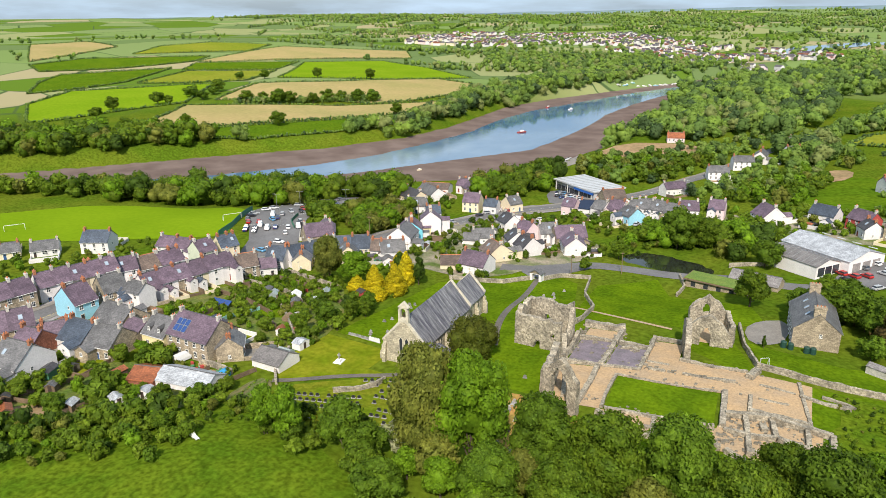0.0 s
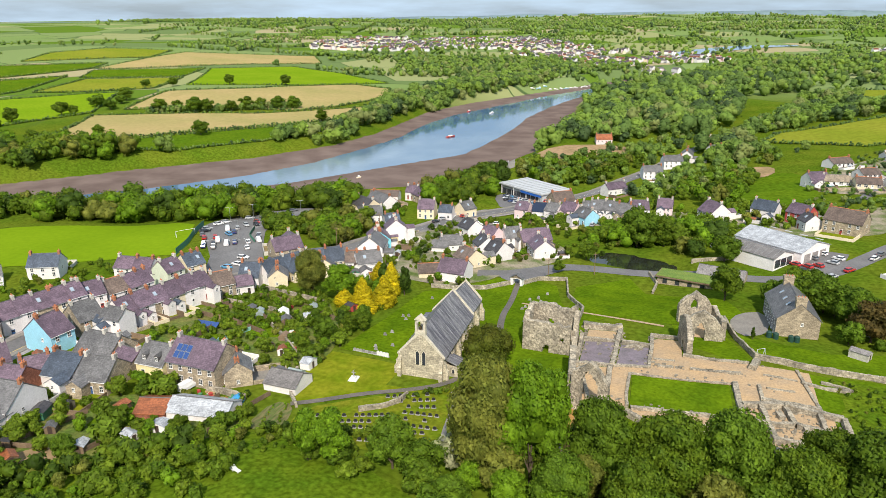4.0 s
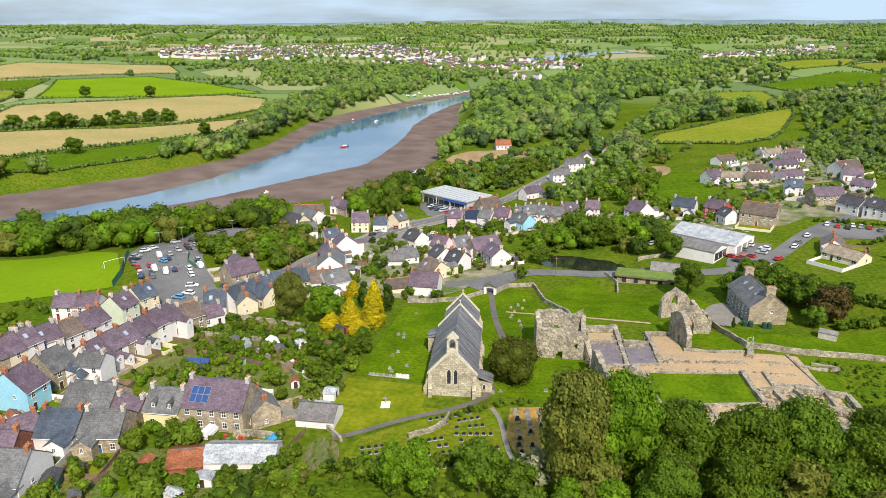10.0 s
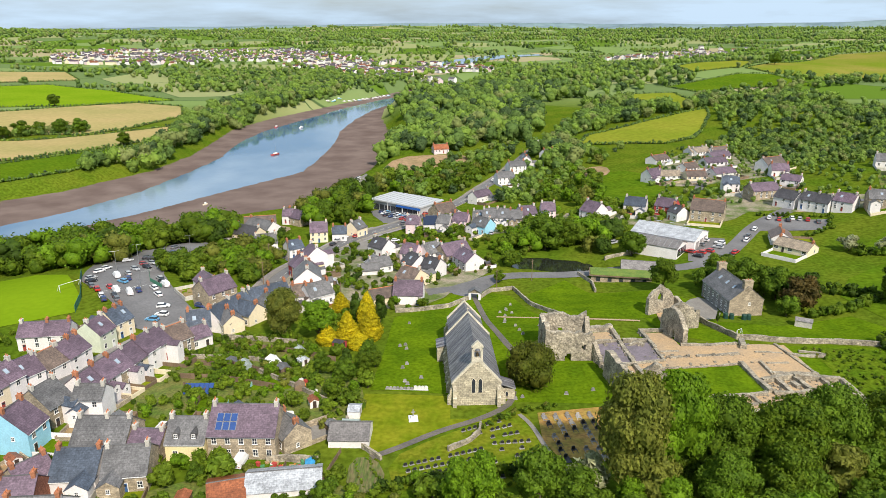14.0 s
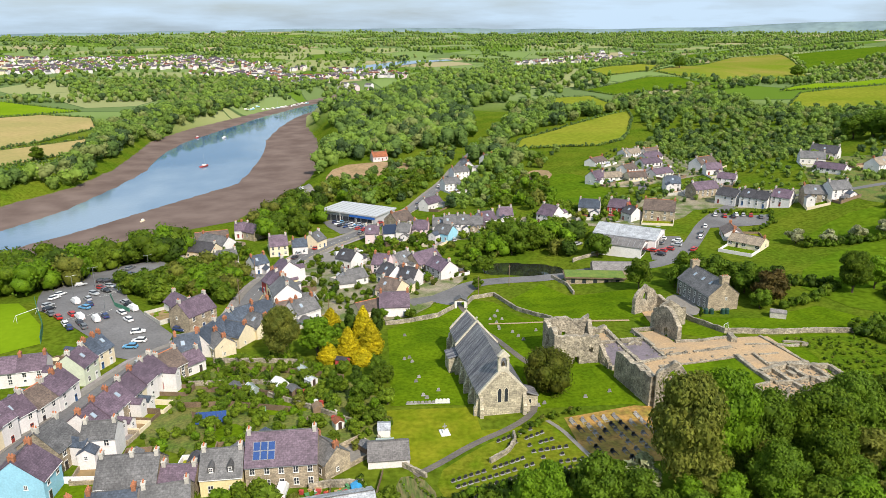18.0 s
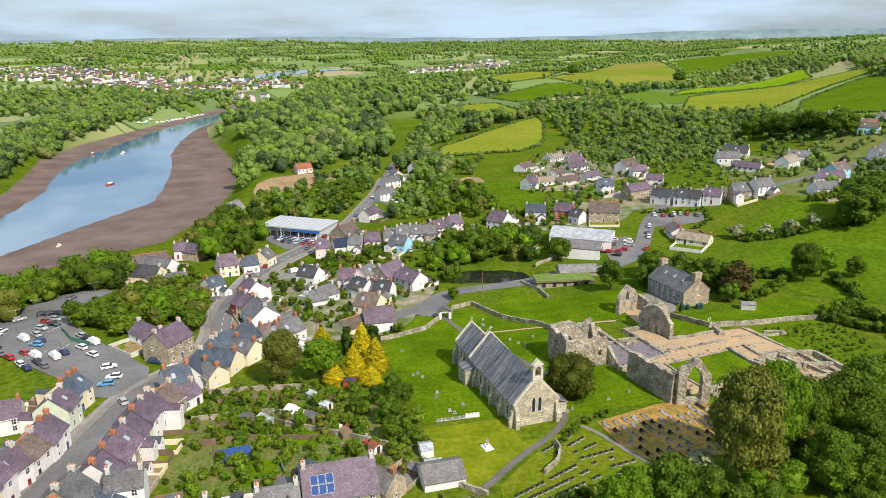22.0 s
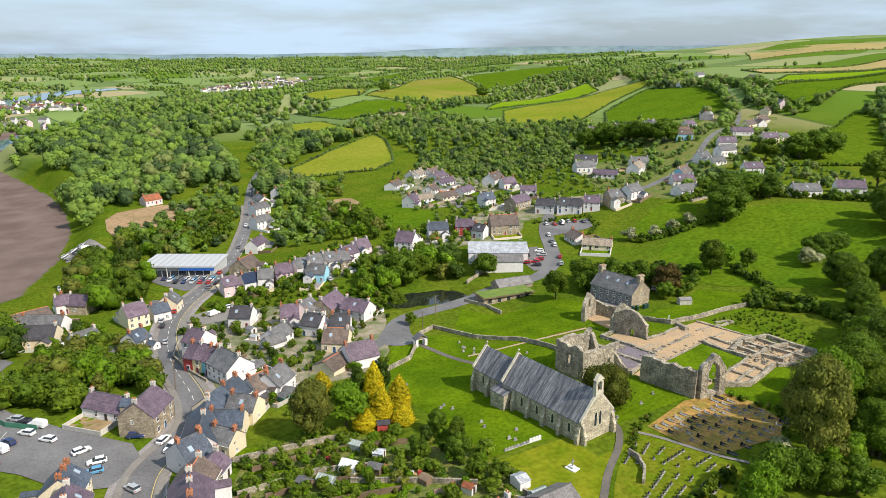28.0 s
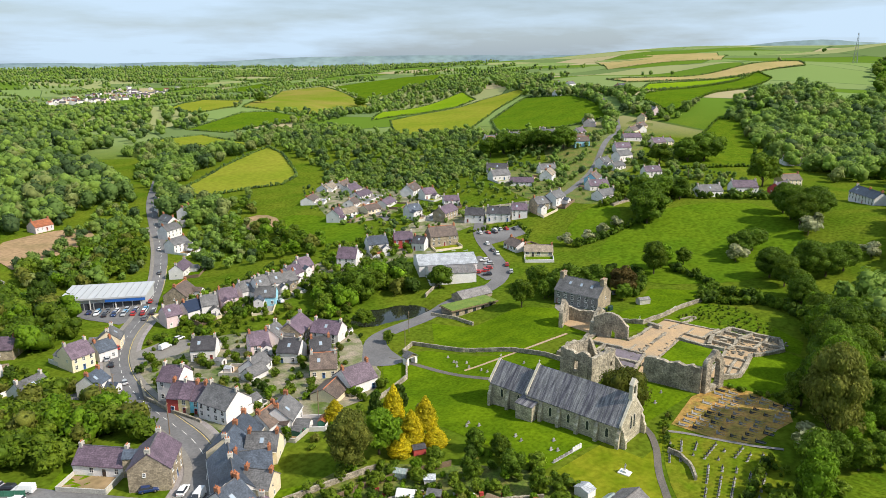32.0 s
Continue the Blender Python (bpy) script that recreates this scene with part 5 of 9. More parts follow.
for y0, x, e, r in ((0, 5.5, 5.3, 11.3), (25.7, 5.5, 5.3, 11.3), (37.9, 4.5, 4.6, 9.3)):
    bm = bmesh.new()
    th, up = 0.55, 0.55
    prof = [(-x - 0.1, e - 0.1), (-x - 0.1, e + 0.35), (0, r + up + 0.1), (x + 0.1, e + 0.35), (x + 0.1, e - 0.1), (0, r - 0.3)]
    a, b = [[bm.verts.new((px, yy, pz)) for px, pz in prof] for yy in (y0 - 0.05, y0 + th)]
    for i in range(6):
        j = (i + 1) % 6
        bm.faces.new((a[i], a[j], b[j], b[i]))
    for q in ((0, 1, 2, 5), (5, 2, 3, 4)):
        bm.faces.new([a[i] for i in q])
        bm.faces.new([b[i] for i in q][::-1])
    bmesh.ops.recalc_face_normals(bm, faces=bm.faces)
    part("gable_coping", bm, DRESSED, church, "pale dressed-stone gable coping")
# gable ends stand forward of the roof
bm = bmesh.new()
prism(bm, -5.4, 5.4, -0.02, 0.5, -2, 5.35, 11.5)
uv_box(bm)
part("west_gable", bm, CHURCHWALL, church)
# bellcote
bm = bmesh.new()
for s in (-1, 1):
    box(bm, s * 0.95 - 0.27, -0.1, 11.0, s * 0.95 + 0.27, 0.75, 13.8)
box(bm, -1.25, -0.15, 10.6, 1.25, 0.8, 11.6)
for k in range(6):
    t0, t1 = math.pi * k / 6, math.pi * (k + 1) / 6
    pts = [(0.68 * math.cos(t), 13.1 + 0.85 * math.sin(t)) for t in (t0, t1)]
    tops = [(1.22 * math.cos(t), 13.1 + max(0.7, 1.25 * math.sin(t))) for t in (t0, t1)]
    a, b = [[bm.verts.new((px, yy, pz)) for px, pz in (pts[0], tops[0], tops[1], pts[1])] for yy in (-0.1, 0.75)]
    bm.faces.new(a)
    bm.faces.new(b[::-1])
    for i in range(4):
        j = (i + 1) % 4
        bm.faces.new((a[i], b[i], b[j], a[j]))
bmesh.ops.recalc_face_normals(bm, faces=bm.faces)
cote = part("bellcote", bm, DRESSED, church, "pale stone bellcote with one arch")
bm = bmesh.new()
prism(bm, -1.35, 1.35, -0.18, 0.83, 14.15, 14.25, 15.6)
part("bellcote_roof", bm, DRESSED, cote)
bm = bmesh.new()
cyl(bm, (0, 0.32, 12.0), (0, 0.32, 12.7), 0.42, 0.2, 10)
cyl(bm, (-0.75, 0.32, 12.95), (0.75, 0.32, 12.95), 0.06, 0.06, 6)
cyl(bm, (0, 0.32, 12.7), (0, 0.32, 12.98), 0.08, 0.08, 6)
part("bell", bm, material("bell_bronze", (0.12, 0.09, 0.05), 0.4, 0.2, 1, 5, 0, metal=0.8), cote, "dark bronze bell")
for px in (-0.75, 0.75):
    share("lancet_window", TALL_LANCET, church, "", pose(px, -0.03, 3.2))
for s in (-1, 1):
    for k in range(5):
        share("lancet_window", LANCET, church, "", pose(s * 5.3, 3.6 + 5.1 * k, 1.7, 0, 0, 90 * s))
    for k in range(2):
        share("lancet_window", LANCET, church, "", pose(s * 4.3, 29 + 5.2 * k, 1.4, 0, 0, 90 * s))


def buttress(px, py, h, turn):
    bm = bmesh.new()
    prof = [(0, -2), (1.15, -2), (1.15, h * 0.45), (0.65, h * 0.62), (0.65, h * 0.82), (0, h)]
    a, b = [[bm.verts.new((yy, -px2, pz)) for px2, pz in prof] for yy in (-0.4, 0.4)]
    bm.faces.new(a)
    bm.faces.new(b[::-1])
    for i in range(6):
        j = (i + 1) % 6
        bm.faces.new((a[i], b[i], b[j], a[j]))
    bmesh.ops.recalc_face_normals(bm, faces=bm.faces)
    uv_box(bm)
    o = part("buttress", bm, CHURCHWALL, church)
    o.matrix_local = pose(px, py, 0, 0, 0, turn)


for s in (-1, 1):
    for yy in (0.5, 6.1, 11.2, 16.3, 21.4):
        buttress(s * 5.3, yy, 4.6, 90 * s)
    buttress(s * 4.9, 0.0, 5.0, 0)
    buttress(s * 4.3, 37.6, 4.0, 90 * s)
    buttress(s * 4.3, 32.0, 4.0, 90 * s)
# porch on the south side and vestry on the north
for nm, x0, x1, y0, y1, ev, rd in (("porch", 5.2, 8.8, 2.2, 6.2, 2.6, 4.0), ("vestry", -7.8, -4.2, 22.6, 27.4, 3.4, 4.3)):
    bm = bmesh.new()
    box(bm, x0, y0, -2, x1, y1, ev)
    uv_box(bm)
    part(nm, bm, CHURCHWALL, church)
    bm = bmesh.new()
    lo, hi = (x1, x0) if x0 > 0 else (x0, x1)
    sgn = 1 if lo > hi else -1
    vs = [bm.verts.new(p) for p in ((hi, y0 - 0.15, rd), (lo + sgn * 0.25, y0 - 0.15, ev), (lo + sgn * 0.25, y1 + 0.15, ev), (hi, y1 + 0.15, rd))]
    vt2 = [bm.verts.new(v.co + Vector((0, 0, 0.16))) for v in vs]
    for i in range(4):
        j = (i + 1) % 4
        bm.faces.new((vs[i], vs[j], vt2[j], vt2[i]))
    bm.faces.new(vt2)
    bm.faces.new(vs[::-1])
    bmesh.ops.recalc_face_normals(bm, faces=bm.faces)
    uv_box(bm)
    part(nm + "_roof", bm, CHURCHROOF, church)
    share("lancet_window", lancet(0.5, 1.1), church, "", pose((x0 + x1) / 2, y0 - 0.02, 1.0))
bm = bmesh.new()
for a, b in (((0, 37.9, 9.9), (0, 37.9, 11.0)), ((-0.35, 37.9, 10.6), (0.35, 37.9, 10.6)), ((0, 25.9, 11.9), (0, 25.9, 12.9)), ((-0.3, 25.9, 12.5), (0.3, 25.9, 12.5))):
    cyl(bm, a, b, 0.09, 0.09, 6)
part("gable_cross", bm, DRESSED, church)


# ---- ruined abbey ----
def ragged(line, heights, thick, seed, rough=0.5, openings=(), step=0.5, name="ruined_wall", label="", mat=None, category="ruin", foot=-1.5, parent=None):
    """A rubble wall with a broken top. heights: values along it. openings: (start, end, sill, head) in metres along it, pointed at the head."""
    g2 = random.Random(seed)
    pts = resample(line, step)
    d = np.concatenate([[0], np.cumsum(np.hypot(*np.diff(pts, axis=0).T))])
    nrm = offsets(pts)
    hs = np.interp(d, np.linspace(0, d[-1], len(heights)), heights)
    wob = np.array([noise.noise(Vector((s0 * 0.45, seed * 3.1, 0))) * 1.6 + 0.35 * noise.noise(Vector((s0 * 1.9, seed * 1.7, 4))) for s0 in d])
    hs = hs + wob * rough * (0.4 + 0.9 * (hs > 1.5))
    k = len(pts)
    base = np.array([gz(*p) for p in pts])
    bm = bmesh.new()
    layers = max(2, int(max(hs) / 0.55) + 1)
    def column(i, side):
        out = []
        for j in range(layers + 1):
            t = j / layers
            zz = base[i] + foot + (hs[i] - foot) * t
            w = thick / 2 * (1.15 - 0.25 * t) + g2.uniform(-0.07, 0.07)
            p = pts[i] + nrm[i] * side * w
            out.append(bm.verts.new((p[0] + g2.uniform(-0.04, 0.04), p[1] + g2.uniform(-0.04, 0.04), zz)))
        return out
    L, R2 = [column(i, 1) for i in range(k)], [column(i, -1) for i in range(k)]
    def hole(i, j):
        s = (d[i] + d[i + 1]) / 2
        zz = foot + (min(hs[i], hs[i + 1]) - foot) * (j + 0.5) / layers
        for o0, o1, sill, head in openings:
            if o0 < s < o1:
                u = abs((s - (o0 + o1) / 2) / ((o1 - o0) / 2))
                if sill < zz < head - (head - max(sill, head - (o1 - o0) * 0.75)) * u ** 1.6:
                    return True
        return False
    gaps = [[hole(i, j) for j in range(layers)] for i in range(k - 1)]
    for i in range(k - 1):
        for j in range(layers):
            if not gaps[i][j]:
                bm.faces.new((L[i][j], L[i][j + 1], L[i + 1][j + 1], L[i + 1][j]))
                bm.faces.new((R2[i + 1][j], R2[i + 1][j + 1], R2[i][j + 1], R2[i][j]))
            else:
                for di, dj, e in ((-1, 0, ((i, j), (i, j + 1))), (1, 0, ((i + 1, j), (i + 1, j + 1))), (0, -1, ((i, j), (i + 1, j))), (0, 1, ((i, j + 1), (i + 1, j + 1)))):
                    a, b = i + di, j + dj
                    if 0 <= a < k - 1 and 0 <= b < layers and not gaps[a][b]:
                        (p, q), (r, s) = e
                        bm.faces.new((L[p][q], L[r][s], R2[r][s], R2[p][q]))
        if not gaps[i][layers - 1]:
            bm.faces.new((L[i][-1], R2[i][-1], R2[i + 1][-1], L[i + 1][-1]))
    for i in (0, k - 1):
        for j in range(layers):
            bm.faces.new((L[i][j], L[i][j + 1], R2[i][j + 1], R2[i][j]))
    bmesh.ops.recalc_face_normals(bm, faces=bm.faces)
    uv_box(bm)
    me = bpy.data.meshes.new(name)
    bm.to_mesh(me)
    bm.free()
    me.materials.append(mat or STONE)
    return tagged(new(name, me), label or "ruined rubble-stone abbey wall with a broken top", category)


RUIN = "abbey walls"
for spec in (
        # block at the north-west of the nave
        dict(line=[(25.6, 163.0), (25.4, 170.6)], heights=[8.8, 9.2, 8.4, 9.0, 8.6], thick=1.4, seed=1, openings=((2.8, 4.8, 3.2, 6.4),), label="tall ruined west wall with a traceried window opening"),
        dict(line=[(25.0, 162.4), (31, 161.9), (36.6, 161.7)], heights=[8.6, 8.0, 7.6, 7.9, 7.2], thick=1.4, seed=2, openings=((5.3, 6.8, -2, 2.3), (9.0, 10.2, 3.0, 4.4)), label="tall ruined wall with a small arched doorway"),
        dict(line=[(25.2, 171.2), (37.0, 170.2)], heights=[8.8, 9.2, 8.8, 9.4], thick=1.4, seed=3, openings=((4.5, 6.0, 3, 5.5),)),
        dict(line=[(37.0, 169.6), (37.0, 166), (36.9, 162.2)], heights=[8.6, 4.6, 3.4, 6.6], thick=1.3, seed=4),
        dict(line=[(37.2, 161.6), (38.6, 158.6)], heights=[4.6, 1.8], thick=1.3, seed=5),
        # south nave wall and west arch
        dict(line=[(38.4, 153.0), (39.4, 145), (40.2, 137.6)], heights=[6.6, 7.6, 7.2, 7.4, 6.8, 7.6], thick=1.6, seed=6, label="long tall ruined nave wall of rubble stone"),
        dict(line=[(40.4, 137.2), (44.0, 136.2), (48.0, 135.3)], heights=[8.2, 10.6, 11.6, 10.2, 7.6], thick=1.5, seed=7, openings=((1.9, 5.6, 1.4, 9.4),), step=0.4, label="ruined gable with a tall empty pointed window arch"),
        # transept
        dict(line=[(61.3, 194.7), (65.6, 196.6), (70.5, 197.6)], heights=[5.0, 7.6, 8.8, 7.0, 4.0], thick=1.3, seed=8, rough=0.3, step=0.4, openings=((3.4, 5.2, 3.6, 6.6),), label="ruined transept gable with a window opening"),
        dict(line=[(70.6, 197.3), (72.6, 190.0), (72.5, 184.6)], heights=[5.0, 4.0, 4.0, 5.0], thick=1.2, seed=9),
        dict(line=[(61.9, 183.2), (66.8, 183.6), (72.4, 183.9)], heights=[4.4, 6.6, 8.2, 6.6, 3.8], thick=1.3, seed=10, rough=0.3, step=0.4, openings=((3.6, 6.2, -2, 4.6),), label="ruined inner gable with a tall arch"),
        dict(line=[(64.2, 171.2), (63.4, 176.0), (62.2, 182.4)], heights=[4.2, 7.8, 8.6, 6.6], thick=1.4, seed=11, rough=0.4, openings=((4.2, 5.7, -2, 2.8),), label="ruined transept wall with a small doorway"),
):
    tagged(ragged(**spec), group=RUIN)
LOWWALL = "low foundation wall of rubble stone in the abbey ruins"
for i, (ln, h, th) in enumerate((
        ([(37.6, 180.0), (42, 181.2), (47.4, 182.6)], [1.7, 1.4, 1.8], 1.8), ([(47.2, 182), (47.1, 173.4)], [1.3, 0.9], 1.2), ([(38.6, 171), (46.8, 173.4)], [1.2, 0.7], 0.9), ([(47.0, 173), (47.1, 166), (46.9, 158.8)], [0.8, 0.5, 0.9], 1.1), ([(48, 173.3), (55, 174.2)], [1.1, 0.8], 1.1), ([(49.4, 170.6), (51.2, 172), (53.2, 170.8)], [0.6, 0.9, 0.6], 1.0),
        ([(55.2, 181.4), (55.4, 174), (55.4, 168.4)], [1.1, 0.8, 0.9], 1.0), ([(55.4, 181.3), (62.2, 181.8)], [1.0, 0.8], 1.0), ([(55.2, 168.2), (55.2, 160.8)], [0.5, 0.6], 0.9), ([(38.2, 156.4), (47, 158.8), (55, 160.9)], [1.0, 0.6, 0.5], 1.0), ([(38.4, 170.6), (38.6, 163), (38.2, 157)], [2.4, 1.3, 1.6], 1.0),
        ([(62.8, 170.4), (70, 169.6), (77.6, 169.7)], [0.8, 0.5, 0.7], 0.9), ([(78.0, 166.6), (79.5, 171.5)], [1.4, 1.2], 1.6), ([(57.2, 162.6), (60.6, 162.8)], [0.5, 0.4], 0.9), ([(64.4, 163.3), (69, 163.5), (75.4, 163.7)], [0.5, 0.35, 0.6], 1.0), ([(56, 166.4), (61, 166.8)], [0.4, 0.3], 0.8),
        ([(51.3, 156.3), (62, 157.3), (72.8, 158.3)], [0.4, 0.3, 0.4], 0.5), ([(51.2, 156.2), (51.1, 147), (51.6, 140.6)], [0.5, 0.4, 0.6], 0.7), ([(73.8, 158.6), (74.2, 151), (74.6, 144.2)], [0.9, 0.6, 1.1], 1.3), ([(52.4, 140.1), (57, 141.1), (67.5, 142.5), (73.2, 143.3)], [0.9, 0.6, 0.8, 0.9], 0.9),
        ([(51.4, 137.6), (57.5, 133.6), (66, 134.8), (75, 136.6)], [1.5, 1.0, 0.9, 1.2], 1.1), ([(57, 136.6), (65, 138.2), (71, 139)], [0.5, 0.7, 0.4], 0.8), ([(62, 141.4), (62.6, 135.4)], [0.7, 0.6], 0.8), ([(69, 142.4), (70, 136)], [0.8, 0.7], 0.9), ([(87.9, 170), (88.8, 163), (90.4, 152)], [0.6, 0.4, 0.5], 0.8),
        ([(88.2, 164), (93, 163.3), (97.8, 163.0)], [0.7, 0.5, 0.9], 1.0), ([(92.4, 166), (96, 165.4), (98.6, 164)], [0.6, 0.7, 0.6], 0.8), ([(80.2, 164.8), (87.4, 164.5)], [0.35, 0.3], 0.7), ([(80.4, 158.6), (86.2, 158.9)], [0.4, 0.35], 0.7), ([(78.8, 159), (79.1, 152.4)], [0.7, 0.8], 0.8), ([(79, 152.6), (86, 152.8), (90, 152)], [1.0, 0.8, 1.1], 1.0),
        ([(74.8, 149.2), (83, 151.2)], [1.2, 1.4], 1.3), ([(83, 150.6), (89, 150.6), (94, 149.6)], [1.6, 1.1, 1.3], 1.3), ([(94, 149.4), (94.2, 142), (93.8, 134)], [1.3, 1.0, 1.4], 1.2), ([(93.6, 133.8), (86, 130.6)], [1.3, 1.0], 1.2), ([(85.6, 130.7), (80, 133.6), (76, 136)], [1.2, 0.9, 1.1], 1.1), ([(78.4, 149.6), (79.4, 143), (80, 136.4)], [1.2, 0.9, 1.3], 1.1),
        ([(83.2, 150.4), (84.4, 144.2)], [1.3, 1.0], 1.1), ([(84.6, 144), (93.6, 142.6)], [1.3, 0.9], 1.1), ([(79.8, 143.2), (84, 143.9)], [1.0, 1.2], 1.0), ([(86, 143.4), (87.4, 137), (87, 131.4)], [1.2, 0.9, 1.1], 1.0), ([(80.2, 137.6), (87, 137.6)], [1.0, 0.8], 1.0), ([(89.6, 149.8), (90, 143.4)], [1.1, 0.9], 1.0), ([(88, 137), (93.4, 137.4)], [0.9, 1.0], 0.9), ([(75, 143.6), (79, 143)], [0.9, 1.1], 1.0), ([(81.6, 148.4), (82.2, 146.2)], [0.9, 0.8], 1.4), ([(90.6, 140.6), (91.2, 138.8)], [0.9, 0.8], 1.3),
        ([(40.6, 152), (42.2, 146), (43.4, 141)], [0.8, 1.1, 0.9], 1.0), ([(46.6, 157.4), (46.9, 150), (46.8, 140)], [1.1, 0.7, 1.2], 1.2))):
    ragged(ln, h, th, 40 + i, 0.28, name="foundation_wall", label=LOWWALL, step=0.6)
rr = random.Random(19)
# fallen stones in the ruins
sv, sf = [], []
for _ in range(520):
    k = rr.random()
    if k < 0.55:
        x, y = rr.uniform(74, 94), rr.uniform(131, 151)
        if y < 136 - 0.55 * (x - 76):
            continue
    elif k < 0.8:
        x, y = rr.choice((38.6, 47, 55.3, 47)) + rr.gauss(0, 0.7), rr.uniform(161, 181)
    else:
        x, y = rr.uniform(40, 82), rr.choice((158.6, 142.8, 163.5, 170)) + rr.gauss(0, 0.6)
    r, z, n0 = rr.uniform(0.15, 0.5), gz(x, y) + 0.15, len(sv)
    for px, py, pz in ((-1, -1, -0.4), (1, -1, -0.4), (1, 1, -0.4), (-1, 1, -0.4), (-0.8, -0.7, 0.6), (0.7, -0.8, 0.7), (0.8, 0.8, 0.55), (-0.7, 0.8, 0.65)):
        sv.append((x + px * r * rr.uniform(0.6, 1.3), y + py * r * rr.uniform(0.6, 1.3), z + pz * r * rr.uniform(0.7, 1.2)))
    sf += [tuple(n0 + q for q in f) for f in ((4, 5, 6, 7), (0, 1, 5, 4), (1, 2, 6, 5), (2, 3, 7, 6), (3, 0, 4, 7))]
tagged(new("fallen_stones", raw("fallen_stones", sv, sf, STONE)), "scattered rubble stones in the abbey ruins", "rubble", kind="stuff")
DRYWALL = "mossy rubble-stone boundary wall"
for i, (ln, h) in enumerate((
        ([(14, 218.6), (18, 227), (26, 230.5), (29, 212), (35.5, 197), (35.8, 184), (33.5, 172)], [1.5, 1.3, 1.4, 1.5]), ([(10, 217.5), (3, 210.5), (-3, 209), (-14, 206)], [1.4, 1.5, 1.3]), ([(73.6, 199.6), (75.6, 187), (79.2, 173.6), (90, 172.6), (104, 172.4), (117.5, 168.8)], [1.7, 1.5, 1.6, 1.4]),
        ([(52, 246), (55, 236), (54, 227)], [1.2, 1.3]), ([(-14, 119), (-20, 126), (-22, 134)], [1.1, 1.3]), ([(-1, 121.5), (3.4, 124.6), (5.8, 128), (6.2, 131)], [1.2, 1.1, 1.3]), ([(-46, 160), (-35, 150), (-27, 142)], [1.3, 1.2]),
        ([(-66, 171), (-48, 168), (-40, 163)], [1.3, 1.2]), ([(-62, 185), (-48, 181), (-38, 178)], [1.4, 1.3]), ([(-26, 118.5), (-32, 119.5), (-36, 119)], [1.5, 1.4]), ([(-51.5, 232), (-53, 245), (-52, 262), (-45, 280)], [1.0, 1.1, 1.2]), ([(66, 262), (82, 268), (98, 282)], [1.3, 1.4]))):
    ragged(ln, h, 0.55, 80 + i, 0.15, name="boundary_wall", label=DRYWALL, category="wall", step=0.8)

# ---- stone house beside the abbey ----
manor = gable_house(90.8, 204.0, -3.2, 93.5, 18.0, 10.6, 9.6, "stone", "grey", (0, 0), name="stone_house")
tagged(manor, "three-storey rubble-stone house with grey slate roof and dormers", "house")
FACADE = material("slate_hung_front", (0.30, 0.29, 0.28), 0.8, 0.2, 0.5, 3, 0.3)
bm = bmesh.new()
box(bm, -8.95, 5.3, -1.5, 8.95, 5.36, 5.3)
uv_box(bm)
front = part("front", bm, courses(FACADE, 0.4, 0.6, 0.7), manor, "slate-hung grey front")
for row in (0.5, 2.9):
    for k in (-7.0, -4.2, -1.4, 1.4, 4.2, 7.0):
        share("window", WINDOW, front, "", pose(k, 5.37, row, 0, 0, 180))
manor_roof = [o for o in manor.children if o.name.startswith("roof")][0]
slope = math.degrees(math.atan2(4.24, 5.3))
for k in (-4.8, -0.6, 4.0):
    share("skylight", SKYLIGHT, manor_roof, "", pose(k, 2.2, 9.6 - 2.2 * 0.8 + 0.2, -slope, 0, 0))
FACADE_BINS = material("green_plastic", (0.02, 0.06, 0.045), 0.5, 0.1, 1, 4, 0.05)
for bx, by in ((84.4, 192.6), (86.0, 192.2), (89.6, 191.8), (91.0, 191.9)):
    bm = bmesh.new()
    cyl(bm, (0, 0, -0.2), (0, 0, 1.5), 0.75, 0.7, 12)
    cyl(bm, (0, 0, 1.5), (0, 0, 1.72), 0.74, 0.5, 12)
    tank = tagged(part("water_tank", bm, FACADE_BINS), "dark green plastic tank beside the stone house", "tank", "tanks by the house")
    tank.matrix_world = pose(bx, by, gz(bx, by))

for e in (-1, 1):
    bm = bmesh.new()
    box(bm, -0.75, -1.3, -2.5, 0.75, 1.3, 1.9)
    box(bm, -0.9, -1.45, 1.45, 0.9, 1.45, 1.75)
    uv_box(bm)
    stack = part("chimney", bm, WALLS["stone"], manor, "broad rubble-stone chimney stack")
    stack.matrix_local = pose(e * 8.3, 0, 9.6)
    for k in (-0.8, 0.0, 0.8):
        share("chimney_pot", CHIMNEYS[0][1], stack, "", pose(0, k, 1.9))

# ---- trees ----
def ico():
    bm = bmesh.new()
    bmesh.ops.create_icosphere(bm, subdivisions=1, radius=1)
    bm.verts.ensure_lookup_table()
    v = np.array([tuple(p.co) for p in bm.verts])
    f = np.array([[q.index for q in p.verts] for p in bm.faces])
    bm.free()
    return v, f


ICO_V, ICO_F = ico()
TET_V = np.array([(0, 0, 1.0), (0.94, 0, -0.33), (-0.47, 0.82, -0.33), (-0.47, -0.82, -0.33)])
TET_F = np.array([(0, 1, 2), (0, 2, 3), (0, 3, 1)])


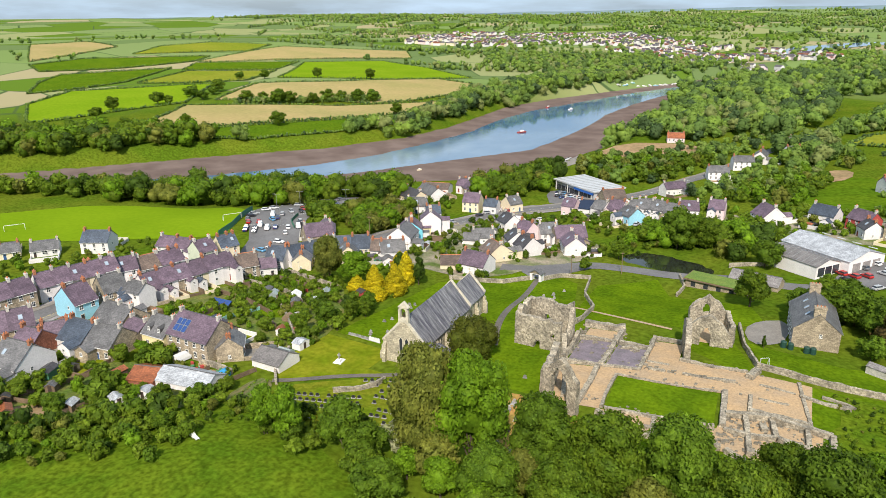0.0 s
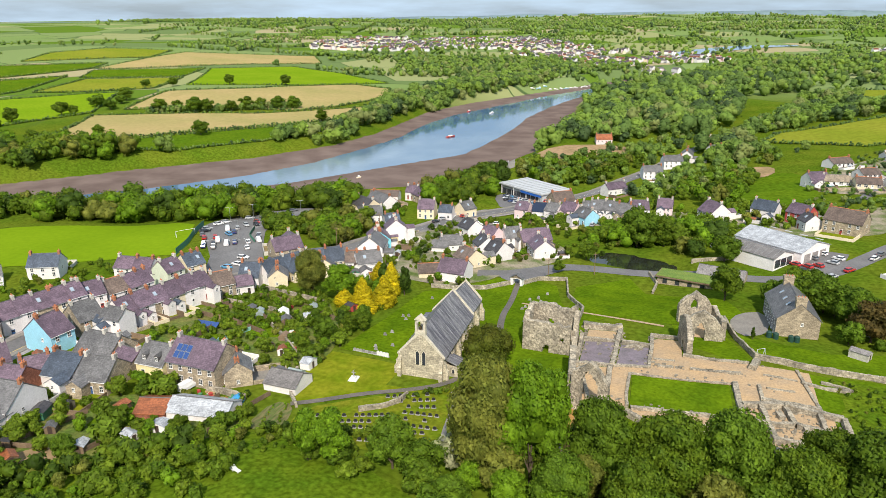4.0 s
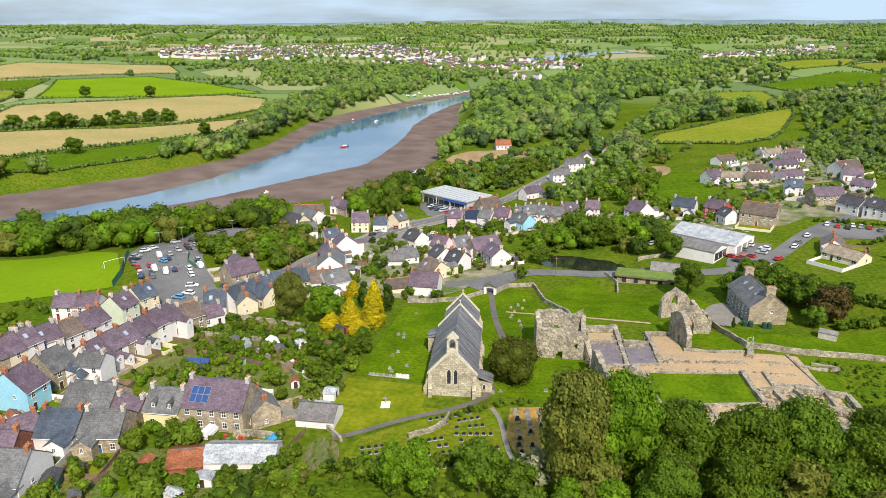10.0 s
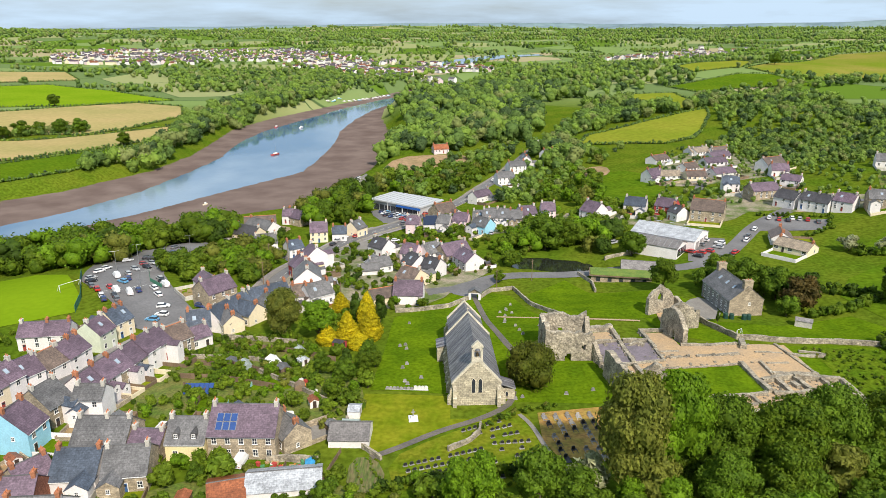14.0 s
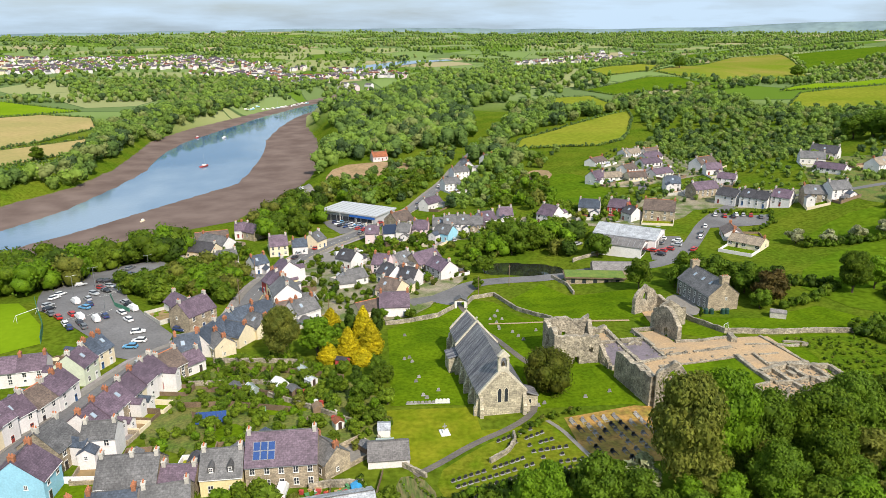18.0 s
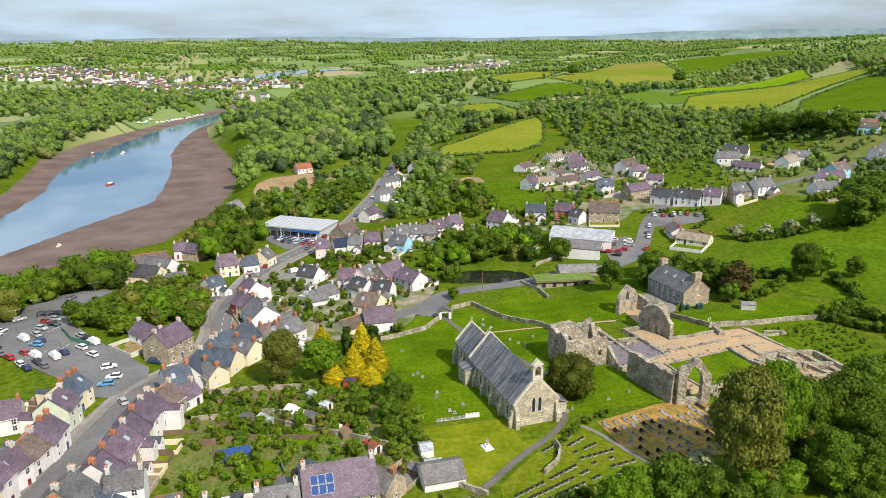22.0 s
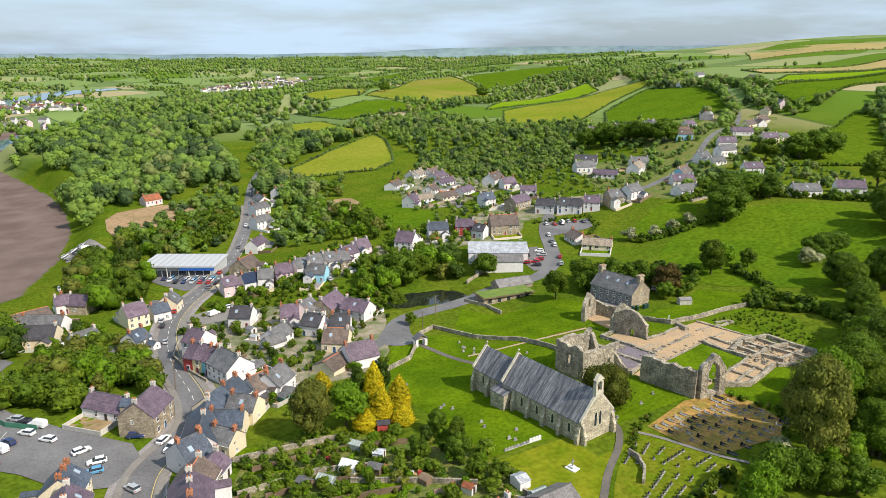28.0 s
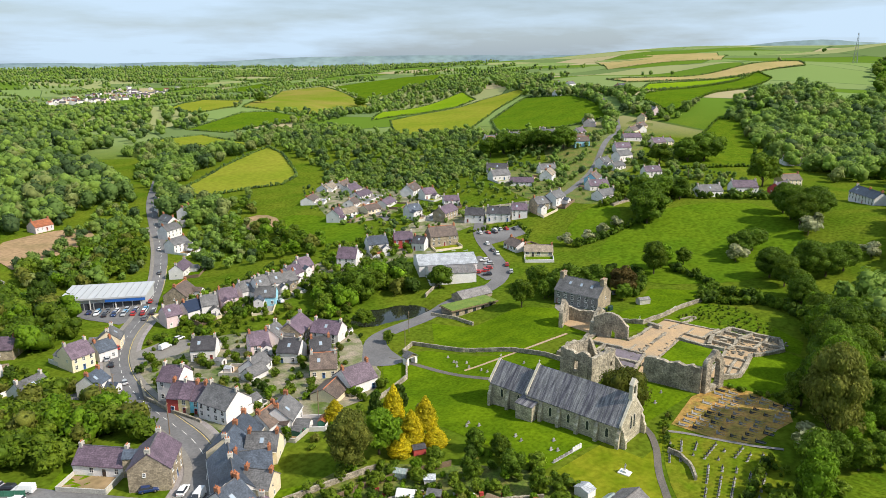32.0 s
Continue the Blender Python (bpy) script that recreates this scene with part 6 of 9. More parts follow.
def foliage(centres, radii, leaves, size, gen, core=0.80, jitter=0.22):
    """Lumpy cores wrapped in small tilted leaf clumps: vertices and triangles."""
    n = len(centres)
    v = ICO_V[None] * (1 + gen.uniform(-jitter, jitter, (n, len(ICO_V), 1))) * radii[:, None, :] * core + centres[:, None, :]
    f = ICO_F[None] + (np.arange(n) * len(ICO_V))[:, None, None]
    vs, fs = [v.reshape(-1, 3)], [f.reshape(-1, 3)]
    if leaves:
        d = gen.normal(size=(n, leaves, 3))
        d[..., 2] += 0.25
        d /= np.linalg.norm(d, axis=-1, keepdims=True)
        p = (centres[:, None, :] + d * radii[:, None, :] * gen.uniform(0.82, 1.12, (n, leaves, 1))).reshape(-1, 3)
        d = d.reshape(-1, 3)
        turn = d + 0.42 * gen.normal(size=d.shape)
        a = np.cross(turn, gen.normal(size=d.shape))
        a /= np.linalg.norm(a, axis=1, keepdims=True) + 1e-9
        b = np.cross(turn, a)
        b /= np.linalg.norm(b, axis=1, keepdims=True) + 1e-9
        s = size * gen.uniform(0.6, 1.35, (len(d), 1))
        q = np.stack([p - a * s - b * s * 0.6, p + a * s - b * s * 0.5, p + b * s * 1.1], 1).reshape(-1, 3)
        fs.append((len(vs[0]) + np.arange(3 * len(d))).reshape(-1, 3))
        vs.append(q)
    return np.concatenate(vs), np.concatenate(fs)


def tri_mesh(name, v, f, mats, index=None):
    me = bpy.data.meshes.new(name)
    me.vertices.add(len(v))
    me.vertices.foreach_set("co", np.ascontiguousarray(v, np.float32).ravel())
    me.loops.add(len(f) * 3)
    me.loops.foreach_set("vertex_index", np.ascontiguousarray(f, np.int32).ravel())
    me.polygons.add(len(f))
    me.polygons.foreach_set("loop_start", np.arange(0, len(f) * 3, 3))
    for m in mats if isinstance(mats, (list, tuple)) else [mats]:
        me.materials.append(m)
    if index is not None:
        me.polygons.foreach_set("material_index", index.astype(np.int32))
    me.update(calc_edges=True)
    return me


def lobes(gen, n, h, spread, bottom, shape):
    """Centres and radii of the crown's lumps for a tree of height h."""
    c, r = [], []
    for i in range(n):
        t = (i + 0.5) / n
        if shape == "cone":
            zz = bottom + (h - bottom) * t * 0.96
            rr = spread * max(0.12, (1 - t ** 1.7) ** 0.8) * min(1, 0.62 + 1.6 * t)
            for k in range(max(4, int(11 * (1.1 - t)))):
                a = gen.uniform(0, 6.28)
                c.append((rr * 0.5 * math.cos(a), rr * 0.5 * math.sin(a), zz))
                r.append((rr * 0.55 + 0.15, rr * 0.55 + 0.15, h * 0.085 + 0.3))
            continue
        u, a = gen.uniform(-0.85, 1), gen.uniform(0, 6.28)
        k = math.sqrt(max(0.02, 1 - u * u)) * gen.uniform(0.45, 0.8)
        mid, half = (h + bottom) / 2, (h - bottom) / 2
        c.append((spread * k * math.cos(a), spread * k * math.sin(a), mid + half * u * 0.72))
        s = spread * gen.uniform(0.26, 0.42)
        r.append((s, s, s * gen.uniform(0.7, 0.95)))
    if shape != "cone":
        c.append((0, 0, (h + bottom) / 2))
        r.append((spread * 0.7, spread * 0.7, (h - bottom) * 0.38))
    return np.array(c), np.array(r)


def tree_kind(key, seed, h, spread, bottom, n=12, leaves=64, size=0.42, shape="round", name="tree", label="", category="tree"):
    """A tree to be copied: a tapered trunk with limbs, and a crown of leaf clumps."""
    gen = np.random.default_rng(seed)
    c, r = lobes(gen, n, h, spread, bottom, shape)
    bm = bmesh.new()
    tr = max(0.12, h * 0.022)
    cyl(bm, (0, 0, -1.0), (0.05 * spread, 0, bottom + (h - bottom) * 0.35), tr * 1.25, tr * 0.55, 7)
    if shape != "cone":
        for k in range(0, min(n, 6)):
            cyl(bm, (0.03 * spread, 0, bottom * 0.7 + 0.12 * k), tuple(c[k] * 0.85 + np.array((0, 0, 0.1 * h)) * 0.2), tr * 0.45, tr * 0.12, 5)
    root = part(name, bm, BARK)
    tagged(root, label or "leafy green broadleaf tree", category)
    v, f = foliage(c, r, leaves, size, gen)
    crown = new("crown", tri_mesh("crown", v, f, LEAVES[key]))
    crown.parent = root
    return root


KINDS = {}
for key, h, sp, bt, n, lv, sz, shp, nm, lab, cat in (
        ("ash", 10, 4.2, 1.4, 26, 115, 0.28, "round", "tree", "spreading fresh-green broadleaf tree", "tree"), ("oak", 9, 4.6, 1.0, 26, 115, 0.28, "round", "tree", "dense dark-green broadleaf tree", "tree"),
        ("lime", 10, 3.8, 1.2, 26, 115, 0.28, "round", "tree", "bright lime-green broadleaf tree", "tree"), ("dark", 10, 3.4, 0.6, 26, 115, 0.28, "round", "tree", "very dark evergreen tree", "tree"),
        ("willow", 9, 3.6, 0.8, 26, 115, 0.28, "round", "tree", "pale grey-green willow-like tree", "tree"), ("gold", 9, 3.1, 0.1, 14, 90, 0.20, "cone", "conifer", "golden-yellow cone-shaped garden conifer", "conifer"),
        ("yew", 6.6, 4.9, 0.2, 70, 170, 0.17, "round", "yew_tree", "dark rounded yew beside the church", "tree"), ("copper", 9, 4.0, 1.0, 26, 115, 0.28, "round", "tree", "dark copper-leaved spreading tree", "tree"),
        ("blossom", 5, 2.6, 0.8, 10, 60, 0.35, "round", "hawthorn", "hawthorn bush white with blossom", "tree"), ("scrub", 3.2, 2.0, 0.1, 7, 45, 0.30, "round", "bush", "rounded green garden bush", "bush"),
        ("hedge", 2.2, 1.6, 0.0, 6, 40, 0.28, "round", "bush", "low dark-green garden shrub", "bush")):
    for v in range(3 if key in ("ash", "oak", "lime", "scrub") else 1):
        KINDS.setdefault(key, []).append((tree_kind(key, len(KINDS) * 10 + v, h, sp, bt, n, lv, sz, shp, nm, lab, cat), h))
TALL = {}
for key, sp, lab in (("ash", 7.0, "tall spreading fresh-green broadleaf tree"), ("oak", 7.6, "tall dense green broadleaf tree"), ("lime", 6.8, "tall bright lime-green broadleaf tree"), ("willow", 7.0, "tall pale olive-green tree with feathery leaves")):
    for v in range(2):
        TALL.setdefault(key, []).append((tree_kind(key, 300 + len(TALL) * 10 + v, 18, sp, 2.2, 56, 250, 0.30, "round", "tree", lab), 18))
trng = random.Random(11)
USED = set()


def tree(key, x, y, h, wide=1.0, lean=0):
    proto, ph = trng.choice(TALL[key] if h >= 12.5 and key in TALL and y < 215 else KINDS[key])
    s = h / ph
    m = Matrix.LocRotScale((x, y, gz(x, y) - 0.05), Euler((0, 0, trng.uniform(0, 6.28))), (s * wide, s * wide, s))
    if proto.name not in USED:
        USED.add(proto.name)
        proto.matrix_world = m
        return proto
    o = copy_thing(proto, Matrix.Identity(4))
    o.matrix_basis = m
    return o


def clear_of_houses(x, y, r=0.8):
    return all(math.hypot(x - a, y - b) > c * 0.85 + r for a, b, c in FOOTPRINTS)


def scatter(poly, spacing, seed):
    """Uneven points inside an outline."""
    g2 = random.Random(seed)
    xs, ys = [p[0] for p in poly], [p[1] for p in poly]
    out, yy = [], min(ys)
    while yy < max(ys):
        xx = min(xs)
        while xx < max(xs):
            px, py = xx + g2.uniform(-0.45, 0.45) * spacing, yy + g2.uniform(-0.45, 0.45) * spacing
            if bool(inside(np.array([px]), np.array([py]), poly)[0]):
                out.append((px, py))
            xx += spacing
        yy += spacing * 0.9
    return out


def grove(poly, spacing, low, high, keys, seed):
    """Single trees inside an outline, each a thing."""
    g2 = random.Random(seed)
    for px, py in scatter(poly, spacing, seed):
        if clear_of_houses(px, py) and gz(px, py) > -18:
            tree(g2.choice(keys), px, py, g2.uniform(low, high), g2.uniform(0.9, 1.2))


WOOD_KEYS = ["ash", "oak", "lime", "dark", "willow", "scrub"]


def wood(name, points, low, high, seed, label, weights=(6, 3, 3, 1, 2, 2), n_lobes=6, leaves=30, far=False):
    """A far wood or hedge: joined crowns of many trees, as one mass."""
    gen = np.random.default_rng(seed)
    if name.startswith(("wood_", "scrub_", "shrubs_", "woods_")):
        for plan in [o for _, o in HILL_PLANS.values()] + [o for _, o in FIELD_PLANS.values()] + [[(104, 504), (170, 478), (206, 492), (226, 530), (255, 640), (170, 610), (108, 556)]]:
            keep = ~inside(np.array([p[0] for p in points], float), np.array([p[1] for p in points], float), plan)
            points = [p for p, k in zip(points, keep) if k]
    if not points:
        return
    pts = np.array(points)
    z = ground(pts[:, 0], pts[:, 1])
    h = gen.uniform(low, high, len(pts))
    kind = gen.choice(len(WOOD_KEYS), len(pts), p=np.array(weights) / sum(weights))
    vs, fs, ix, off = [], [], [], 0
    for k in range(len(WOOD_KEYS)):
        sel = np.where(kind == k)[0]
        if not len(sel):
            continue
        hh = np.repeat(h[sel], n_lobes)
        cen = np.column_stack([np.repeat(pts[sel], n_lobes, axis=0), np.repeat(z[sel], n_lobes)])
        ang, rad = gen.uniform(0, 6.28, len(cen)), gen.uniform(0.05, 0.32, len(cen))
        cen[:, 0] += np.cos(ang) * rad * hh
        cen[:, 1] += np.sin(ang) * rad * hh
        cen[:, 2] += hh * gen.uniform(0.35, 0.72, len(cen))
        rr = hh * gen.uniform(0.2, 0.34, len(cen))
        rads = np.column_stack([rr, rr, rr * 0.9])
        # one low lump a tree, so that the crown reaches the ground
        first = np.arange(0, len(cen), n_lobes)
        cen[first, 2] = z[sel] + h[sel] * 0.3
        rads[first] = np.column_stack([h[sel] * 0.32, h[sel] * 0.32, h[sel] * 0.36])
        v, f = foliage(cen, rads, leaves, 0.0, gen, 0.95, 0.25) if not leaves else foliage(cen, rads, leaves, min(float(np.mean(hh)) * 0.105, 0.52 if leaves > 35 else 0.9), gen, 0.84, 0.25)
        vs.append(v)
        fs.append(f + off)
        ix.append(np.full(len(f), k))
        off += len(v)
    # woods past y 430, or with far set, take the haze-coloured leaves
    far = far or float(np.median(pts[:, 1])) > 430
    me = tri_mesh(name, np.concatenate(vs), np.concatenate(fs), [(HAZELEAVES if far else LEAVES)[k] for k in WOOD_KEYS], np.concatenate(ix))
    return tagged(new(name, me), label, "wood", kind="stuff")


def hedge_points(line, step, closed=False, wob=0.8, seed=3):
    g2 = random.Random(seed)
    ln = resample(line + line[:1] if closed else line, step)
    return [(x + g2.uniform(-wob, wob), y + g2.uniform(-wob, wob)) for x, y in ln]

# ---- larger single buildings ----
def at(ob, m):
    ob.matrix_world = m
    return ob


CLAD = material("pale_cladding", (0.47, 0.48, 0.49), 0.5, 0.08, 0.2, 3, 0.05, stretch=(4, 0.3, 1))
SIGNBLUE = material("blue_fascia", (0.03, 0.12, 0.42), 0.4, 0.05, 1, 3, 0)
SEDUM = material("sedum_roof", (0.16, 0.21, 0.04), 0.95, 0.3, 0.3, 2.5, 0.5, tint=(0.10, 0.17, 0.03))

show = at(tagged(new("car_showroom"), "long low car showroom with pale roof and glazed front", "showroom"), pose(-13.0, 375.0, -16.0, 0, 0, -37))
bm = bmesh.new()
box(bm, -16.5, -9.5, -2, 16.5, 9.5, 5.6)
part("wall", bm, CLAD, show)
bm = bmesh.new()
box(bm, -17.2, -10.6, 5.6, 17.2, 10.2, 6.3)
roof = part("roof", bm, CLAD, show, "pale ribbed metal roof")
bm = bmesh.new()
for k in range(-5, 6):
    box(bm, k * 3 - 0.08, -10.4, 6.3, k * 3 + 0.08, 10.0, 6.42)
part("roof_ribs", bm, METAL, roof)
for k in range(-4, 4):
    bm = bmesh.new()
    box(bm, k * 3.8 + 0.2, -9.62, 0.2, k * 3.8 + 3.6, -9.5, 3.8)
    part("shop_window", bm, GLASS, show)
bm = bmesh.new()
box(bm, 1.0, -10.75, 4.3, 16.8, -10.6, 5.4)
part("fascia", bm, SIGNBLUE, show, "plain blue fascia board")
for k in (-15, -5, 5, 15):
    bm = bmesh.new()
    box(bm, k - 0.15, -10.4, 0, k + 0.15, -10.1, 5.6)
    part("canopy_post", bm, FRAME, show)

gar = at(tagged(new("garage_workshop"), "white gabled garage workshop with metal roof", "workshop"), pose(97.0, 279.0, -5.4, 0, 0, 52))
bm = bmesh.new()
prism(bm, -9, 9, -13, 13, -2, 4.6, 7.2)
part("wall", bm, WALLS["white"], gar)
bm = bmesh.new()
roof_y(bm, -9, 9, -13.3, 13.3, 4.6, 7.2, 0.3, 0.15)
uv_box(bm)
part("roof", bm, ROOFS["tin"], gar)
bm = bmesh.new()
prism(bm, -20.5, -9.05, -10, 10, -2, 3.8, 5.6)
uv_box(bm)
part("extension", bm, WALLS["white"], gar)
for k in range(3):
    bm = bmesh.new()
    box(bm, -19.6 + 3.5 * k, -10.1, 0.3, -16.6 + 3.5 * k, -10.0, 3.2)
    part("shop_window", bm, GLASS, gar)
bm = bmesh.new()
roof_y(bm, -20.5, -9.05, -10.3, 10.3, 3.8, 5.6, 0.25, 0.14)
uv_box(bm)
shed_roof = part("extension_roof", bm, ROOFS["shedgrey"], gar, "grey-brown corrugated roof")
bm = bmesh.new()
for k in range(-4, 5):
    for side in (-1, 1):
        p, q = (-14.78, k * 2.2, 5.8), (-14.78 + side * 5.6, k * 2.2, 4.04)
        cyl(bm, p, q, 0.07, 0.07, 4)
part("roof_ribs", bm, METAL, shed_roof)
for k in range(-4, 4, 2):
    bm = bmesh.new()
    box(bm, 2.2, k * 2.9, 6.75, 5.0, k * 2.9 + 1.6, 6.95)
    light = part("rooflight", bm, CLAD, gar, "pale translucent roof sheet")
    light.matrix_local = pose(0, 0, 1.15, 0, 16, 0)
for k in range(3):
    bm = bmesh.new()
    box(bm, -7 + 5 * k, -13.12, 0, -3.4 + 5 * k, -13.0, 3.6)
    part("roller_door", bm, FLAGS, gar, "grey roller door")
FOOTPRINTS += [(97, 279, 12), (85, 272, 9), (-13, 375, 15)]

vis = at(tagged(new("visitor_centre"), "long low stone visitor centre with a grassed roof", "building"), pose(66.0, 239.0, -7.6, 0, 0, -13))
bm = bmesh.new()
box(bm, -10.5, -3.6, -2, 10.5, 3.6, 2.7)
uv_box(bm)
part("wall", bm, WALLS["stone"], vis)
bm = bmesh.new()
box(bm, -11.2, -4.4, 2.7, 11.2, 4.2, 3.0)
edge = part("roof", bm, TIMBER, vis, "timber-edged flat roof")
bm = bmesh.new()
box(bm, -10.9, -4.1, 3.0, 10.9, 3.9, 3.25, 0, 0.1)
part("grass_roof", bm, SEDUM, edge, "green and yellow sedum turf")
for k in range(-4, 5, 2):
    bm = bmesh.new()
    box(bm, k * 2 - 0.7, -3.68, 0.6, k * 2 + 0.7, -3.6, 2.2)
    part("window", bm, GLASS, vis)

lych = at(tagged(new("lychgate"), "small white and stone lychgate with an arch and slate roof", "gate"), pose(11.7, 217.6, -5.4, 0, 0, -8))
bm = bmesh.new()
for s in (-1, 1):
    box(bm, s * 1.6 - 0.4, -1.1, -1, s * 1.6 + 0.4, 1.1, 2.2)
box(bm, -2.0, -1.1, 2.2, 2.0, 1.1, 2.6)
uv_box(bm)
part("pier", bm, WALLS["white"], lych)
bm = bmesh.new()
roof_y(bm, -2.0, 2.0, -1.5, 1.5, 2.5, 3.7, 0.3, 0.14)
uv_box(bm)
part("roof", bm, ROOFS["grey"], lych)
bm = bmesh.new()
prism(bm, -1.8, 1.8, -1.2, 1.2, 2.5, 2.6, 3.6)
part("gable", bm, WALLS["stone"], lych)

# solar array on the stone house's roof
sol = material("solar_cells", (0.03, 0.07, 0.22), 0.12, 0.15, 2, 8, 0.0, spec=0.7)
under = min(BUILT, key=lambda o: math.hypot(o.location.x + 40.5, o.location.y - 125.3))
pan = share("solar_panels", None, under, "six blue solar panels in two rows")
for i in range(3):
    for j in range(2):
        bm = bmesh.new()
        box(bm, i * 1.35, j * 1.75, 0, i * 1.35 + 1.28, j * 1.75 + 1.68, 0.06, 0)
        box(bm, i * 1.35 + 0.06, j * 1.75 + 0.06, 0.06, i * 1.35 + 1.22, j * 1.75 + 1.62, 0.068, 1)
        part("panel", bm, [METAL, sol], pan)
pan.matrix_local = pose(-5.1, -4.3, 6.0, 38.7, 0, 0)


# ---- cars, boats, lamps ----
def car_kind(colour, name, length=4.2, height=1.45, van=False):
    """A parked car: pressed body, glazed cabin, four wheels, lights."""
    root = tagged(new("car" if not van else "van"), "", "car" if not van else "van")
    w, hl = 0.86 if not van else 0.95, length / 2
    paint = material("car_paint_" + name, colour, 0.28, 0.05, 1, 3, 0, spec=0.6)
    def loft(rings):
        bm = bmesh.new()
        rs = [[bm.verts.new(p) for p in r] for r in rings]
        for a, b in zip(rs, rs[1:]):
            for i in range(len(a)):
                j = (i + 1) % len(a)
                bm.faces.new((a[i], a[j], b[j], b[i]))
        bm.faces.new(rs[0][::-1])
        bm.faces.new(rs[-1])
        bmesh.ops.recalc_face_normals(bm, faces=bm.faces)
        return bm
    def section(x, zt, ww):
        return [(x, -ww, 0.32), (x, -ww, zt - 0.12), (x, -ww * 0.9, zt), (x, ww * 0.9, zt), (x, ww, zt - 0.12), (x, ww, 0.32)]
    top = 0.92 if not van else 1.15
    part("body", loft([section(-hl, top * 0.8, w * 0.86), section(-hl + 0.25, top, w), section(-hl * 0.3, top + 0.02, w), section(hl * 0.45, top, w), section(hl - 0.35, top * 0.84, w * 0.97), section(hl, top * 0.66, w * 0.84)]), paint, root)
    a, b, c, d = (-hl + 0.25, -hl + 0.55, hl * 0.12, hl * 0.42) if not van else (-hl + 0.05, -hl + 0.12, hl * 0.3, hl * 0.52)
    def cab(z, k0, x0, x1):
        return [(x0, -w * k0, z), (x1, -w * k0, z), (x1, w * k0, z), (x0, w * k0, z)]
    bm = bmesh.new()
    lo, hi = [bm.verts.new(p) for p in cab(top, 0.94, a, d)], [bm.verts.new(p) for p in cab(height - 0.06, 0.74, b, c)]
    for i in range(4):
        bm.faces.new((lo[i], lo[(i + 1) % 4], hi[(i + 1) % 4], hi[i]))
    part("cabin_glass", bm, paint if van else GLASS, root)
    bm = bmesh.new()
    box(bm, b - 0.05, -w * 0.76, height - 0.08, c + 0.05, w * 0.76, height, 0, 0.03)
    part("roof", bm, paint, root)
    if van:
        bm = bmesh.new()
        vs = [bm.verts.new(p) for p in ((d + 0.02, -w * 0.86, top + 0.05), (c + 0.06, -w * 0.7, height - 0.12), (c + 0.06, w * 0.7, height - 0.12), (d + 0.02, w * 0.86, top + 0.05))]
        bm.faces.new(vs)
        part("windscreen", bm, GLASS, root)
    for sx in (-hl * 0.62, hl * 0.62):
        for sy in (-1, 1):
            bm = bmesh.new()
            cyl(bm, (sx, sy * (w - 0.2), 0.31), (sx, sy * (w + 0.01), 0.31), 0.31, 0.31, 12)
            cyl(bm, (sx, sy * (w + 0.005), 0.31), (sx, sy * (w + 0.02), 0.31), 0.18, 0.17, 8, 1)
            part("wheel", bm, [TYRE, METAL], root)
    for sy in (-1, 1):
        bm = bmesh.new()
        box(bm, hl - 0.12, sy * 0.55 - 0.16, 0.55, hl - 0.02, sy * 0.55 + 0.16, 0.7)
        part("headlight", bm, FRAME, root)
        bm = bmesh.new()
        box(bm, -hl - 0.01, sy * 0.6 - 0.12, 0.6, -hl + 0.06, sy * 0.6 + 0.12, 0.76)
        part("rear_light", bm, REDLAMP, root)
    tagged(root, "%s parked %s on grey asphalt" % (name, "van" if van else "car"), group="parked cars")
    return root


TYRE = material("tyre_rubber", (0.02, 0.02, 0.02), 0.8, 0.2, 1, 5, 0)
REDLAMP = material("red_lens", (0.35, 0.02, 0.02), 0.3, 0.1, 1, 3, 0)
CARS = [car_kind(c, n) for n, c in (("white", (0.72, 0.72, 0.72)), ("silver", (0.40, 0.41, 0.42)), ("black", (0.02, 0.02, 0.025)), ("red", (0.42, 0.025, 0.02)), ("dark blue", (0.02, 0.04, 0.13)), ("grey", (0.13, 0.135, 0.14)), ("light blue", (0.10, 0.30, 0.50)))]
VAN = car_kind((0.74, 0.74, 0.74), "white", 4.9, 1.95, True)
crng, parked, STANDS = random.Random(5), set(), []


def park(which, x, y, turn, lift=0.2):
    if any(math.hypot(x - a, y - b) < 2.3 for a, b in STANDS):
        return
    STANDS.append((x, y))
    proto = VAN if which == "v" else CARS[which]
    gx1 = gz(x + 1.8 * math.cos(radians(turn)), y + 1.8 * math.sin(radians(turn)))
    gx0 = gz(x - 1.8 * math.cos(radians(turn)), y - 1.8 * math.sin(radians(turn)))
    gy1 = gz(x - 0.8 * math.sin(radians(turn)), y + 0.8 * math.cos(radians(turn)))
    gy0 = gz(x + 0.8 * math.sin(radians(turn)), y - 0.8 * math.cos(radians(turn)))
    m = pose(x, y, (gx1 + gx0) / 2 + lift, 0, 0, turn) @ pose(0, 0, 0, math.degrees(math.atan2(gy1 - gy0, 1.6)), -math.degrees(math.atan2(gx1 - gx0, 3.6)), 0)
    if proto.name in parked:
        copy_thing(proto, m)
    else:
        parked.add(proto.name)
        proto.matrix_world = m


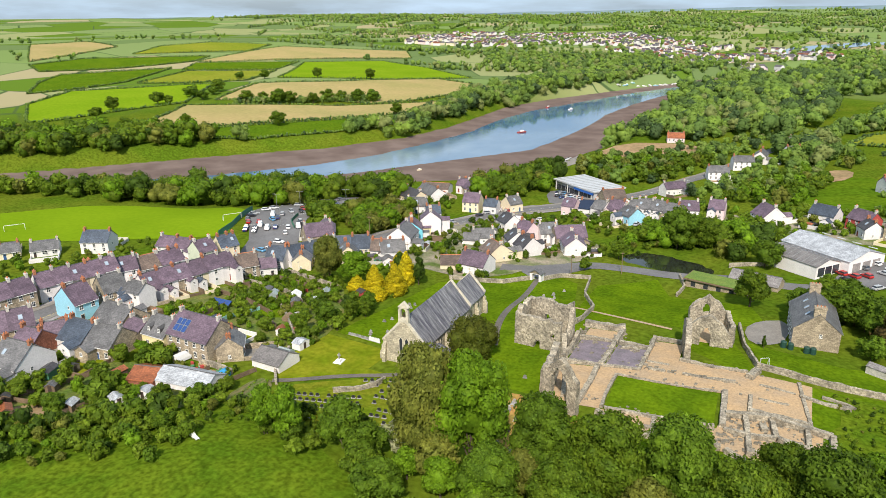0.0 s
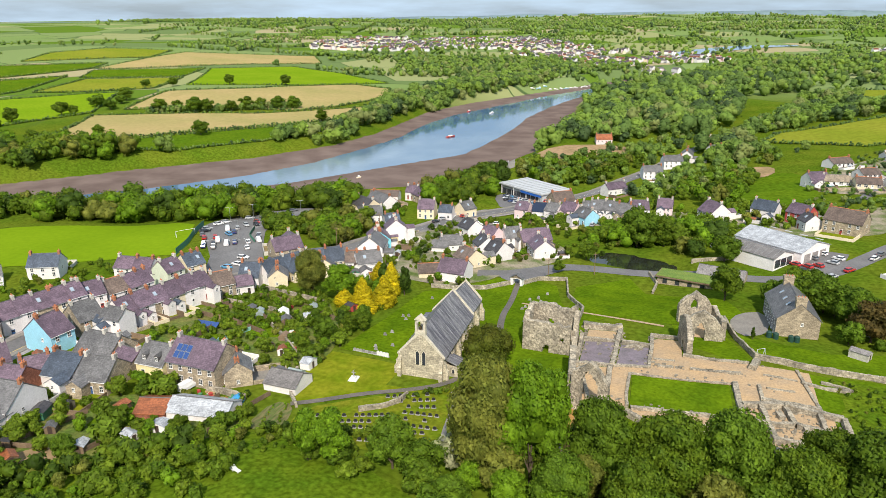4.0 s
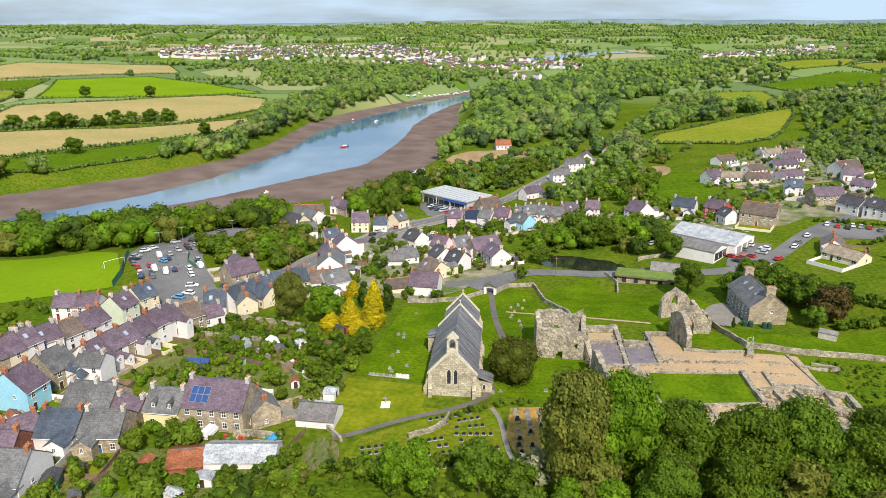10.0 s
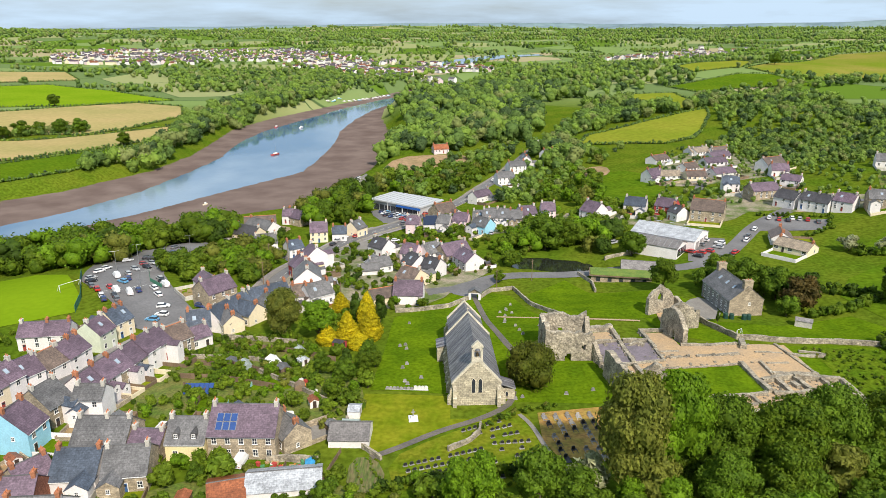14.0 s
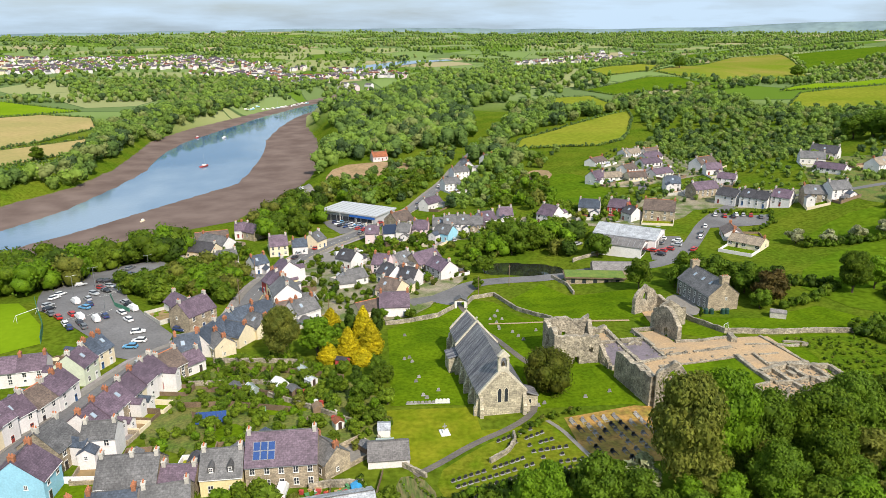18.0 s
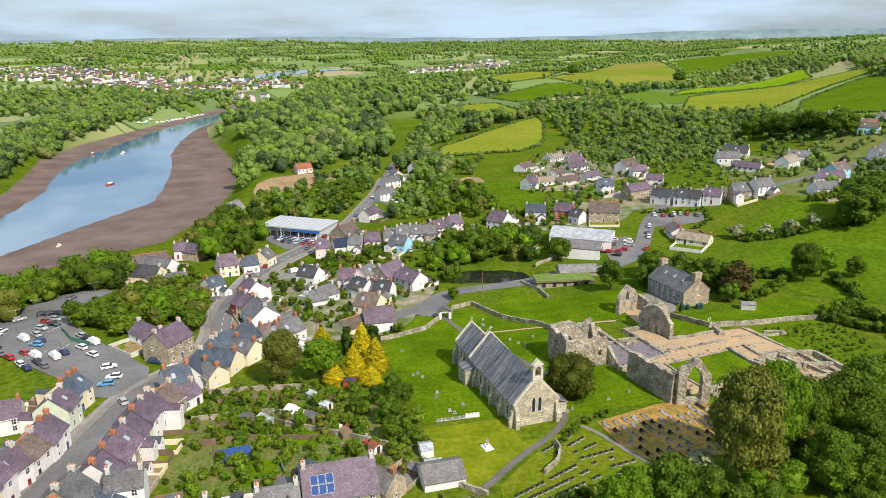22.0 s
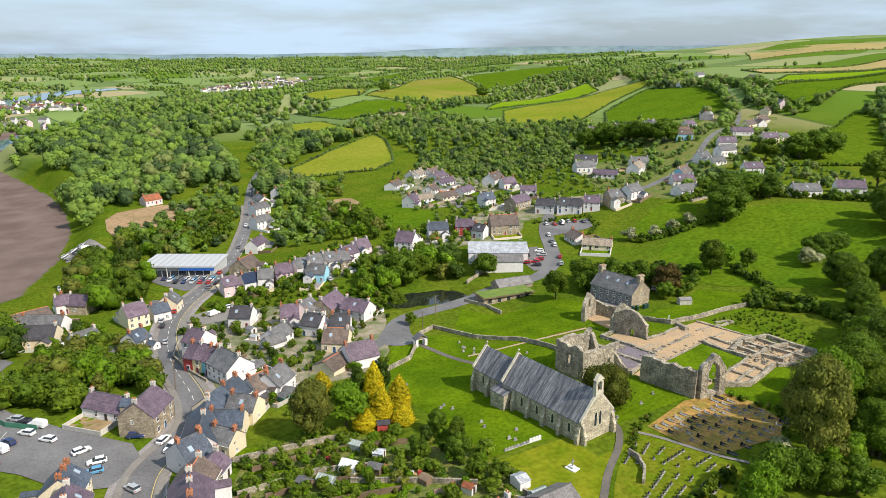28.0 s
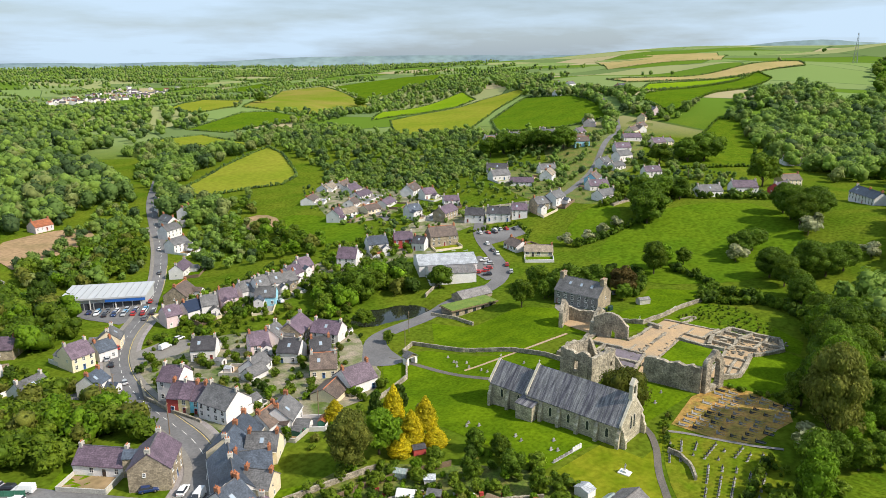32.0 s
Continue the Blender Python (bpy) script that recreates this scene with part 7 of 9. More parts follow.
for which, x, y, turn in ((2, -113, 269, 20), (2, -107.5, 266, -40), (5, -104, 265, -40), (4, -104, 273, 20), (3, -103, 261, -40), (1, -107.5, 259, -40), (3, -110, 257, -40), (6, -109, 235, 150), (0, -110.5, 221, 120), (2, -106.5, 221.5, 120), (4, -108.5, 218, 120), (5, -104.5, 218.5, 120), ("v", -102.5, 224, 120), (4, -100.5, 226.5, 120),
                          (1, -97.5, 238.5, 130), (2, -95.8, 235.5, 130), ("v", -93.6, 232, 130), (4, -75.5, 211.5, -30), (6, -87, 201, 170), (0, -85.5, 205, 170), (1, -82, 188.5, 110), (0, -70.8, 205.5, 40), ("v", -70.2, 200.5, 215), (1, -43, 308, 60), (0, -40.5, 314, 60), (2, -44.5, 302, 65), (3, -35.5, 317, 55), (5, -14, 341, 55), (3, -3, 358, 57), (0, 40, 434, 60), (5, 22, 399, 57), (1, -49, 282, 72)):
    park(which, x, y, turn)
for i in range(20):
    park(crng.choice((0, 1, 2, 3, 4, 5, 6)), -26 + (i % 7) * 2.9 + 1.2 * (i // 7), 363 - (i % 7) * 2.3 - (i // 7) * 4.4 + 1.5, crng.choice((52, 57, 235)) + crng.uniform(-4, 4))
for i in range(9):
    park(crng.choice((0, 0, 1, 2, 5)), -53 + (i % 3) * 4.2, 430 + (i // 3) * 7.0, crng.uniform(0, 30))
for i, (x, y) in enumerate(((149, 300.5), (152, 297.5), (158, 298), (163, 294), (165.5, 290), (155, 295.5), (160.5, 296))):
    park((0, 3, 0, 3, 5, 2, 1)[i], x, y, 60 + 6 * (i % 3))
for i, (x, y, turn) in enumerate(((135.5, 285, 52), (129, 276.5, 52), (115.8, 258, 40), (109.5, 251, 40), (126, 271.5, 52), (102, 268, 130), (100, 263, 130), (103.5, 261, 130), (101, 257.5, 130), (110, 275, 140), (114.5, 270, 140), (112, 265.5, 140), (107, 262, 130), (106.5, 270, 130))):
    park((0, 5, 3, 1, 0, 0, 3, 3, 2, 0, 0, 1, 3, 5)[i], x, y, turn)
for x, y, turn, w in ((67, 283, 10, "v"), (75, 281, 20, 1), (52, 298, 30, "v"), (26, 305, 80, 1), (-25, 303, 20, "v"), (-17, 308, 10, 0), (76, 249.5, -5, 4), (92, 318, 40, 2), (108, 200, 30, 5), (109.5, 203, 30, 1)):
    park(w, x, y, turn)


def lamp_post(x, y, turn, h=8.0):
    root = tagged(new("street_lamp"), "tall grey street lamp with two arms", "street lamp", "car park lamps")
    bm = bmesh.new()
    cyl(bm, (0, 0, -0.5), (0, 0, h), 0.1, 0.06, 8)
    part("post", bm, METAL, root)
    for s in (-1, 1):
        bm = bmesh.new()
        cyl(bm, (0, 0, h), (s * 1.1, 0, h + 0.15), 0.04, 0.04, 6)
        part("arm", bm, METAL, root)
        bm = bmesh.new()
        box(bm, s * 1.3 - 0.35, -0.14, h + 0.08, s * 1.3 + 0.35, 0.14, h + 0.2, 0, 0.03)
        part("lamp_head", bm, METAL, root)
    root.matrix_world = pose(x, y, gz(x, y), 0, 0, turn)


for x, y, a in ((-112.4, 258.6, 20), (-97, 272, 30), (-101.5, 231, 60), (-115.7, 246.7, 20)):
    lamp_post(x, y, a)


def pole(x, y, h, name="telegraph_pole", label="weathered timber telegraph pole with a crossarm"):
    root = tagged(new(name), label, "pole")
    bm = bmesh.new()
    cyl(bm, (0, 0, -0.5), (0, 0, h), 0.14, 0.1, 7)
    part("shaft", bm, TIMBER, root)
    bm = bmesh.new()
    box(bm, -0.7, -0.05, h - 0.7, 0.7, 0.05, h - 0.58)
    part("crossarm", bm, TIMBER, root)
    root.matrix_world = pose(x, y, gz(x, y), 0, 0, 35)


for x, y, h in ((-58, 268, 9), (-64, 262, 9), (-31, 209, 8), (20, 228, 8), (34, 240, 8), (-60, 232, 9), (-70, 180, 8), (64, 480, 9), (318, 262, 10)):
    pole(x, y, h)


def boat(x, y, turn, colour, mast=False, length=6.0, z=-20.05, mud=False):
    root = tagged(new("boat"), "small %s moored on the river" % ("sailing boat" if mast else "motor boat"), "boat", "boats")
    bm = bmesh.new()
    hl = length / 2
    rings = []
    for t in (-1, -0.5, 0, 0.5, 0.85, 1.0):
        w = length * 0.17 * (1 - max(0, t) ** 2.2) + 0.02
        rings.append([bm.verts.new(p) for p in ((t * hl, -w, 0.9 + 0.2 * max(0, t)), (t * hl, -w * 0.7, 0), (t * hl, w * 0.7, 0), (t * hl, w, 0.9 + 0.2 * max(0, t)))])
    for a, b in zip(rings, rings[1:]):
        for i in range(4):
            j = (i + 1) % 4
            bm.faces.new((a[i], a[j], b[j], b[i]))
    bm.faces.new(rings[0])
    bm.faces.new(rings[-1][::-1])
    bmesh.ops.recalc_face_normals(bm, faces=bm.faces)
    part("hull", bm, WALLS[colour], root)
    bm = bmesh.new()
    box(bm, -hl * 0.45, -length * 0.1, 0.95, hl * 0.3, length * 0.1, 1.9, 0, 0.12)
    part("wheelhouse", bm, FRAME, root)
    if mast:
        bm = bmesh.new()
        cyl(bm, (0.3, 0, 0.9), (0.3, 0, 9.5), 0.07, 0.04, 6)
        part("mast", bm, METAL, root)
    root.matrix_world = pose(x, y, z if not mud else gz(x, y), 0, 0, turn)


for x, y, a, c, mst, ln in ((-121, 570, 60, "red", True, 9), (-124, 722, 70, "white", True, 7), (-150, 728, 80, "red", False, 7), (-123, 356, 20, "white", False, 4.5), (-124, 340, 40, "white", False, 3.5), (-130, 405, 60, "cream", False, 3.5)):
    boat(x, y, a, c, mst, ln)
for i in range(16):
    boat(-128 + i * 5.2 + crng.uniform(-3, 3), 905 + i * 9 + crng.uniform(-4, 4), crng.uniform(0, 180), crng.choice(("white", "white", "blue", "white")), i % 4 == 0, crng.uniform(5, 9), mud=True)
for x, y in ((-60, 372), (-66, 380), (-58, 396)):
    boat(x, y, crng.uniform(0, 180), "white", False, 5, mud=True)


# ---- churchyard ----
def headstone_mesh(w, h, mat, rounded_top=True):
    bm = bmesh.new()
    prof = [(-w / 2, -0.3), (w / 2, -0.3), (w / 2, h * 0.78)] + ([(w * 0.32, h * 0.95), (0, h), (-w * 0.32, h * 0.95)] if rounded_top else [(w / 2, h), (-w / 2, h)]) + [(-w / 2, h * 0.78)]
    a, b = [[bm.verts.new((px, yy, pz)) for px, pz in prof] for yy in (-0.08, 0.08)]
    bm.faces.new(a)
    bm.faces.new(b[::-1])
    for i in range(len(prof)):
        j = (i + 1) % len(prof)
        bm.faces.new((a[j], a[i], b[i], b[j]))
    bmesh.ops.recalc_face_normals(bm, faces=bm.faces)
    me = bpy.data.meshes.new("headstone")
    bm.to_mesh(me)
    bm.free()
    me.materials.append(mat)
    return me


def base_mesh(mat, w=0.9, l=2.0, kerb=True):
    bm = bmesh.new()
    if kerb:
        for x0, y0, x1, y1 in ((-w / 2, -l, -w / 2 + 0.12, 0), (w / 2 - 0.12, -l, w / 2, 0), (-w / 2 + 0.12, -l, w / 2 - 0.12, -l + 0.12)):
            box(bm, x0, y0, -0.2, x1, y1, 0.22)
        box(bm, -w / 2 + 0.12, -l + 0.12, -0.2, w / 2 - 0.12, 0, 0.1)
    else:
        box(bm, -w / 2, -0.35, -0.2, w / 2, 0.2, 0.12, 0, 0.03)
    me = bpy.data.meshes.new("grave_base")
    bm.to_mesh(me)
    bm.free()
    me.materials.append(mat)
    return me


DARK_HEAD, GREY_HEAD, PALE_HEAD = headstone_mesh(0.7, 0.68, BLACKSTONE), headstone_mesh(0.7, 0.7, GREYSTONE), headstone_mesh(0.8, 1.15, WHITESTONE)
PLINTH, KERB, KERB2 = base_mesh(GREYSTONE, 1.0, kerb=False), base_mesh(GREYSTONE, 1.1, 2.2), base_mesh(BLACKSTONE, 1.1, 2.2)


def grave(x, y, turn, head, base, label, tilt=0):
    root = tagged(new("grave"), label, "grave", "graves")
    share("headstone", head, root, "", pose(0, 0, 0.05, tilt))
    share("grave_kerb", base, root, "")
    root.matrix_world = pose(x, y, gz(x, y) + 0.05, 0, 0, turn)


grng = random.Random(3)
for x0, y0, x1, y1 in ((2.5, 129.0, 10.2, 132.4), (4.5, 127.4, 12.4, 130.6), (7.0, 125.8, 14.6, 127.8), (8.5, 123.6, 16.6, 123.9), (9.5, 121.0, 16.4, 121.4), (10.8, 118.4, 16.6, 118.4), (10.6, 115.6, 16.2, 116.2), (10.6, 112.8, 16.0, 113.8), (-9.2, 116.6, 5.6, 121.6), (-8.8, 114.4, 6.8, 119.0), (-8.2, 112.2, 7.8, 116.4), (-7.4, 110.0, 8.4, 113.6), (-6.6, 107.8, 8.6, 110.8)):
    n, turn = int(math.hypot(x1 - x0, y1 - y0) / 1.3), math.degrees(math.atan2(y1 - y0, x1 - x0))
    for c in range(n + 1):
        if grng.random() < 0.82:
            grave(x0 + (x1 - x0) * c / n + grng.uniform(-0.1, 0.1), y0 + (y1 - y0) * c / n, turn, DARK_HEAD, PLINTH, "small polished black headstone on a plinth in mown grass")
for r in range(7):
    for c in range(11):
        x, y = 21.2 + c * 2.45 - r * 0.15, 117.0 + r * 2.9 + c * 0.05
        if grng.random() < 0.82:
            dark = grng.random() < 0.4
            grave(x + grng.uniform(-0.2, 0.2), y + grng.uniform(-0.3, 0.3), 5 + grng.uniform(-4, 4), DARK_HEAD if dark else GREY_HEAD, KERB2 if dark else KERB, "kerbed %s grave in bare ground" % ("black granite" if dark else "grey stone"), grng.uniform(-6, 6))
for i in range(12):
    grave(-14.0 + i * 0.82, 148.0 - i * 0.1, 175, PALE_HEAD if i > 7 else GREY_HEAD, PLINTH, "old headstone stood in a row along the lawn", grng.uniform(-5, 5))
for x, y in [(grng.uniform(-12, 0), grng.uniform(150, 206)) for _ in range(9)] + [(grng.uniform(18, 28), grng.uniform(178, 214)) for _ in range(12)] + [(grng.uniform(15, 34), grng.uniform(142, 148)) for _ in range(5)]:
    if math.hypot(x - 19.4, y - 149) > 6:
        grave(x, y, grng.uniform(-10, 10), GREY_HEAD, PLINTH, "weathered grey headstone on the churchyard lawn", grng.uniform(-8, 8))
mon = tagged(new("memorial"), "white marble memorial with a kerbed bed on dry lawn", "memorial")
bm = bmesh.new()
box(bm, -1.0, -1.3, -0.3, 1.0, 1.3, 0.3, 0, 0.05)
box(bm, -0.5, -0.5, 0.3, 0.5, 0.5, 0.75, 0, 0.04)
part("plinth", bm, WHITESTONE, mon)
bm = bmesh.new()
box(bm, -0.12, -0.1, 0.75, 0.12, 0.1, 2.3)
box(bm, -0.45, -0.09, 1.6, 0.45, 0.09, 1.84)
part("cross", bm, GREYSTONE, mon)
for x, y, a, w, h, nm, lab in ((80.6, 175.4, 30, 2.0, 2.2, "swing_frame", "white metal swing frame on the lawn"), (104.0, 173.6, 5, 3.4, 0.9, "football_goal", "small white football goal on the lawn")):
    sw = tagged(new(nm), lab, "garden frame")
    for side in (-1, 1):
        bm = bmesh.new()
        cyl(bm, (side * w / 2, -0.5, 0), (side * w / 2, 0, h), 0.05, 0.05, 6)
        cyl(bm, (side * w / 2, 0.5, 0), (side * w / 2, 0, h), 0.05, 0.05, 6)
        part("leg", bm, FRAME, sw)
    bm = bmesh.new()
    cyl(bm, (-w / 2, 0, h), (w / 2, 0, h), 0.05, 0.05, 6)
    part("crossbar", bm, FRAME, sw)
    sw.matrix_world = pose(x, y, gz(x, y), 0, 0, a)
for x, y, a in ((-11.6, 92.4, 70), (-10.3, 92.0, 70)):
    lounger = tagged(new("sun_lounger"), "white plastic sun lounger on rough grass", "lounger", "loungers")
    bm = bmesh.new()
    box(bm, -0.35, -0.9, 0.28, 0.35, 0.4, 0.36)
    part("seat", bm, FRAME, lounger)
    bm = bmesh.new()
    for k in range(5):
        box(bm, -0.35, k * 0.16, 0, 0.35, k * 0.16 + 0.12, 0.05)
    back = part("backrest", bm, FRAME, lounger)
    back.matrix_local = pose(0, 0.4, 0.33, 40, 0, 0)
    for px in (-0.3, 0.3):
        for py in (-0.8, 0.35):
            bm = bmesh.new()
            box(bm, px - 0.03, py - 0.03, 0, px + 0.03, py + 0.03, 0.28)
            part("leg", bm, FRAME, lounger)
    lounger.matrix_world = pose(x, y, gz(x, y) + 0.1, 0, 0, a)
mon.matrix_world = pose(-7.9, 134.2, gz(-7.9, 134.2), 0, 0, 5)


# ---- sheds, greenhouses, fences, garden clutter ----
def shed(x, y, turn, l, w, h, wall, roof, name="garden_shed", label="small timber garden shed"):
    root = tagged(new(name), label, "shed", "garden sheds")
    bm = bmesh.new()
    prism(bm, -w / 2, w / 2, -l / 2, l / 2, -0.6, h * 0.75, h)
    part("wall", bm, wall, root)
    bm = bmesh.new()
    roof_y(bm, -w / 2, w / 2, -l / 2 - 0.1, l / 2 + 0.1, h * 0.75, h, 0.15, 0.06)
    uv_box(bm)
    part("roof", bm, roof, root)
    bm = bmesh.new()
    box(bm, -0.4, -l / 2 - 0.03, 0, 0.4, -l / 2, 1.8)
    part("door", bm, DOORS[0], root)
    root.matrix_world = pose(x, y, gz(x, y), 0, 0, turn)
    FOOTPRINTS.append((x, y, max(l, w) / 2))


GREENWALL = material("green_paint", (0.06, 0.20, 0.13), 0.6, 0.15, 1, 4, 0.05)
shed(104.4, 186.0, 60, 4.5, 2.8, 2.6, RENDERGREY, ROOFS["shedgrey"], label="small pale grey shed standing on the lawn")
for x, y, a, l, w, h, wl, rf, lb in ((-20.5, 136.5, 85, 2.6, 3.4, 2.4, WALLS["white"], ROOFS["tin"], "pale garden shed with a metal roof"), (-62, 100, 20, 4, 3, 2.6, GREENWALL, ROOFS["dark"], "dark green garden shed"), (-66, 92, 20, 6, 4, 2.8, GREENWALL, ROOFS["shedgrey"], "long green shed with grey roof"), (-35, 103, 5, 2.6, 3.4, 2.2, WALLS["white"], ROOFS["tin"], "small white garden shed"),
                                     (-45, 136, 30, 3.2, 2.6, 2.6, TIMBER, ROOFS["dark"], "dark-roofed garden shed"), (-40, 160, 30, 3, 2.4, 2.3, TIMBER, ROOFS["grey"], "weathered timber garden shed"), (-36, 165, 40, 2.4, 2.2, 2.2, WALLS["white"], ROOFS["tin"], "small white garden shed"), (-54, 165, 20, 3, 2.4, 2.2, TIMBER, ROOFS["grey"], "weathered timber garden shed"),
                                     (-30, 141, 20, 2.4, 2.0, 2.2, WALLS["white"], ROOFS["rust"], "small shed with a red roof"), (-48, 107, 0, 3, 2.4, 2.2, TIMBER, ROOFS["rust"], "small shed with a rusty roof"), (-58, 88, 40, 3, 2.4, 2.2, TIMBER, ROOFS["dark"], "weathered timber garden shed"), (-12, 234, 30, 3.5, 2.6, 2.6, GREENWALL, ROOFS["tin"], "teal and green shed beside the lane"),
                                     (-28, 176, 60, 3, 2.4, 2.2, WALLS["red"], ROOFS["dark"], "small red garden shed"), (-24, 268, 20, 3, 2.6, 2.6, WALLS["white"], ROOFS["grey"], "small white garage")):
    shed(x, y, a, l, w, h, wl, rf, label=lb if len(lb.split()) > 3 else "weathered " + lb)


def greenhouse(x, y, turn, l, w):
    root = tagged(new("greenhouse"), "small aluminium-framed glass greenhouse", "greenhouse")
    pane = material("clear_pane", (0.30, 0.36, 0.34), 0.12, 0.2, 1, 3, 0, spec=0.6)
    bm = bmesh.new()
    prism(bm, -w / 2, w / 2, -l / 2, l / 2, 0, 1.6, 2.3)
    part("glazing", bm, pane, root)
    for k in range(5):
        yy = -l / 2 + l * k / 4
        bm = bmesh.new()
        for p, q in (((-w / 2, yy, 0), (-w / 2, yy, 1.6)), ((-w / 2, yy, 1.6), (0, yy, 2.3)), ((0, yy, 2.3), (w / 2, yy, 1.6)), ((w / 2, yy, 1.6), (w / 2, yy, 0))):
            cyl(bm, p, q, 0.05, 0.05, 4)
        part("frame", bm, METAL, root)
    root.matrix_world = pose(x, y, gz(x, y), 0, 0, turn)


greenhouse(-20.8, 131.0, 85, 3.6, 2.4)
greenhouse(-50, 163, 30, 3.6, 2.4)
greenhouse(-38, 172, 30, 3.0, 2.2)
arr = tagged(new("solar_panel_bank"), "bank of blue solar panels on a garden frame", "solar panel")
for i in range(6):
    bm = bmesh.new()
    box(bm, i * 1.1 - 3.3, -1.5, 0, i * 1.1 - 2.25, 1.5, 0.06)
    part("panel", bm, sol, arr)
for i in (-3, 0, 3):
    bm = bmesh.new()
    box(bm, i - 0.05, 1.2, -2.6, i + 0.05, 1.3, 0)
    part("leg", bm, TIMBER, arr)
arr.matrix_world = pose(-57.5, 149.0, gz(-57.5, 149) + 1.1, 28, 0, 0)


def fence(line, h=1.5, mat=None, label="weathered timber garden fence"):
    root = tagged(new("fence"), label, "fence", "garden fences")
    pts = resample(line, 2.0)
    for i in range(len(pts)):
        bm = bmesh.new()
        x, y = pts[i]
        z = gz(x, y)
        box(bm, x - 0.05, y - 0.05, z - 0.4, x + 0.05, y + 0.05, z + h + 0.1)
        part("post", bm, mat or TIMBER, root)
        if i + 1 < len(pts):
            x1, y1 = pts[i + 1]
            z1 = gz(x1, y1)
            bm = bmesh.new()
            d = Vector((x1 - x, y1 - y, 0)).normalized()
            n = Vector((-d.y, d.x, 0)) * 0.025
            vs = [bm.verts.new(p) for p in ((x + n.x, y + n.y, z + 0.1), (x1 + n.x, y1 + n.y, z1 + 0.1), (x1 + n.x, y1 + n.y, z1 + h), (x + n.x, y + n.y, z + h), (x - n.x, y - n.y, z + 0.1), (x1 - n.x, y1 - n.y, z1 + 0.1), (x1 - n.x, y1 - n.y, z1 + h), (x - n.x, y - n.y, z + h))]
            for q in ((0, 1, 2, 3), (7, 6, 5, 4), (3, 2, 6, 7), (0, 3, 7, 4), (1, 5, 6, 2)):
                bm.faces.new([vs[k] for k in q])
            part("panel", bm, mat or TIMBER, root)


fence([(-66, 158), (-54, 156), (-40, 150)])
fence([(-62, 166), (-50, 163), (-42, 158)])
fence([(-56, 141), (-56, 150), (-62, 152)])
fence([(-48, 132), (-49, 142), (-46, 152)], 1.2, material("teal_netting", (0.30, 0.55, 0.50), 0.8, 0.2, 1, 4, 0), "pale teal netting fence round a garden")
fence([(-60, 178), (-46, 175), (-36, 171), (-28, 166)])
fence([(-22, 122), (-24, 114), (-25, 104)], 1.2)
fence([(-32, 118), (-33, 110)], 1.2)
fence([(-127, 244), (-122, 232), (-116, 219), (-113, 208)], 2.4, GREENWALL, "green mesh fence beside the playing field")
fence([(-104, 246), (-100, 236), (-94, 230)], 1.6, GREENWALL, "green fence round the bin store")
for x, y, a in ((-123, 227, 55), (-196, 182, 55)):
    goal = tagged(new("goal"), "white football goal on the playing field", "goal")
    bm = bmesh.new()
    for p, q in (((-3.66, 0, 0), (-3.66, 0, 2.44)), ((3.66, 0, 0), (3.66, 0, 2.44)), ((-3.66, 0, 2.44), (3.66, 0, 2.44)), ((-3.66, 0, 2.44), (-3.66, 1.8, 0)), ((3.66, 0, 2.44), (3.66, 1.8, 0))):
        cyl(bm, p, q, 0.08, 0.08, 6)
    part("goal_frame", bm, FRAME, goal)
    goal.matrix_world = pose(x, y, gz(x, y) + 0.15, 0, 0, a)
mast = tagged(new("transmission_mast"), "tall grey lattice mast on the ridge", "mast")
bm = bmesh.new()
for sx, sy in ((-1, -1), (1, -1), (1, 1), (-1, 1)):
    cyl(bm, (sx * 3, sy * 3, 0), (sx * 0.4, sy * 0.4, 46), 0.25, 0.15, 4)
for k in range(9):
    r0, r1 = 3 - 2.6 * k / 9, 3 - 2.6 * (k + 1) / 9
    for sx, sy, tx, ty in ((-1, -1, 1, -1), (1, -1, 1, 1), (1, 1, -1, 1), (-1, 1, -1, -1)):
        cyl(bm, (sx * r0, sy * r0, 46 * k / 9), (tx * r1, ty * r1, 46 * (k + 1) / 9), 0.12, 0.12, 4)
part("lattice", bm, METAL, mast)
mast.matrix_world = pose(1157, 360, gz(1157, 360), 0, 0, 20)


for i, (x, y, turn) in enumerate(((-121.7, 251.9, 60), (-119.8, 266.9, 20), (-110.6, 267.8, 20), (-105.0, 260.7, -40), (-106.1, 281.5, 60), (-114.3, 226.6, 125), (-107.8, 226.0, 125), (-102.9, 217.4, 30), (-92.7, 222.6, 130), (-96.3, 229.0, 130), (-121.1, 238.2, 60), (-119.5, 234.5, 60), (-108.4, 238.0, 125), (-117.5, 229.8, 125), (-111.0, 229.0, 125), (-113.5, 241.0, 125), (-110.5, 243.5, 125), (-122.0, 247.0, 60), (-87.4, 212.0, 10), (-110.0, 249.0, -40), (-107.0, 252.0, -40))):
    park((0, 1, 2, 4, 5, 3, "v", 1, 0)[i % 9], x, y, turn)
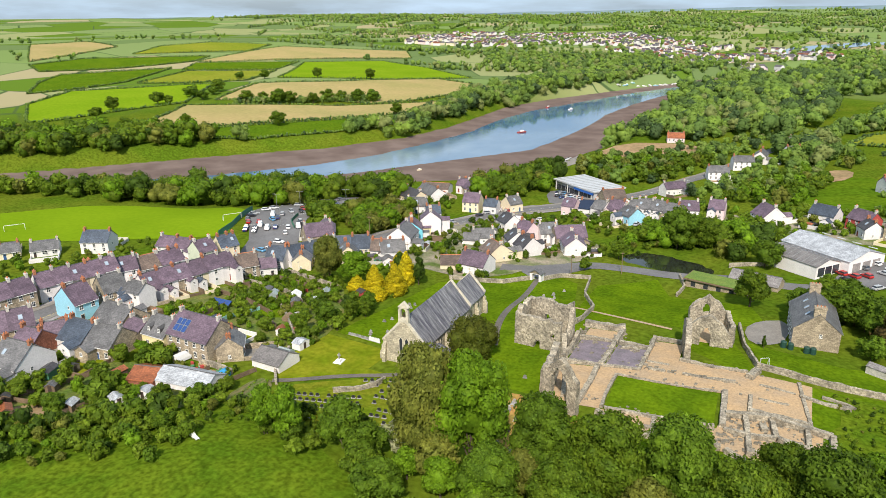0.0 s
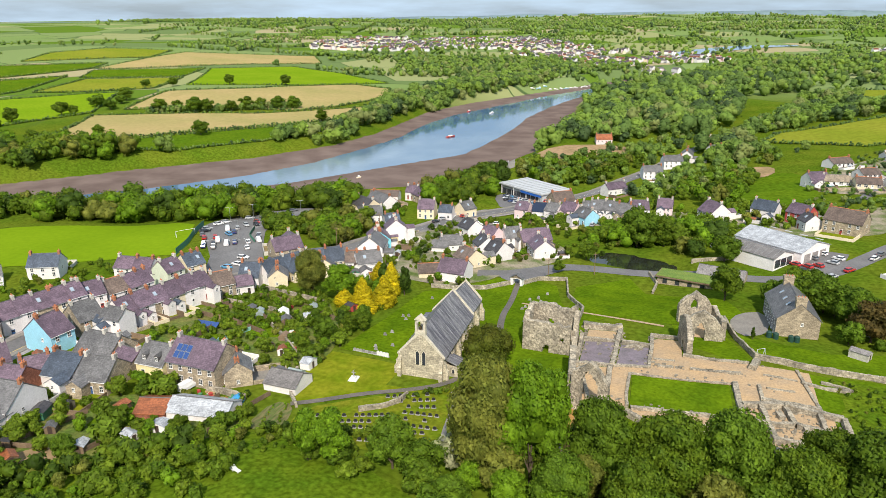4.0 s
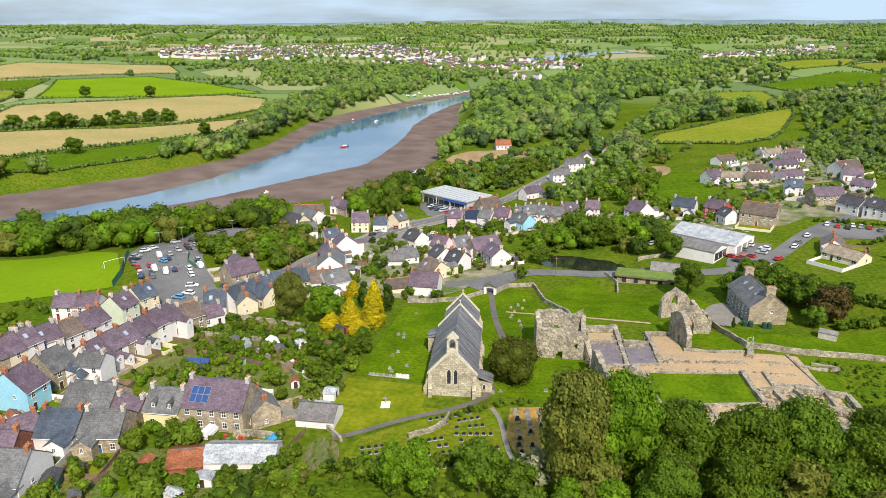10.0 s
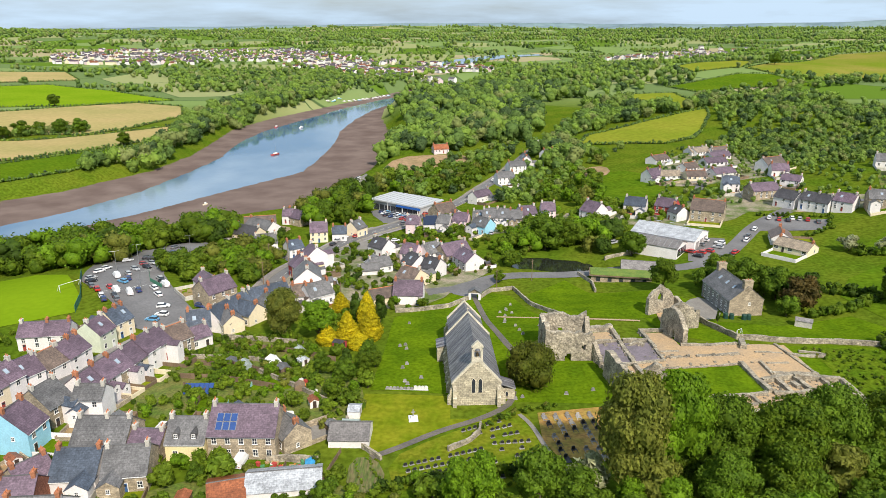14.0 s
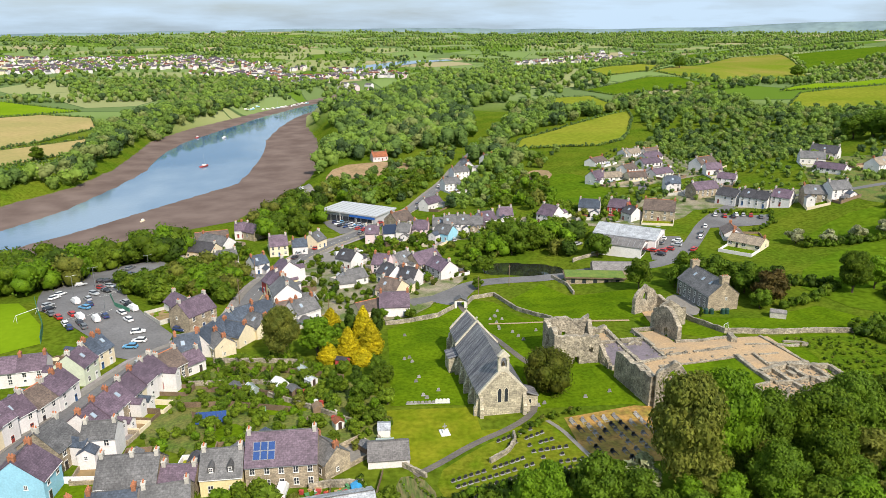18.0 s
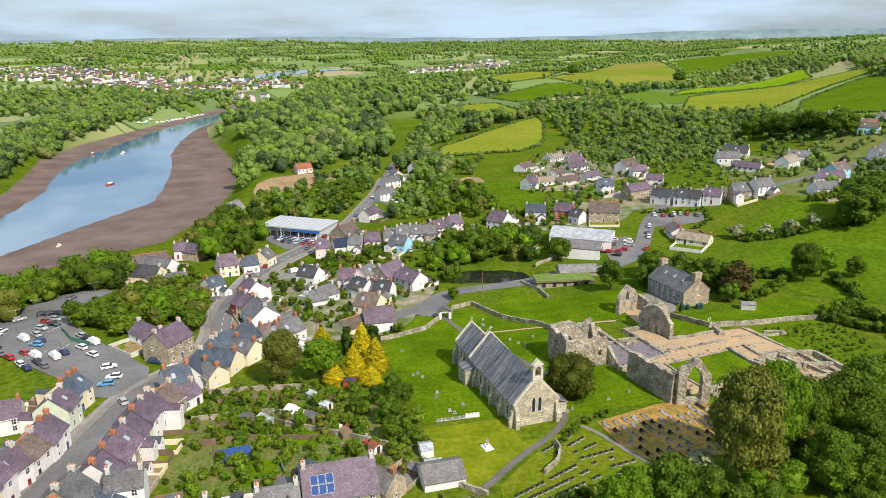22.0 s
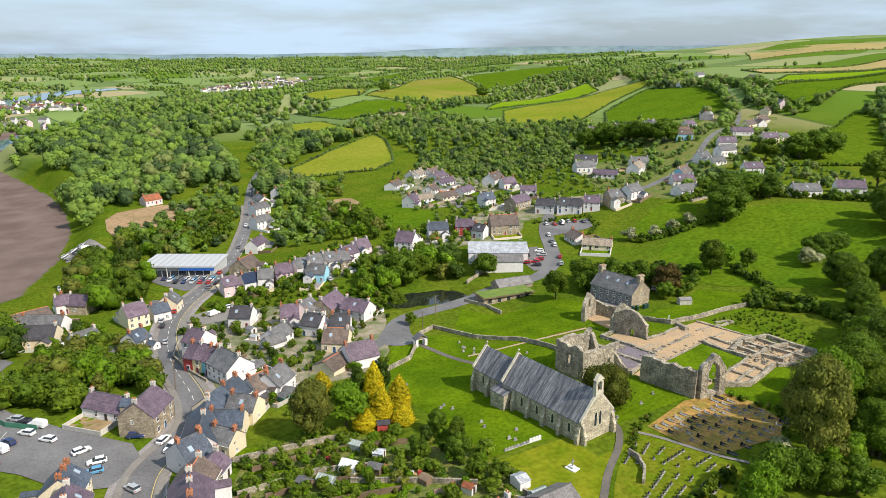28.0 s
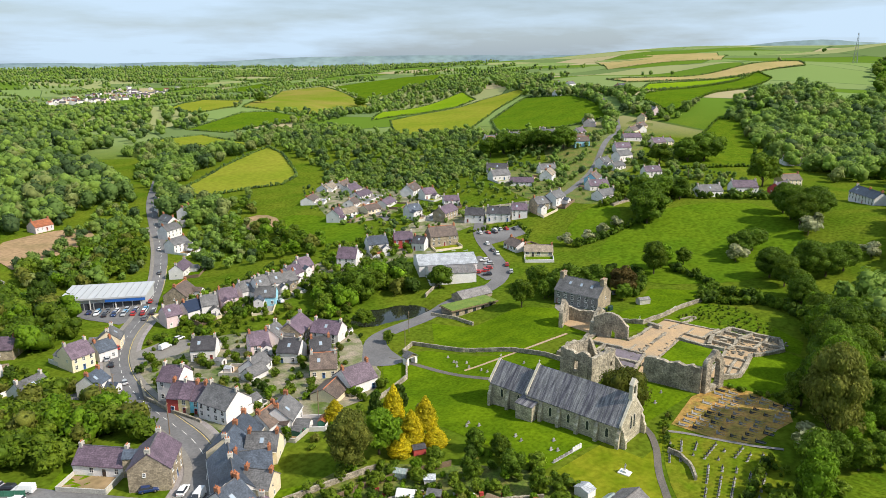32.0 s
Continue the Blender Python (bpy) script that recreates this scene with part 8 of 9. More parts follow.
# cottage dormers, garden tents and stored things
cottage = min(BUILT, key=lambda o: math.hypot(o.location.x + 51.4, o.location.y - 124.4))
for k in (-1.7, 1.7):
    bm = bmesh.new()
    prism(bm, -0.6, 0.6, -0.5, 1.7, 0, 1.05, 1.65)
    dm = part("dormer", bm, ROOFS["grey"], cottage, "small gabled slate dormer")
    dm.matrix_local = pose(k, -3.1, 4.5)
    share("window", SMALL_WINDOW, dm, "", pose(0, -0.5, 0.12))
CANVAS = material("white_canvas", (0.74, 0.73, 0.70), 0.8, 0.1, 0.8, 4, 0.1)
BLUETARP = material("blue_tarpaulin", (0.05, 0.32, 0.62), 0.45, 0.15, 0.8, 3, 0.3)
for nm, x, y, a, l, w, h, mat, lab in (("garden_tent", -43.5, 164.7, 30, 4.0, 3.2, 2.6, CANVAS, "white canvas garden tent on grass"), ("garden_hut", -34.4, 149.5, 10, 2.6, 2.4, 2.0, TIMBER, "small timber garden hut"), ("garden_hut", -35.4, 143.6, 60, 2.4, 2.2, 1.8, TIMBER, "small timber garden hut"), ("covered_woodpile", -27.0, 116.3, 6, 4.2, 2.4, 1.6, BLUETARP, "woodpile covered by a blue tarpaulin")):
    bm = bmesh.new()
    prism(bm, -w / 2, w / 2, -l / 2, l / 2, -0.3, h * 0.62, h)
    bmesh.ops.bevel(bm, geom=list(bm.edges), offset=0.08, segments=1, affect="EDGES")
    at(tagged(part(nm, bm, mat), lab, {"garden_tent": "tent", "garden_hut": "hut"}.get(nm, "woodpile")), pose(x, y, gz(x, y), 0, 0, a))
park("v", -40.7, 119.0, 80, 0.1)
CRATES = [material("crate_" + k, c, 0.7, 0.2, 1, 4, 0.1) for k, c in (("orange", (0.62, 0.22, 0.05)), ("wood", (0.42, 0.28, 0.14)), ("white", (0.7, 0.7, 0.68)), ("green", (0.08, 0.24, 0.10)), ("red", (0.42, 0.06, 0.05)))]
yard_rng = random.Random(8)
for i in range(44):
    x, y = (yard_rng.uniform(-38, -28), yard_rng.uniform(115.8, 119)) if i < 20 else (-46 + (i - 20) * 0.75 + yard_rng.uniform(-1, 1), 172 - (i - 20) * 1.25 + yard_rng.uniform(-1, 1))
    l, w, h = yard_rng.uniform(0.5, 1.5), yard_rng.uniform(0.4, 0.9), yard_rng.uniform(0.3, 0.9)
    bm = bmesh.new()
    box(bm, -l / 2, -w / 2, -0.15, l / 2, w / 2, h, 0, 0.04)
    box(bm, -l / 2 - 0.04, -w / 2 - 0.04, h, l / 2 + 0.04, w / 2 + 0.04, h + 0.06)
    k = yard_rng.randrange(5)
    at(tagged(part("storage_box", bm, CRATES[k]), "%s storage box lying in a garden" % ("orange", "bare wooden", "white", "dark green", "red")[k], "box", "garden clutter"), pose(x, y, gz(x, y), 0, 0, yard_rng.uniform(0, 180)))


for x, y, a, l, w, h, wl, rf, lb in ((-70, 78, 10, 5.5, 3.6, 2.6, GREENWALL, GREENWALL, "green-roofed timber garden shed"), (-62, 82, 15, 3.2, 2.6, 2.5, GREENWALL, ROOFS["dark"], "dark green felt-roofed shed"), (-52, 84, 60, 3.0, 2.2, 2.2, TIMBER, ROOFS["rust"], "small brown timber shed"), (-44, 92, 20, 2.8, 2.2, 2.2, TIMBER, ROOFS["tin"], "small tin-roofed timber shed"),
                                     (-38, 98, 70, 3.0, 2.4, 2.2, WALLS["white"], ROOFS["tin"], "small white tin-roofed shed"), (-55, 96, 30, 2.6, 2.0, 2.1, TIMBER, ROOFS["grey"], "weathered small garden shed"), (-74, 90, 0, 4.0, 2.6, 2.4, TIMBER, ROOFS["shedgrey"], "long grey-roofed timber shed")):
    shed(x, y, a, l, w, h, wl, rf, label=lb)
for ln in ([(-80, 84), (-66, 86), (-50, 90)], [(-60, 76), (-58, 90), (-54, 104)], [(-44, 84), (-42, 98), (-40, 104)], [(-36, 104), (-28, 100), (-24, 92)]):
    fence(ln, 1.2)


# ---- walled yards and gardens behind the houses ----
def yard(x, y, turn, length, width, side, depth):
    """A back yard: ground cover and a low wall on three sides."""
    c, s = math.cos(radians(turn)), math.sin(radians(turn))
    def at_plot(u, v):
        return x + c * u - s * v, y + s * u + c * v
    h, v0, v1 = length / 2 - 0.2, side * (width / 2 + 0.1), side * (width / 2 + depth)
    n, grid = 4, []
    for j in range(n + 1):
        for i in range(n + 1):
            px, py = at_plot(-h + 2 * h * i / n, v0 + (v1 - v0) * j / n)
            grid.append((px, py, gz(px, py) + 0.14))
    faces = [(j * (n + 1) + i, j * (n + 1) + i + 1, (j + 1) * (n + 1) + i + 1, (j + 1) * (n + 1) + i) for j in range(n) for i in range(n)]
    if side < 0:
        faces = [f[::-1] for f in faces]
    mat, word = yrng.choice(((PAVING, "paved"), (LAWN, "grassed"), (GRAVEL, "gravelled"), (FLAGS, "flagged"), (DRYLAWN, "dry-grass"), (FIELDS["earth"], "dug-earth")))
    tagged(new("yard", raw("yard", grid, faces, mat)), "small %s yard behind a house" % word, "yard", kind="structure")
    wallmat, word = yrng.choice(((WALLS["stone"], "rubble-stone"), (WALLS["white"], "white-rendered"), (RENDERGREY, "grey-rendered"), (TIMBER, "timber-boarded"), (WALLS["cream"], "cream-rendered")))
    root = tagged(new("garden_wall"), "low %s wall round a back yard" % word, "wall", "garden walls")
    for (u0, w0), (u1, w1) in (((-h, v0), (-h, v1)), ((-h, v1), (h, v1)), ((h, v1), (h, v0))):
        (ax, ay), (bx, by) = at_plot(u0, w0), at_plot(u1, w1)
        d = Vector((bx - ax, by - ay, 0)).normalized()
        nx, ny, tall = -d.y * 0.13, d.x * 0.13, yrng.uniform(0.9, 1.6)
        bm = bmesh.new()
        lo = [bm.verts.new((px + k * nx, py + k * ny, gz(px, py) - 0.4)) for px, py, k in ((ax, ay, 1), (bx, by, 1), (bx, by, -1), (ax, ay, -1))]
        hi = [bm.verts.new((v.co.x, v.co.y, gz(v.co.x, v.co.y) + tall)) for v in lo]
        for i in range(4):
            bm.faces.new((lo[i], lo[(i + 1) % 4], hi[(i + 1) % 4], hi[i]))
        bm.faces.new(hi)
        bmesh.ops.recalc_face_normals(bm, faces=bm.faces)
        uv_box(bm)
        part("wall_side", bm, wallmat, root)
    if yrng.random() < 0.4 and length > 5:
        px, py = at_plot(yrng.uniform(-0.5, 0.5) * h, v1 - side * 1.6)
        shed(px, py, turn + yrng.choice((0, 90)), yrng.uniform(2.2, 3.4), yrng.uniform(1.8, 2.4), yrng.uniform(2.0, 2.5), yrng.choice((TIMBER, WALLS["white"], GREENWALL, WALLS["stone"])), ROOFS[yrng.choice(("grey", "dark", "tin", "rust"))], label="small garden shed in a back yard")


yrng = random.Random(29)
lanes = [resample(smoothed(r), 3.0) for r in (STREET, LANE, HILLROAD)]
for x, y, turn, length, width, ridge, wing in list(PLOTS):
    if ridge < 4.5 or y > 470 or x > 270 or length > 17:
        continue
    side = wing or yrng.choice((-1, 1))
    depth = yrng.uniform(5.5, 9)
    cx, cy = x - math.sin(radians(turn)) * side * (width / 2 + depth * 0.6), y + math.cos(radians(turn)) * side * (width / 2 + depth * 0.6)
    if any(math.hypot(cx - a, cy - b) < r + 1.5 for a, b, r in FOOTPRINTS if math.hypot(a - x, b - y) > 1) or any(np.min(np.hypot(l[:, 0] - cx, l[:, 1] - cy)) < depth * 0.5 + 4.5 for l in lanes):
        continue
    if -22 < cx < 130 and 100 < cy < 222:
        continue
    yard(x, y, turn, length, width, side, depth)

# ---- planting ----
for key, x, y, h, wd in (("yew", 19.4, 149.0, 10.2, 0.80), ("gold", -31.5, 178.5, 5.6, 1.6), ("gold", -22.8, 175.5, 4.4, 2.2), ("gold", -26.2, 180.0, 8.6, 1.2), ("gold", -20.0, 181.5, 9.4, 1.15), ("gold", -21.5, 191.0, 10.2, 0.95), ("dark", -18.0, 192.5, 9.5, 0.7), ("dark", -24.8, 193.5, 9.5, 0.7), ("gold", -30.5, 203.0, 6.0, 1.6),
                        ("lime", -34.5, 182.5, 11.5, 1.2), ("willow", -43.8, 182.0, 15.5, 0.8), ("oak", -24.4, 152.0, 6.5, 0.9), ("ash", -20.0, 158.0, 6.0, 0.9), ("oak", -30.4, 159.0, 5.5, 0.9), ("dark", -25.0, 163.0, 5.0, 0.9), ("oak", -19.5, 166.0, 5.5, 0.9), ("scrub", -18.5, 149.0, 4.0, 1.0), ("ash", -17.5, 161.0, 5.0, 0.9), ("scrub", -32.0, 168.0, 3.2, 1.0), ("ash", -26.0, 144.0, 6.0, 0.9),
                        ("lime", 3.9, 100.2, 11.0, 0.85), ("lime", -0.5, 99.0, 10.5, 0.8), ("willow", 29.9, 104.3, 24.5, 0.66), ("lime", 38.0, 106.1, 23.5, 0.72), ("oak", 48.8, 110.5, 17.0, 0.8), ("ash", 60.0, 109.0, 18.0, 0.9), ("oak", 70.0, 114.0, 18.0, 0.85), ("ash", 80.0, 110.0, 16.0, 0.9), ("oak", 92.0, 116.0, 17.5, 0.95), ("ash", 85.5, 119.0, 15.0, 0.9), ("lime", 97.5, 123.0, 14.0, 0.95), ("oak", 104.0, 122.0, 15.0, 1.0), ("ash", 114.0, 128.0, 13.0, 1.0), ("blossom", 23.4, 107.0, 6.5, 1.2), ("blossom", 82.0, 101.0, 11.0, 0.8),
                        ("oak", 14.0, 103.0, 10.0, 0.9), ("ash", 55.0, 100.0, 14.0, 0.9), ("oak", 44.0, 98.0, 13.0, 0.9), ("dark", 80.0, 188.0, 4.0, 0.45), ("oak", 103.5, 194.0, 7.0, 1.0), ("copper", 109.0, 197.0, 12.0, 1.05), ("oak", 101.0, 216.0, 11.0, 1.1), ("ash", 75.0, 220.5, 12.0, 0.95), ("oak", 107.0, 208.0, 11.0, 1.1), ("ash", 95.0, 226.0, 11.0, 1.0), ("dark", 117.0, 206.0, 10.0, 1.1),
                        ("ash", 140.0, 199.0, 15.0, 0.9), ("lime", 149.0, 200.0, 12.0, 1.0), ("ash", 158.0, 194.0, 8.0, 1.1), ("oak", 181.0, 178.0, 11.0, 1.1), ("blossom", 173.0, 177.0, 8.0, 1.2), ("oak", 190.0, 176.0, 12.0, 1.2), ("oak", 172.0, 141.0, 14.0, 1.2), ("ash", 164.0, 147.0, 10.0, 1.0), ("oak", 182.0, 137.0, 13.0, 1.2), ("blossom", 199.0, 131.0, 7.0, 1.3), ("oak", 237.0, 164.0, 17.0, 1.25), ("blossom", 226.0, 160.0, 7.0, 1.1), ("ash", 442.0, 248.0, 16.0, 1.1), ("oak", 247.0, 236.0, 13.0, 1.2), ("oak", 240.0, 246.0, 15.0, 1.2), ("oak", 236.0, 254.0, 12.0, 1.2), ("ash", 226.0, 262.0, 8.0, 1.2), ("ash", 150.0, 150.0, 13.0, 1.0), ("oak", 166.0, 146.0, 16.0, 1.1), ("oak", 158.0, 158.0, 13.0, 1.2), ("ash", 140.0, 143.0, 12.0, 1.0), ("oak", 130.0, 138.0, 13.0, 1.0),
                        ("oak", 200.0, 232.0, 17.0, 1.2), ("oak", 211.0, 238.0, 17.0, 1.2), ("blossom", 157.0, 253.0, 6.5, 1.2), ("blossom", 167.0, 247.0, 6.0, 1.2), ("blossom", 178.0, 245.0, 6.0, 1.2), ("blossom", 188.0, 243.0, 6.0, 1.2), ("ash", 226.0, 167.0, 17.0, 1.1), ("blossom", 215.0, 160.0, 9.0, 1.2), ("oak", 236.0, 174.0, 18.0, 1.1), ("oak", 250.0, 182.0, 16.0, 1.1),
                        ("oak", 328.0, 420.0, 17.0, 1.25), ("oak", 332.0, 405.0, 18.0, 1.3), ("oak", 336.0, 388.0, 18.0, 1.3), ("oak", 340.0, 372.0, 17.0, 1.3), ("oak", 320.0, 428.0, 16.0, 1.2), ("ash", 351.0, 298.0, 16.0, 1.3), ("oak", 385.0, 279.0, 22.0, 1.2), ("oak", 372.0, 286.0, 17.0, 1.3), ("ash", 331.0, 219.0, 22.0, 1.1),
                        ("oak", 77.0, 264.0, 10.0, 1.1), ("oak", 46.0, 281.0, 16.5, 0.9), ("ash", 56.0, 283.0, 12.0, 1.0), ("ash", 29.0, 258.0, 7.0, 1.3), ("oak", 100.0, 230.0, 9.0, 1.2), ("ash", 22.0, 238.0, 5.0, 1.0), ("dark", -34.0, 388.0, 17.0, 0.8), ("dark", -42.0, 378.0, 14.0, 0.8)):
    tree(key, x, y, h, wd)
FRONT = [(14, 96), (26, 108), (42, 114), (60, 117), (84, 118), (104, 128), (124, 138), (138, 118), (118, 88), (50, 82)]
grove(FRONT, 7.6, 7, 11.5, ["oak", "ash", "ash", "lime", "willow", "oak"], 21)
grove([(-20, 102), (-6, 106), (10, 100), (8, 95), (-8, 100)], 4.6, 2.5, 4.5, ["scrub", "hedge", "oak"], 22)
grove([(-59, 177), (-35, 186), (-19, 154), (-20, 132), (-54, 137), (-64, 155)], 6.4, 1.6, 3.6, ["scrub", "scrub", "hedge", "ash", "lime"], 26)
grove([(-77, 105), (-43, 118), (-22, 114), (-10, 97), (-12, 85), (-49, 72), (-80, 85)], 6.2, 2.0, 4.8, ["scrub", "scrub", "hedge", "ash", "oak", "willow"], 27)
grove([(84, 210), (84, 228), (112, 228), (112, 200), (102, 208)], 8, 6, 10, ["oak", "oak", "ash"], 32)
wood("trees_shore", scatter([(-122, 300), (-104, 335), (-88, 320), (-92, 292), (-118, 286), (-132, 260), (-152, 262), (-206, 232), (-222, 250), (-160, 300)], 7.5, 23), 9, 15, 23, "dense broadleaf trees between the car park and the shore", leaves=50, n_lobes=8)
wood("trees_park", scatter([(-101, 250), (-90, 276), (-70, 288), (-60, 252), (-62, 232), (-76, 240), (-92, 236)], 6.0, 24), 5.5, 10, 24, "dense trees between the car park and the street", (4, 2, 4, 0, 2, 3), leaves=50, n_lobes=8)
wood("trees_pond", scatter([(28, 294), (48, 306), (72, 306), (80, 290), (74, 270), (60, 272), (44, 282), (28, 276)], 7.0, 25), 6, 11, 25, "dense trees behind the mill pond", leaves=50, n_lobes=8)
wood("trees_showroom", scatter([(-58, 326), (-42, 336), (-32, 366), (-34, 400), (-46, 414), (-60, 390), (-66, 345)], 7.5, 31), 7, 13, 31, "dense trees beside the showroom", leaves=40, n_lobes=8)
road_lines = [resample(smoothed(r), 3.0) for r in (STREET, LANE, HILLROAD)]


def off_road(x, y, r=5.0):
    return all(np.min(np.hypot(line[:, 0] - x, line[:, 1] - y)) > r for line in road_lines)


def infill(poly, spacing, seed):
    """Garden planting between houses, clear of the roads."""
    return [(x, y) for x, y in scatter(poly, spacing, seed) if noise.noise(Vector((x * 0.05, y * 0.05, seed))) > -0.22 and off_road(x, y) and clear_of_houses(x, y, 0.4)]


wood("shrubs_village", infill([(-50, 204), (-12, 204), (4, 222), (12, 240), (26, 256), (60, 300), (60, 345), (20, 345), (-10, 325), (-30, 310), (-48, 280), (-52, 240)], 4.6, 61), 1.0, 3.8, 61, "mixed garden shrubs and small trees", (3, 3, 2, 1, 1, 5), leaves=40)
wood("shrubs_gardens", infill([(-72, 150), (-62, 180), (-40, 200), (-22, 206), (-18, 160), (-20, 128), (-56, 132), (-70, 140)], 3.7, 62), 0.8, 3.2, 62, "mixed garden shrubs and hedges", (3, 3, 2, 1, 1, 5), leaves=40)
wood("shrubs_west", infill([(-150, 130), (-108, 128), (-104, 190), (-130, 195), (-158, 172)], 6.0, 63), 1.5, 4.0, 63, "mixed garden shrubs and hedges", (3, 3, 2, 1, 1, 5), leaves=30)
wood("shrubs_low_gardens", infill([(-110, 70), (-40, 70), (-10, 84), (-18, 112), (-40, 120), (-80, 120), (-110, 100)], 3.9, 64), 1.2, 4.2, 64, "dense garden shrubs and small trees", (3, 3, 2, 1, 1, 5), leaves=40)
wood("shrubs_north_row", infill([(-10, 330), (10, 345), (40, 350), (64, 345), (90, 345), (120, 345), (140, 330), (130, 310), (110, 300), (84, 305), (60, 310), (30, 300), (0, 305)], 5.4, 65), 2, 5, 65, "garden shrubs and trees behind the houses", (3, 3, 2, 1, 1, 5), leaves=30)
# far=True among these houses picks the lighter, haze-coloured leaves
wood("shrubs_estate", infill([(112, 340), (130, 330), (190, 320), (240, 300), (262, 330), (262, 380), (230, 400), (205, 460), (170, 480), (140, 440), (118, 380)], 6.4, 66), 1.0, 4.4, 66, "garden shrubs among the bungalows", (3, 3, 2, 1, 1, 5), leaves=14, far=True)
wood("shrubs_hill_houses", infill([(205, 262), (240, 254), (275, 215), (300, 190), (330, 200), (350, 240), (380, 260), (420, 330), (440, 370), (420, 420), (340, 430), (300, 400), (250, 340), (230, 300)], 8.2, 67), 1.6, 7.0, 67, "garden trees and shrubs among the hill houses", (3, 4, 1, 2, 1, 5), leaves=14, far=True)
wood("shrubs_shore", infill([(-90, 300), (-66, 322), (-58, 300), (-60, 270), (-80, 280)], 5.0, 68), 2, 5, 68, "shrubs by the slipway", (3, 3, 2, 1, 1, 5), leaves=30)
for nm, ln, lo, hi in (("hedge_garden", [(-62, 160), (-50, 158), (-44, 154)], 1.4, 2.0), ("hedge_garden_long", [(-66, 172), (-52, 170), (-42, 166), (-36, 162)], 1.6, 2.2), ("hedge_terrace", [(-69.7, 174.8), (-59.4, 169.8), (-51.5, 164.8)], 1.5, 2.1), ("hedge_row", [(-63.6, 184), (-52.3, 172.6)], 1.3, 1.9), ("hedge_lower", [(-26, 120), (-26, 112), (-28, 102), (-20, 96)], 1.5, 2.4), ("hedge_field", [(-24, 100), (-36, 88), (-54, 74)], 3.0, 5.5), ("hedge_field_west", [(-14, 106), (-8, 110), (2, 111), (14, 112)], 2.0, 3.2)):
    wood(nm, hedge_points(ln, 1.0, wob=0.3, seed=9), lo, hi, 210 + len(nm), "dense clipped green garden hedge", (1, 4, 1, 2, 0, 3), 3, 30)
# nearer slopes also set far=True, only to lighten their leaf colour
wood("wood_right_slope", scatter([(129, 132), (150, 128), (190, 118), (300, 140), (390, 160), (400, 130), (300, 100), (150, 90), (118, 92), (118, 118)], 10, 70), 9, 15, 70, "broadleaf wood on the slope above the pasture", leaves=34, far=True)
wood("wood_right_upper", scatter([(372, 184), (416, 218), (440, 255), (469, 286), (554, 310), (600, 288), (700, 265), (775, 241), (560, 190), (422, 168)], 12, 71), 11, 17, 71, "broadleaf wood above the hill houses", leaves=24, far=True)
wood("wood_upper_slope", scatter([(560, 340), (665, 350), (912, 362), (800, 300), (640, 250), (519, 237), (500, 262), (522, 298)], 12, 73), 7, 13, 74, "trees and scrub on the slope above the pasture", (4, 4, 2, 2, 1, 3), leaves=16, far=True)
wood("trees_hill_road", hedge_points([(452, 396), (533, 436), (612, 508), (700, 600)], 6.0, wob=3, seed=61) + hedge_points([(560, 426), (640, 500), (720, 590)], 6.5, wob=3, seed=62), 8, 13, 75, "roadside trees along the hill road", leaves=16)
wood("hedge_abbey", hedge_points([(128, 172), (132, 158), (124, 140), (112, 126)], 1.8, wob=0.8, seed=12), 3, 5.5, 72, "thick dark hedge beyond the abbey wall", (1, 4, 0, 3, 0, 2), 4, 30)
wood("hedge_manor", hedge_points([(118, 169), (128, 168), (140, 176), (150, 196)], 1.6, seed=1) + hedge_points([(110, 192), (124, 196), (138, 204), (120, 214)], 1.6, seed=2), 3, 5, 201, "dense dark hedge around the stone house", (1, 4, 0, 3, 0, 2), 3, 18)
wood("hedge_lane_west", hedge_points([(117, 168), (126, 150), (134, 135), (146, 118)], 1.6, seed=4), 2.5, 4.5, 202, "dense field hedge beside the abbey", (1, 4, 0, 3, 0, 2), 3, 18)
wood("hedge_car_park", hedge_points([(146, 306), (158, 303), (173, 294), (165, 280), (150, 272)], 1.5, seed=5), 1.5, 2.6, 203, "clipped hedge around the small car park", (1, 4, 0, 3, 0, 2), 3, 16)
wood("hedge_pasture", hedge_points([(156, 247), (178, 241), (204, 234)], 1.8, seed=6) + hedge_points([(205, 262), (240, 254), (268, 216), (290, 192)], 2.0, seed=7), 3, 6, 204, "field hedge along the pasture", (1, 4, 0, 3, 0, 2), 3, 14)

wood("shrubs_grave_wall", hedge_points([(7.4, 130.4), (12, 134), (17, 137.2), (24, 138)], 1.1, wob=0.7, seed=31) + hedge_points([(38, 113), (44, 115), (49, 122), (48, 132)], 1.3, wob=1.0, seed=32), 0.9, 2.2, 331, "low scrub along the graveyard wall", (2, 3, 2, 1, 1, 4), 3, 40)
wood("scrub_meadow", [p for p in scatter([(93, 168), (104, 168), (116, 165), (118, 156), (112, 146), (104, 139), (97, 139), (92, 148), (98, 158)], 2.3, 33)], 0.5, 1.5, 332, "tall weeds and low scrub in the meadow", (2, 2, 1, 1, 1, 5), 3, 24)
wood("scrub_field_edge", scatter([(-30, 92), (-14, 104), (0, 109), (14, 110), (14, 104), (0, 102), (-12, 97), (-28, 86)], 2.6, 34), 0.8, 2.2, 333, "rough scrub along the field's edge", (2, 3, 2, 1, 1, 5), 3, 30)
wood("shrubs_plot", hedge_points([(-19, 118), (-17, 110)], 1.0, wob=0.3, seed=35) + hedge_points([(-16.5, 119), (-14, 111)], 1.0, wob=0.3, seed=36), 0.4, 0.9, 334, "rows of garden vegetables", (2, 2, 3, 0, 1, 5), 3, 24)

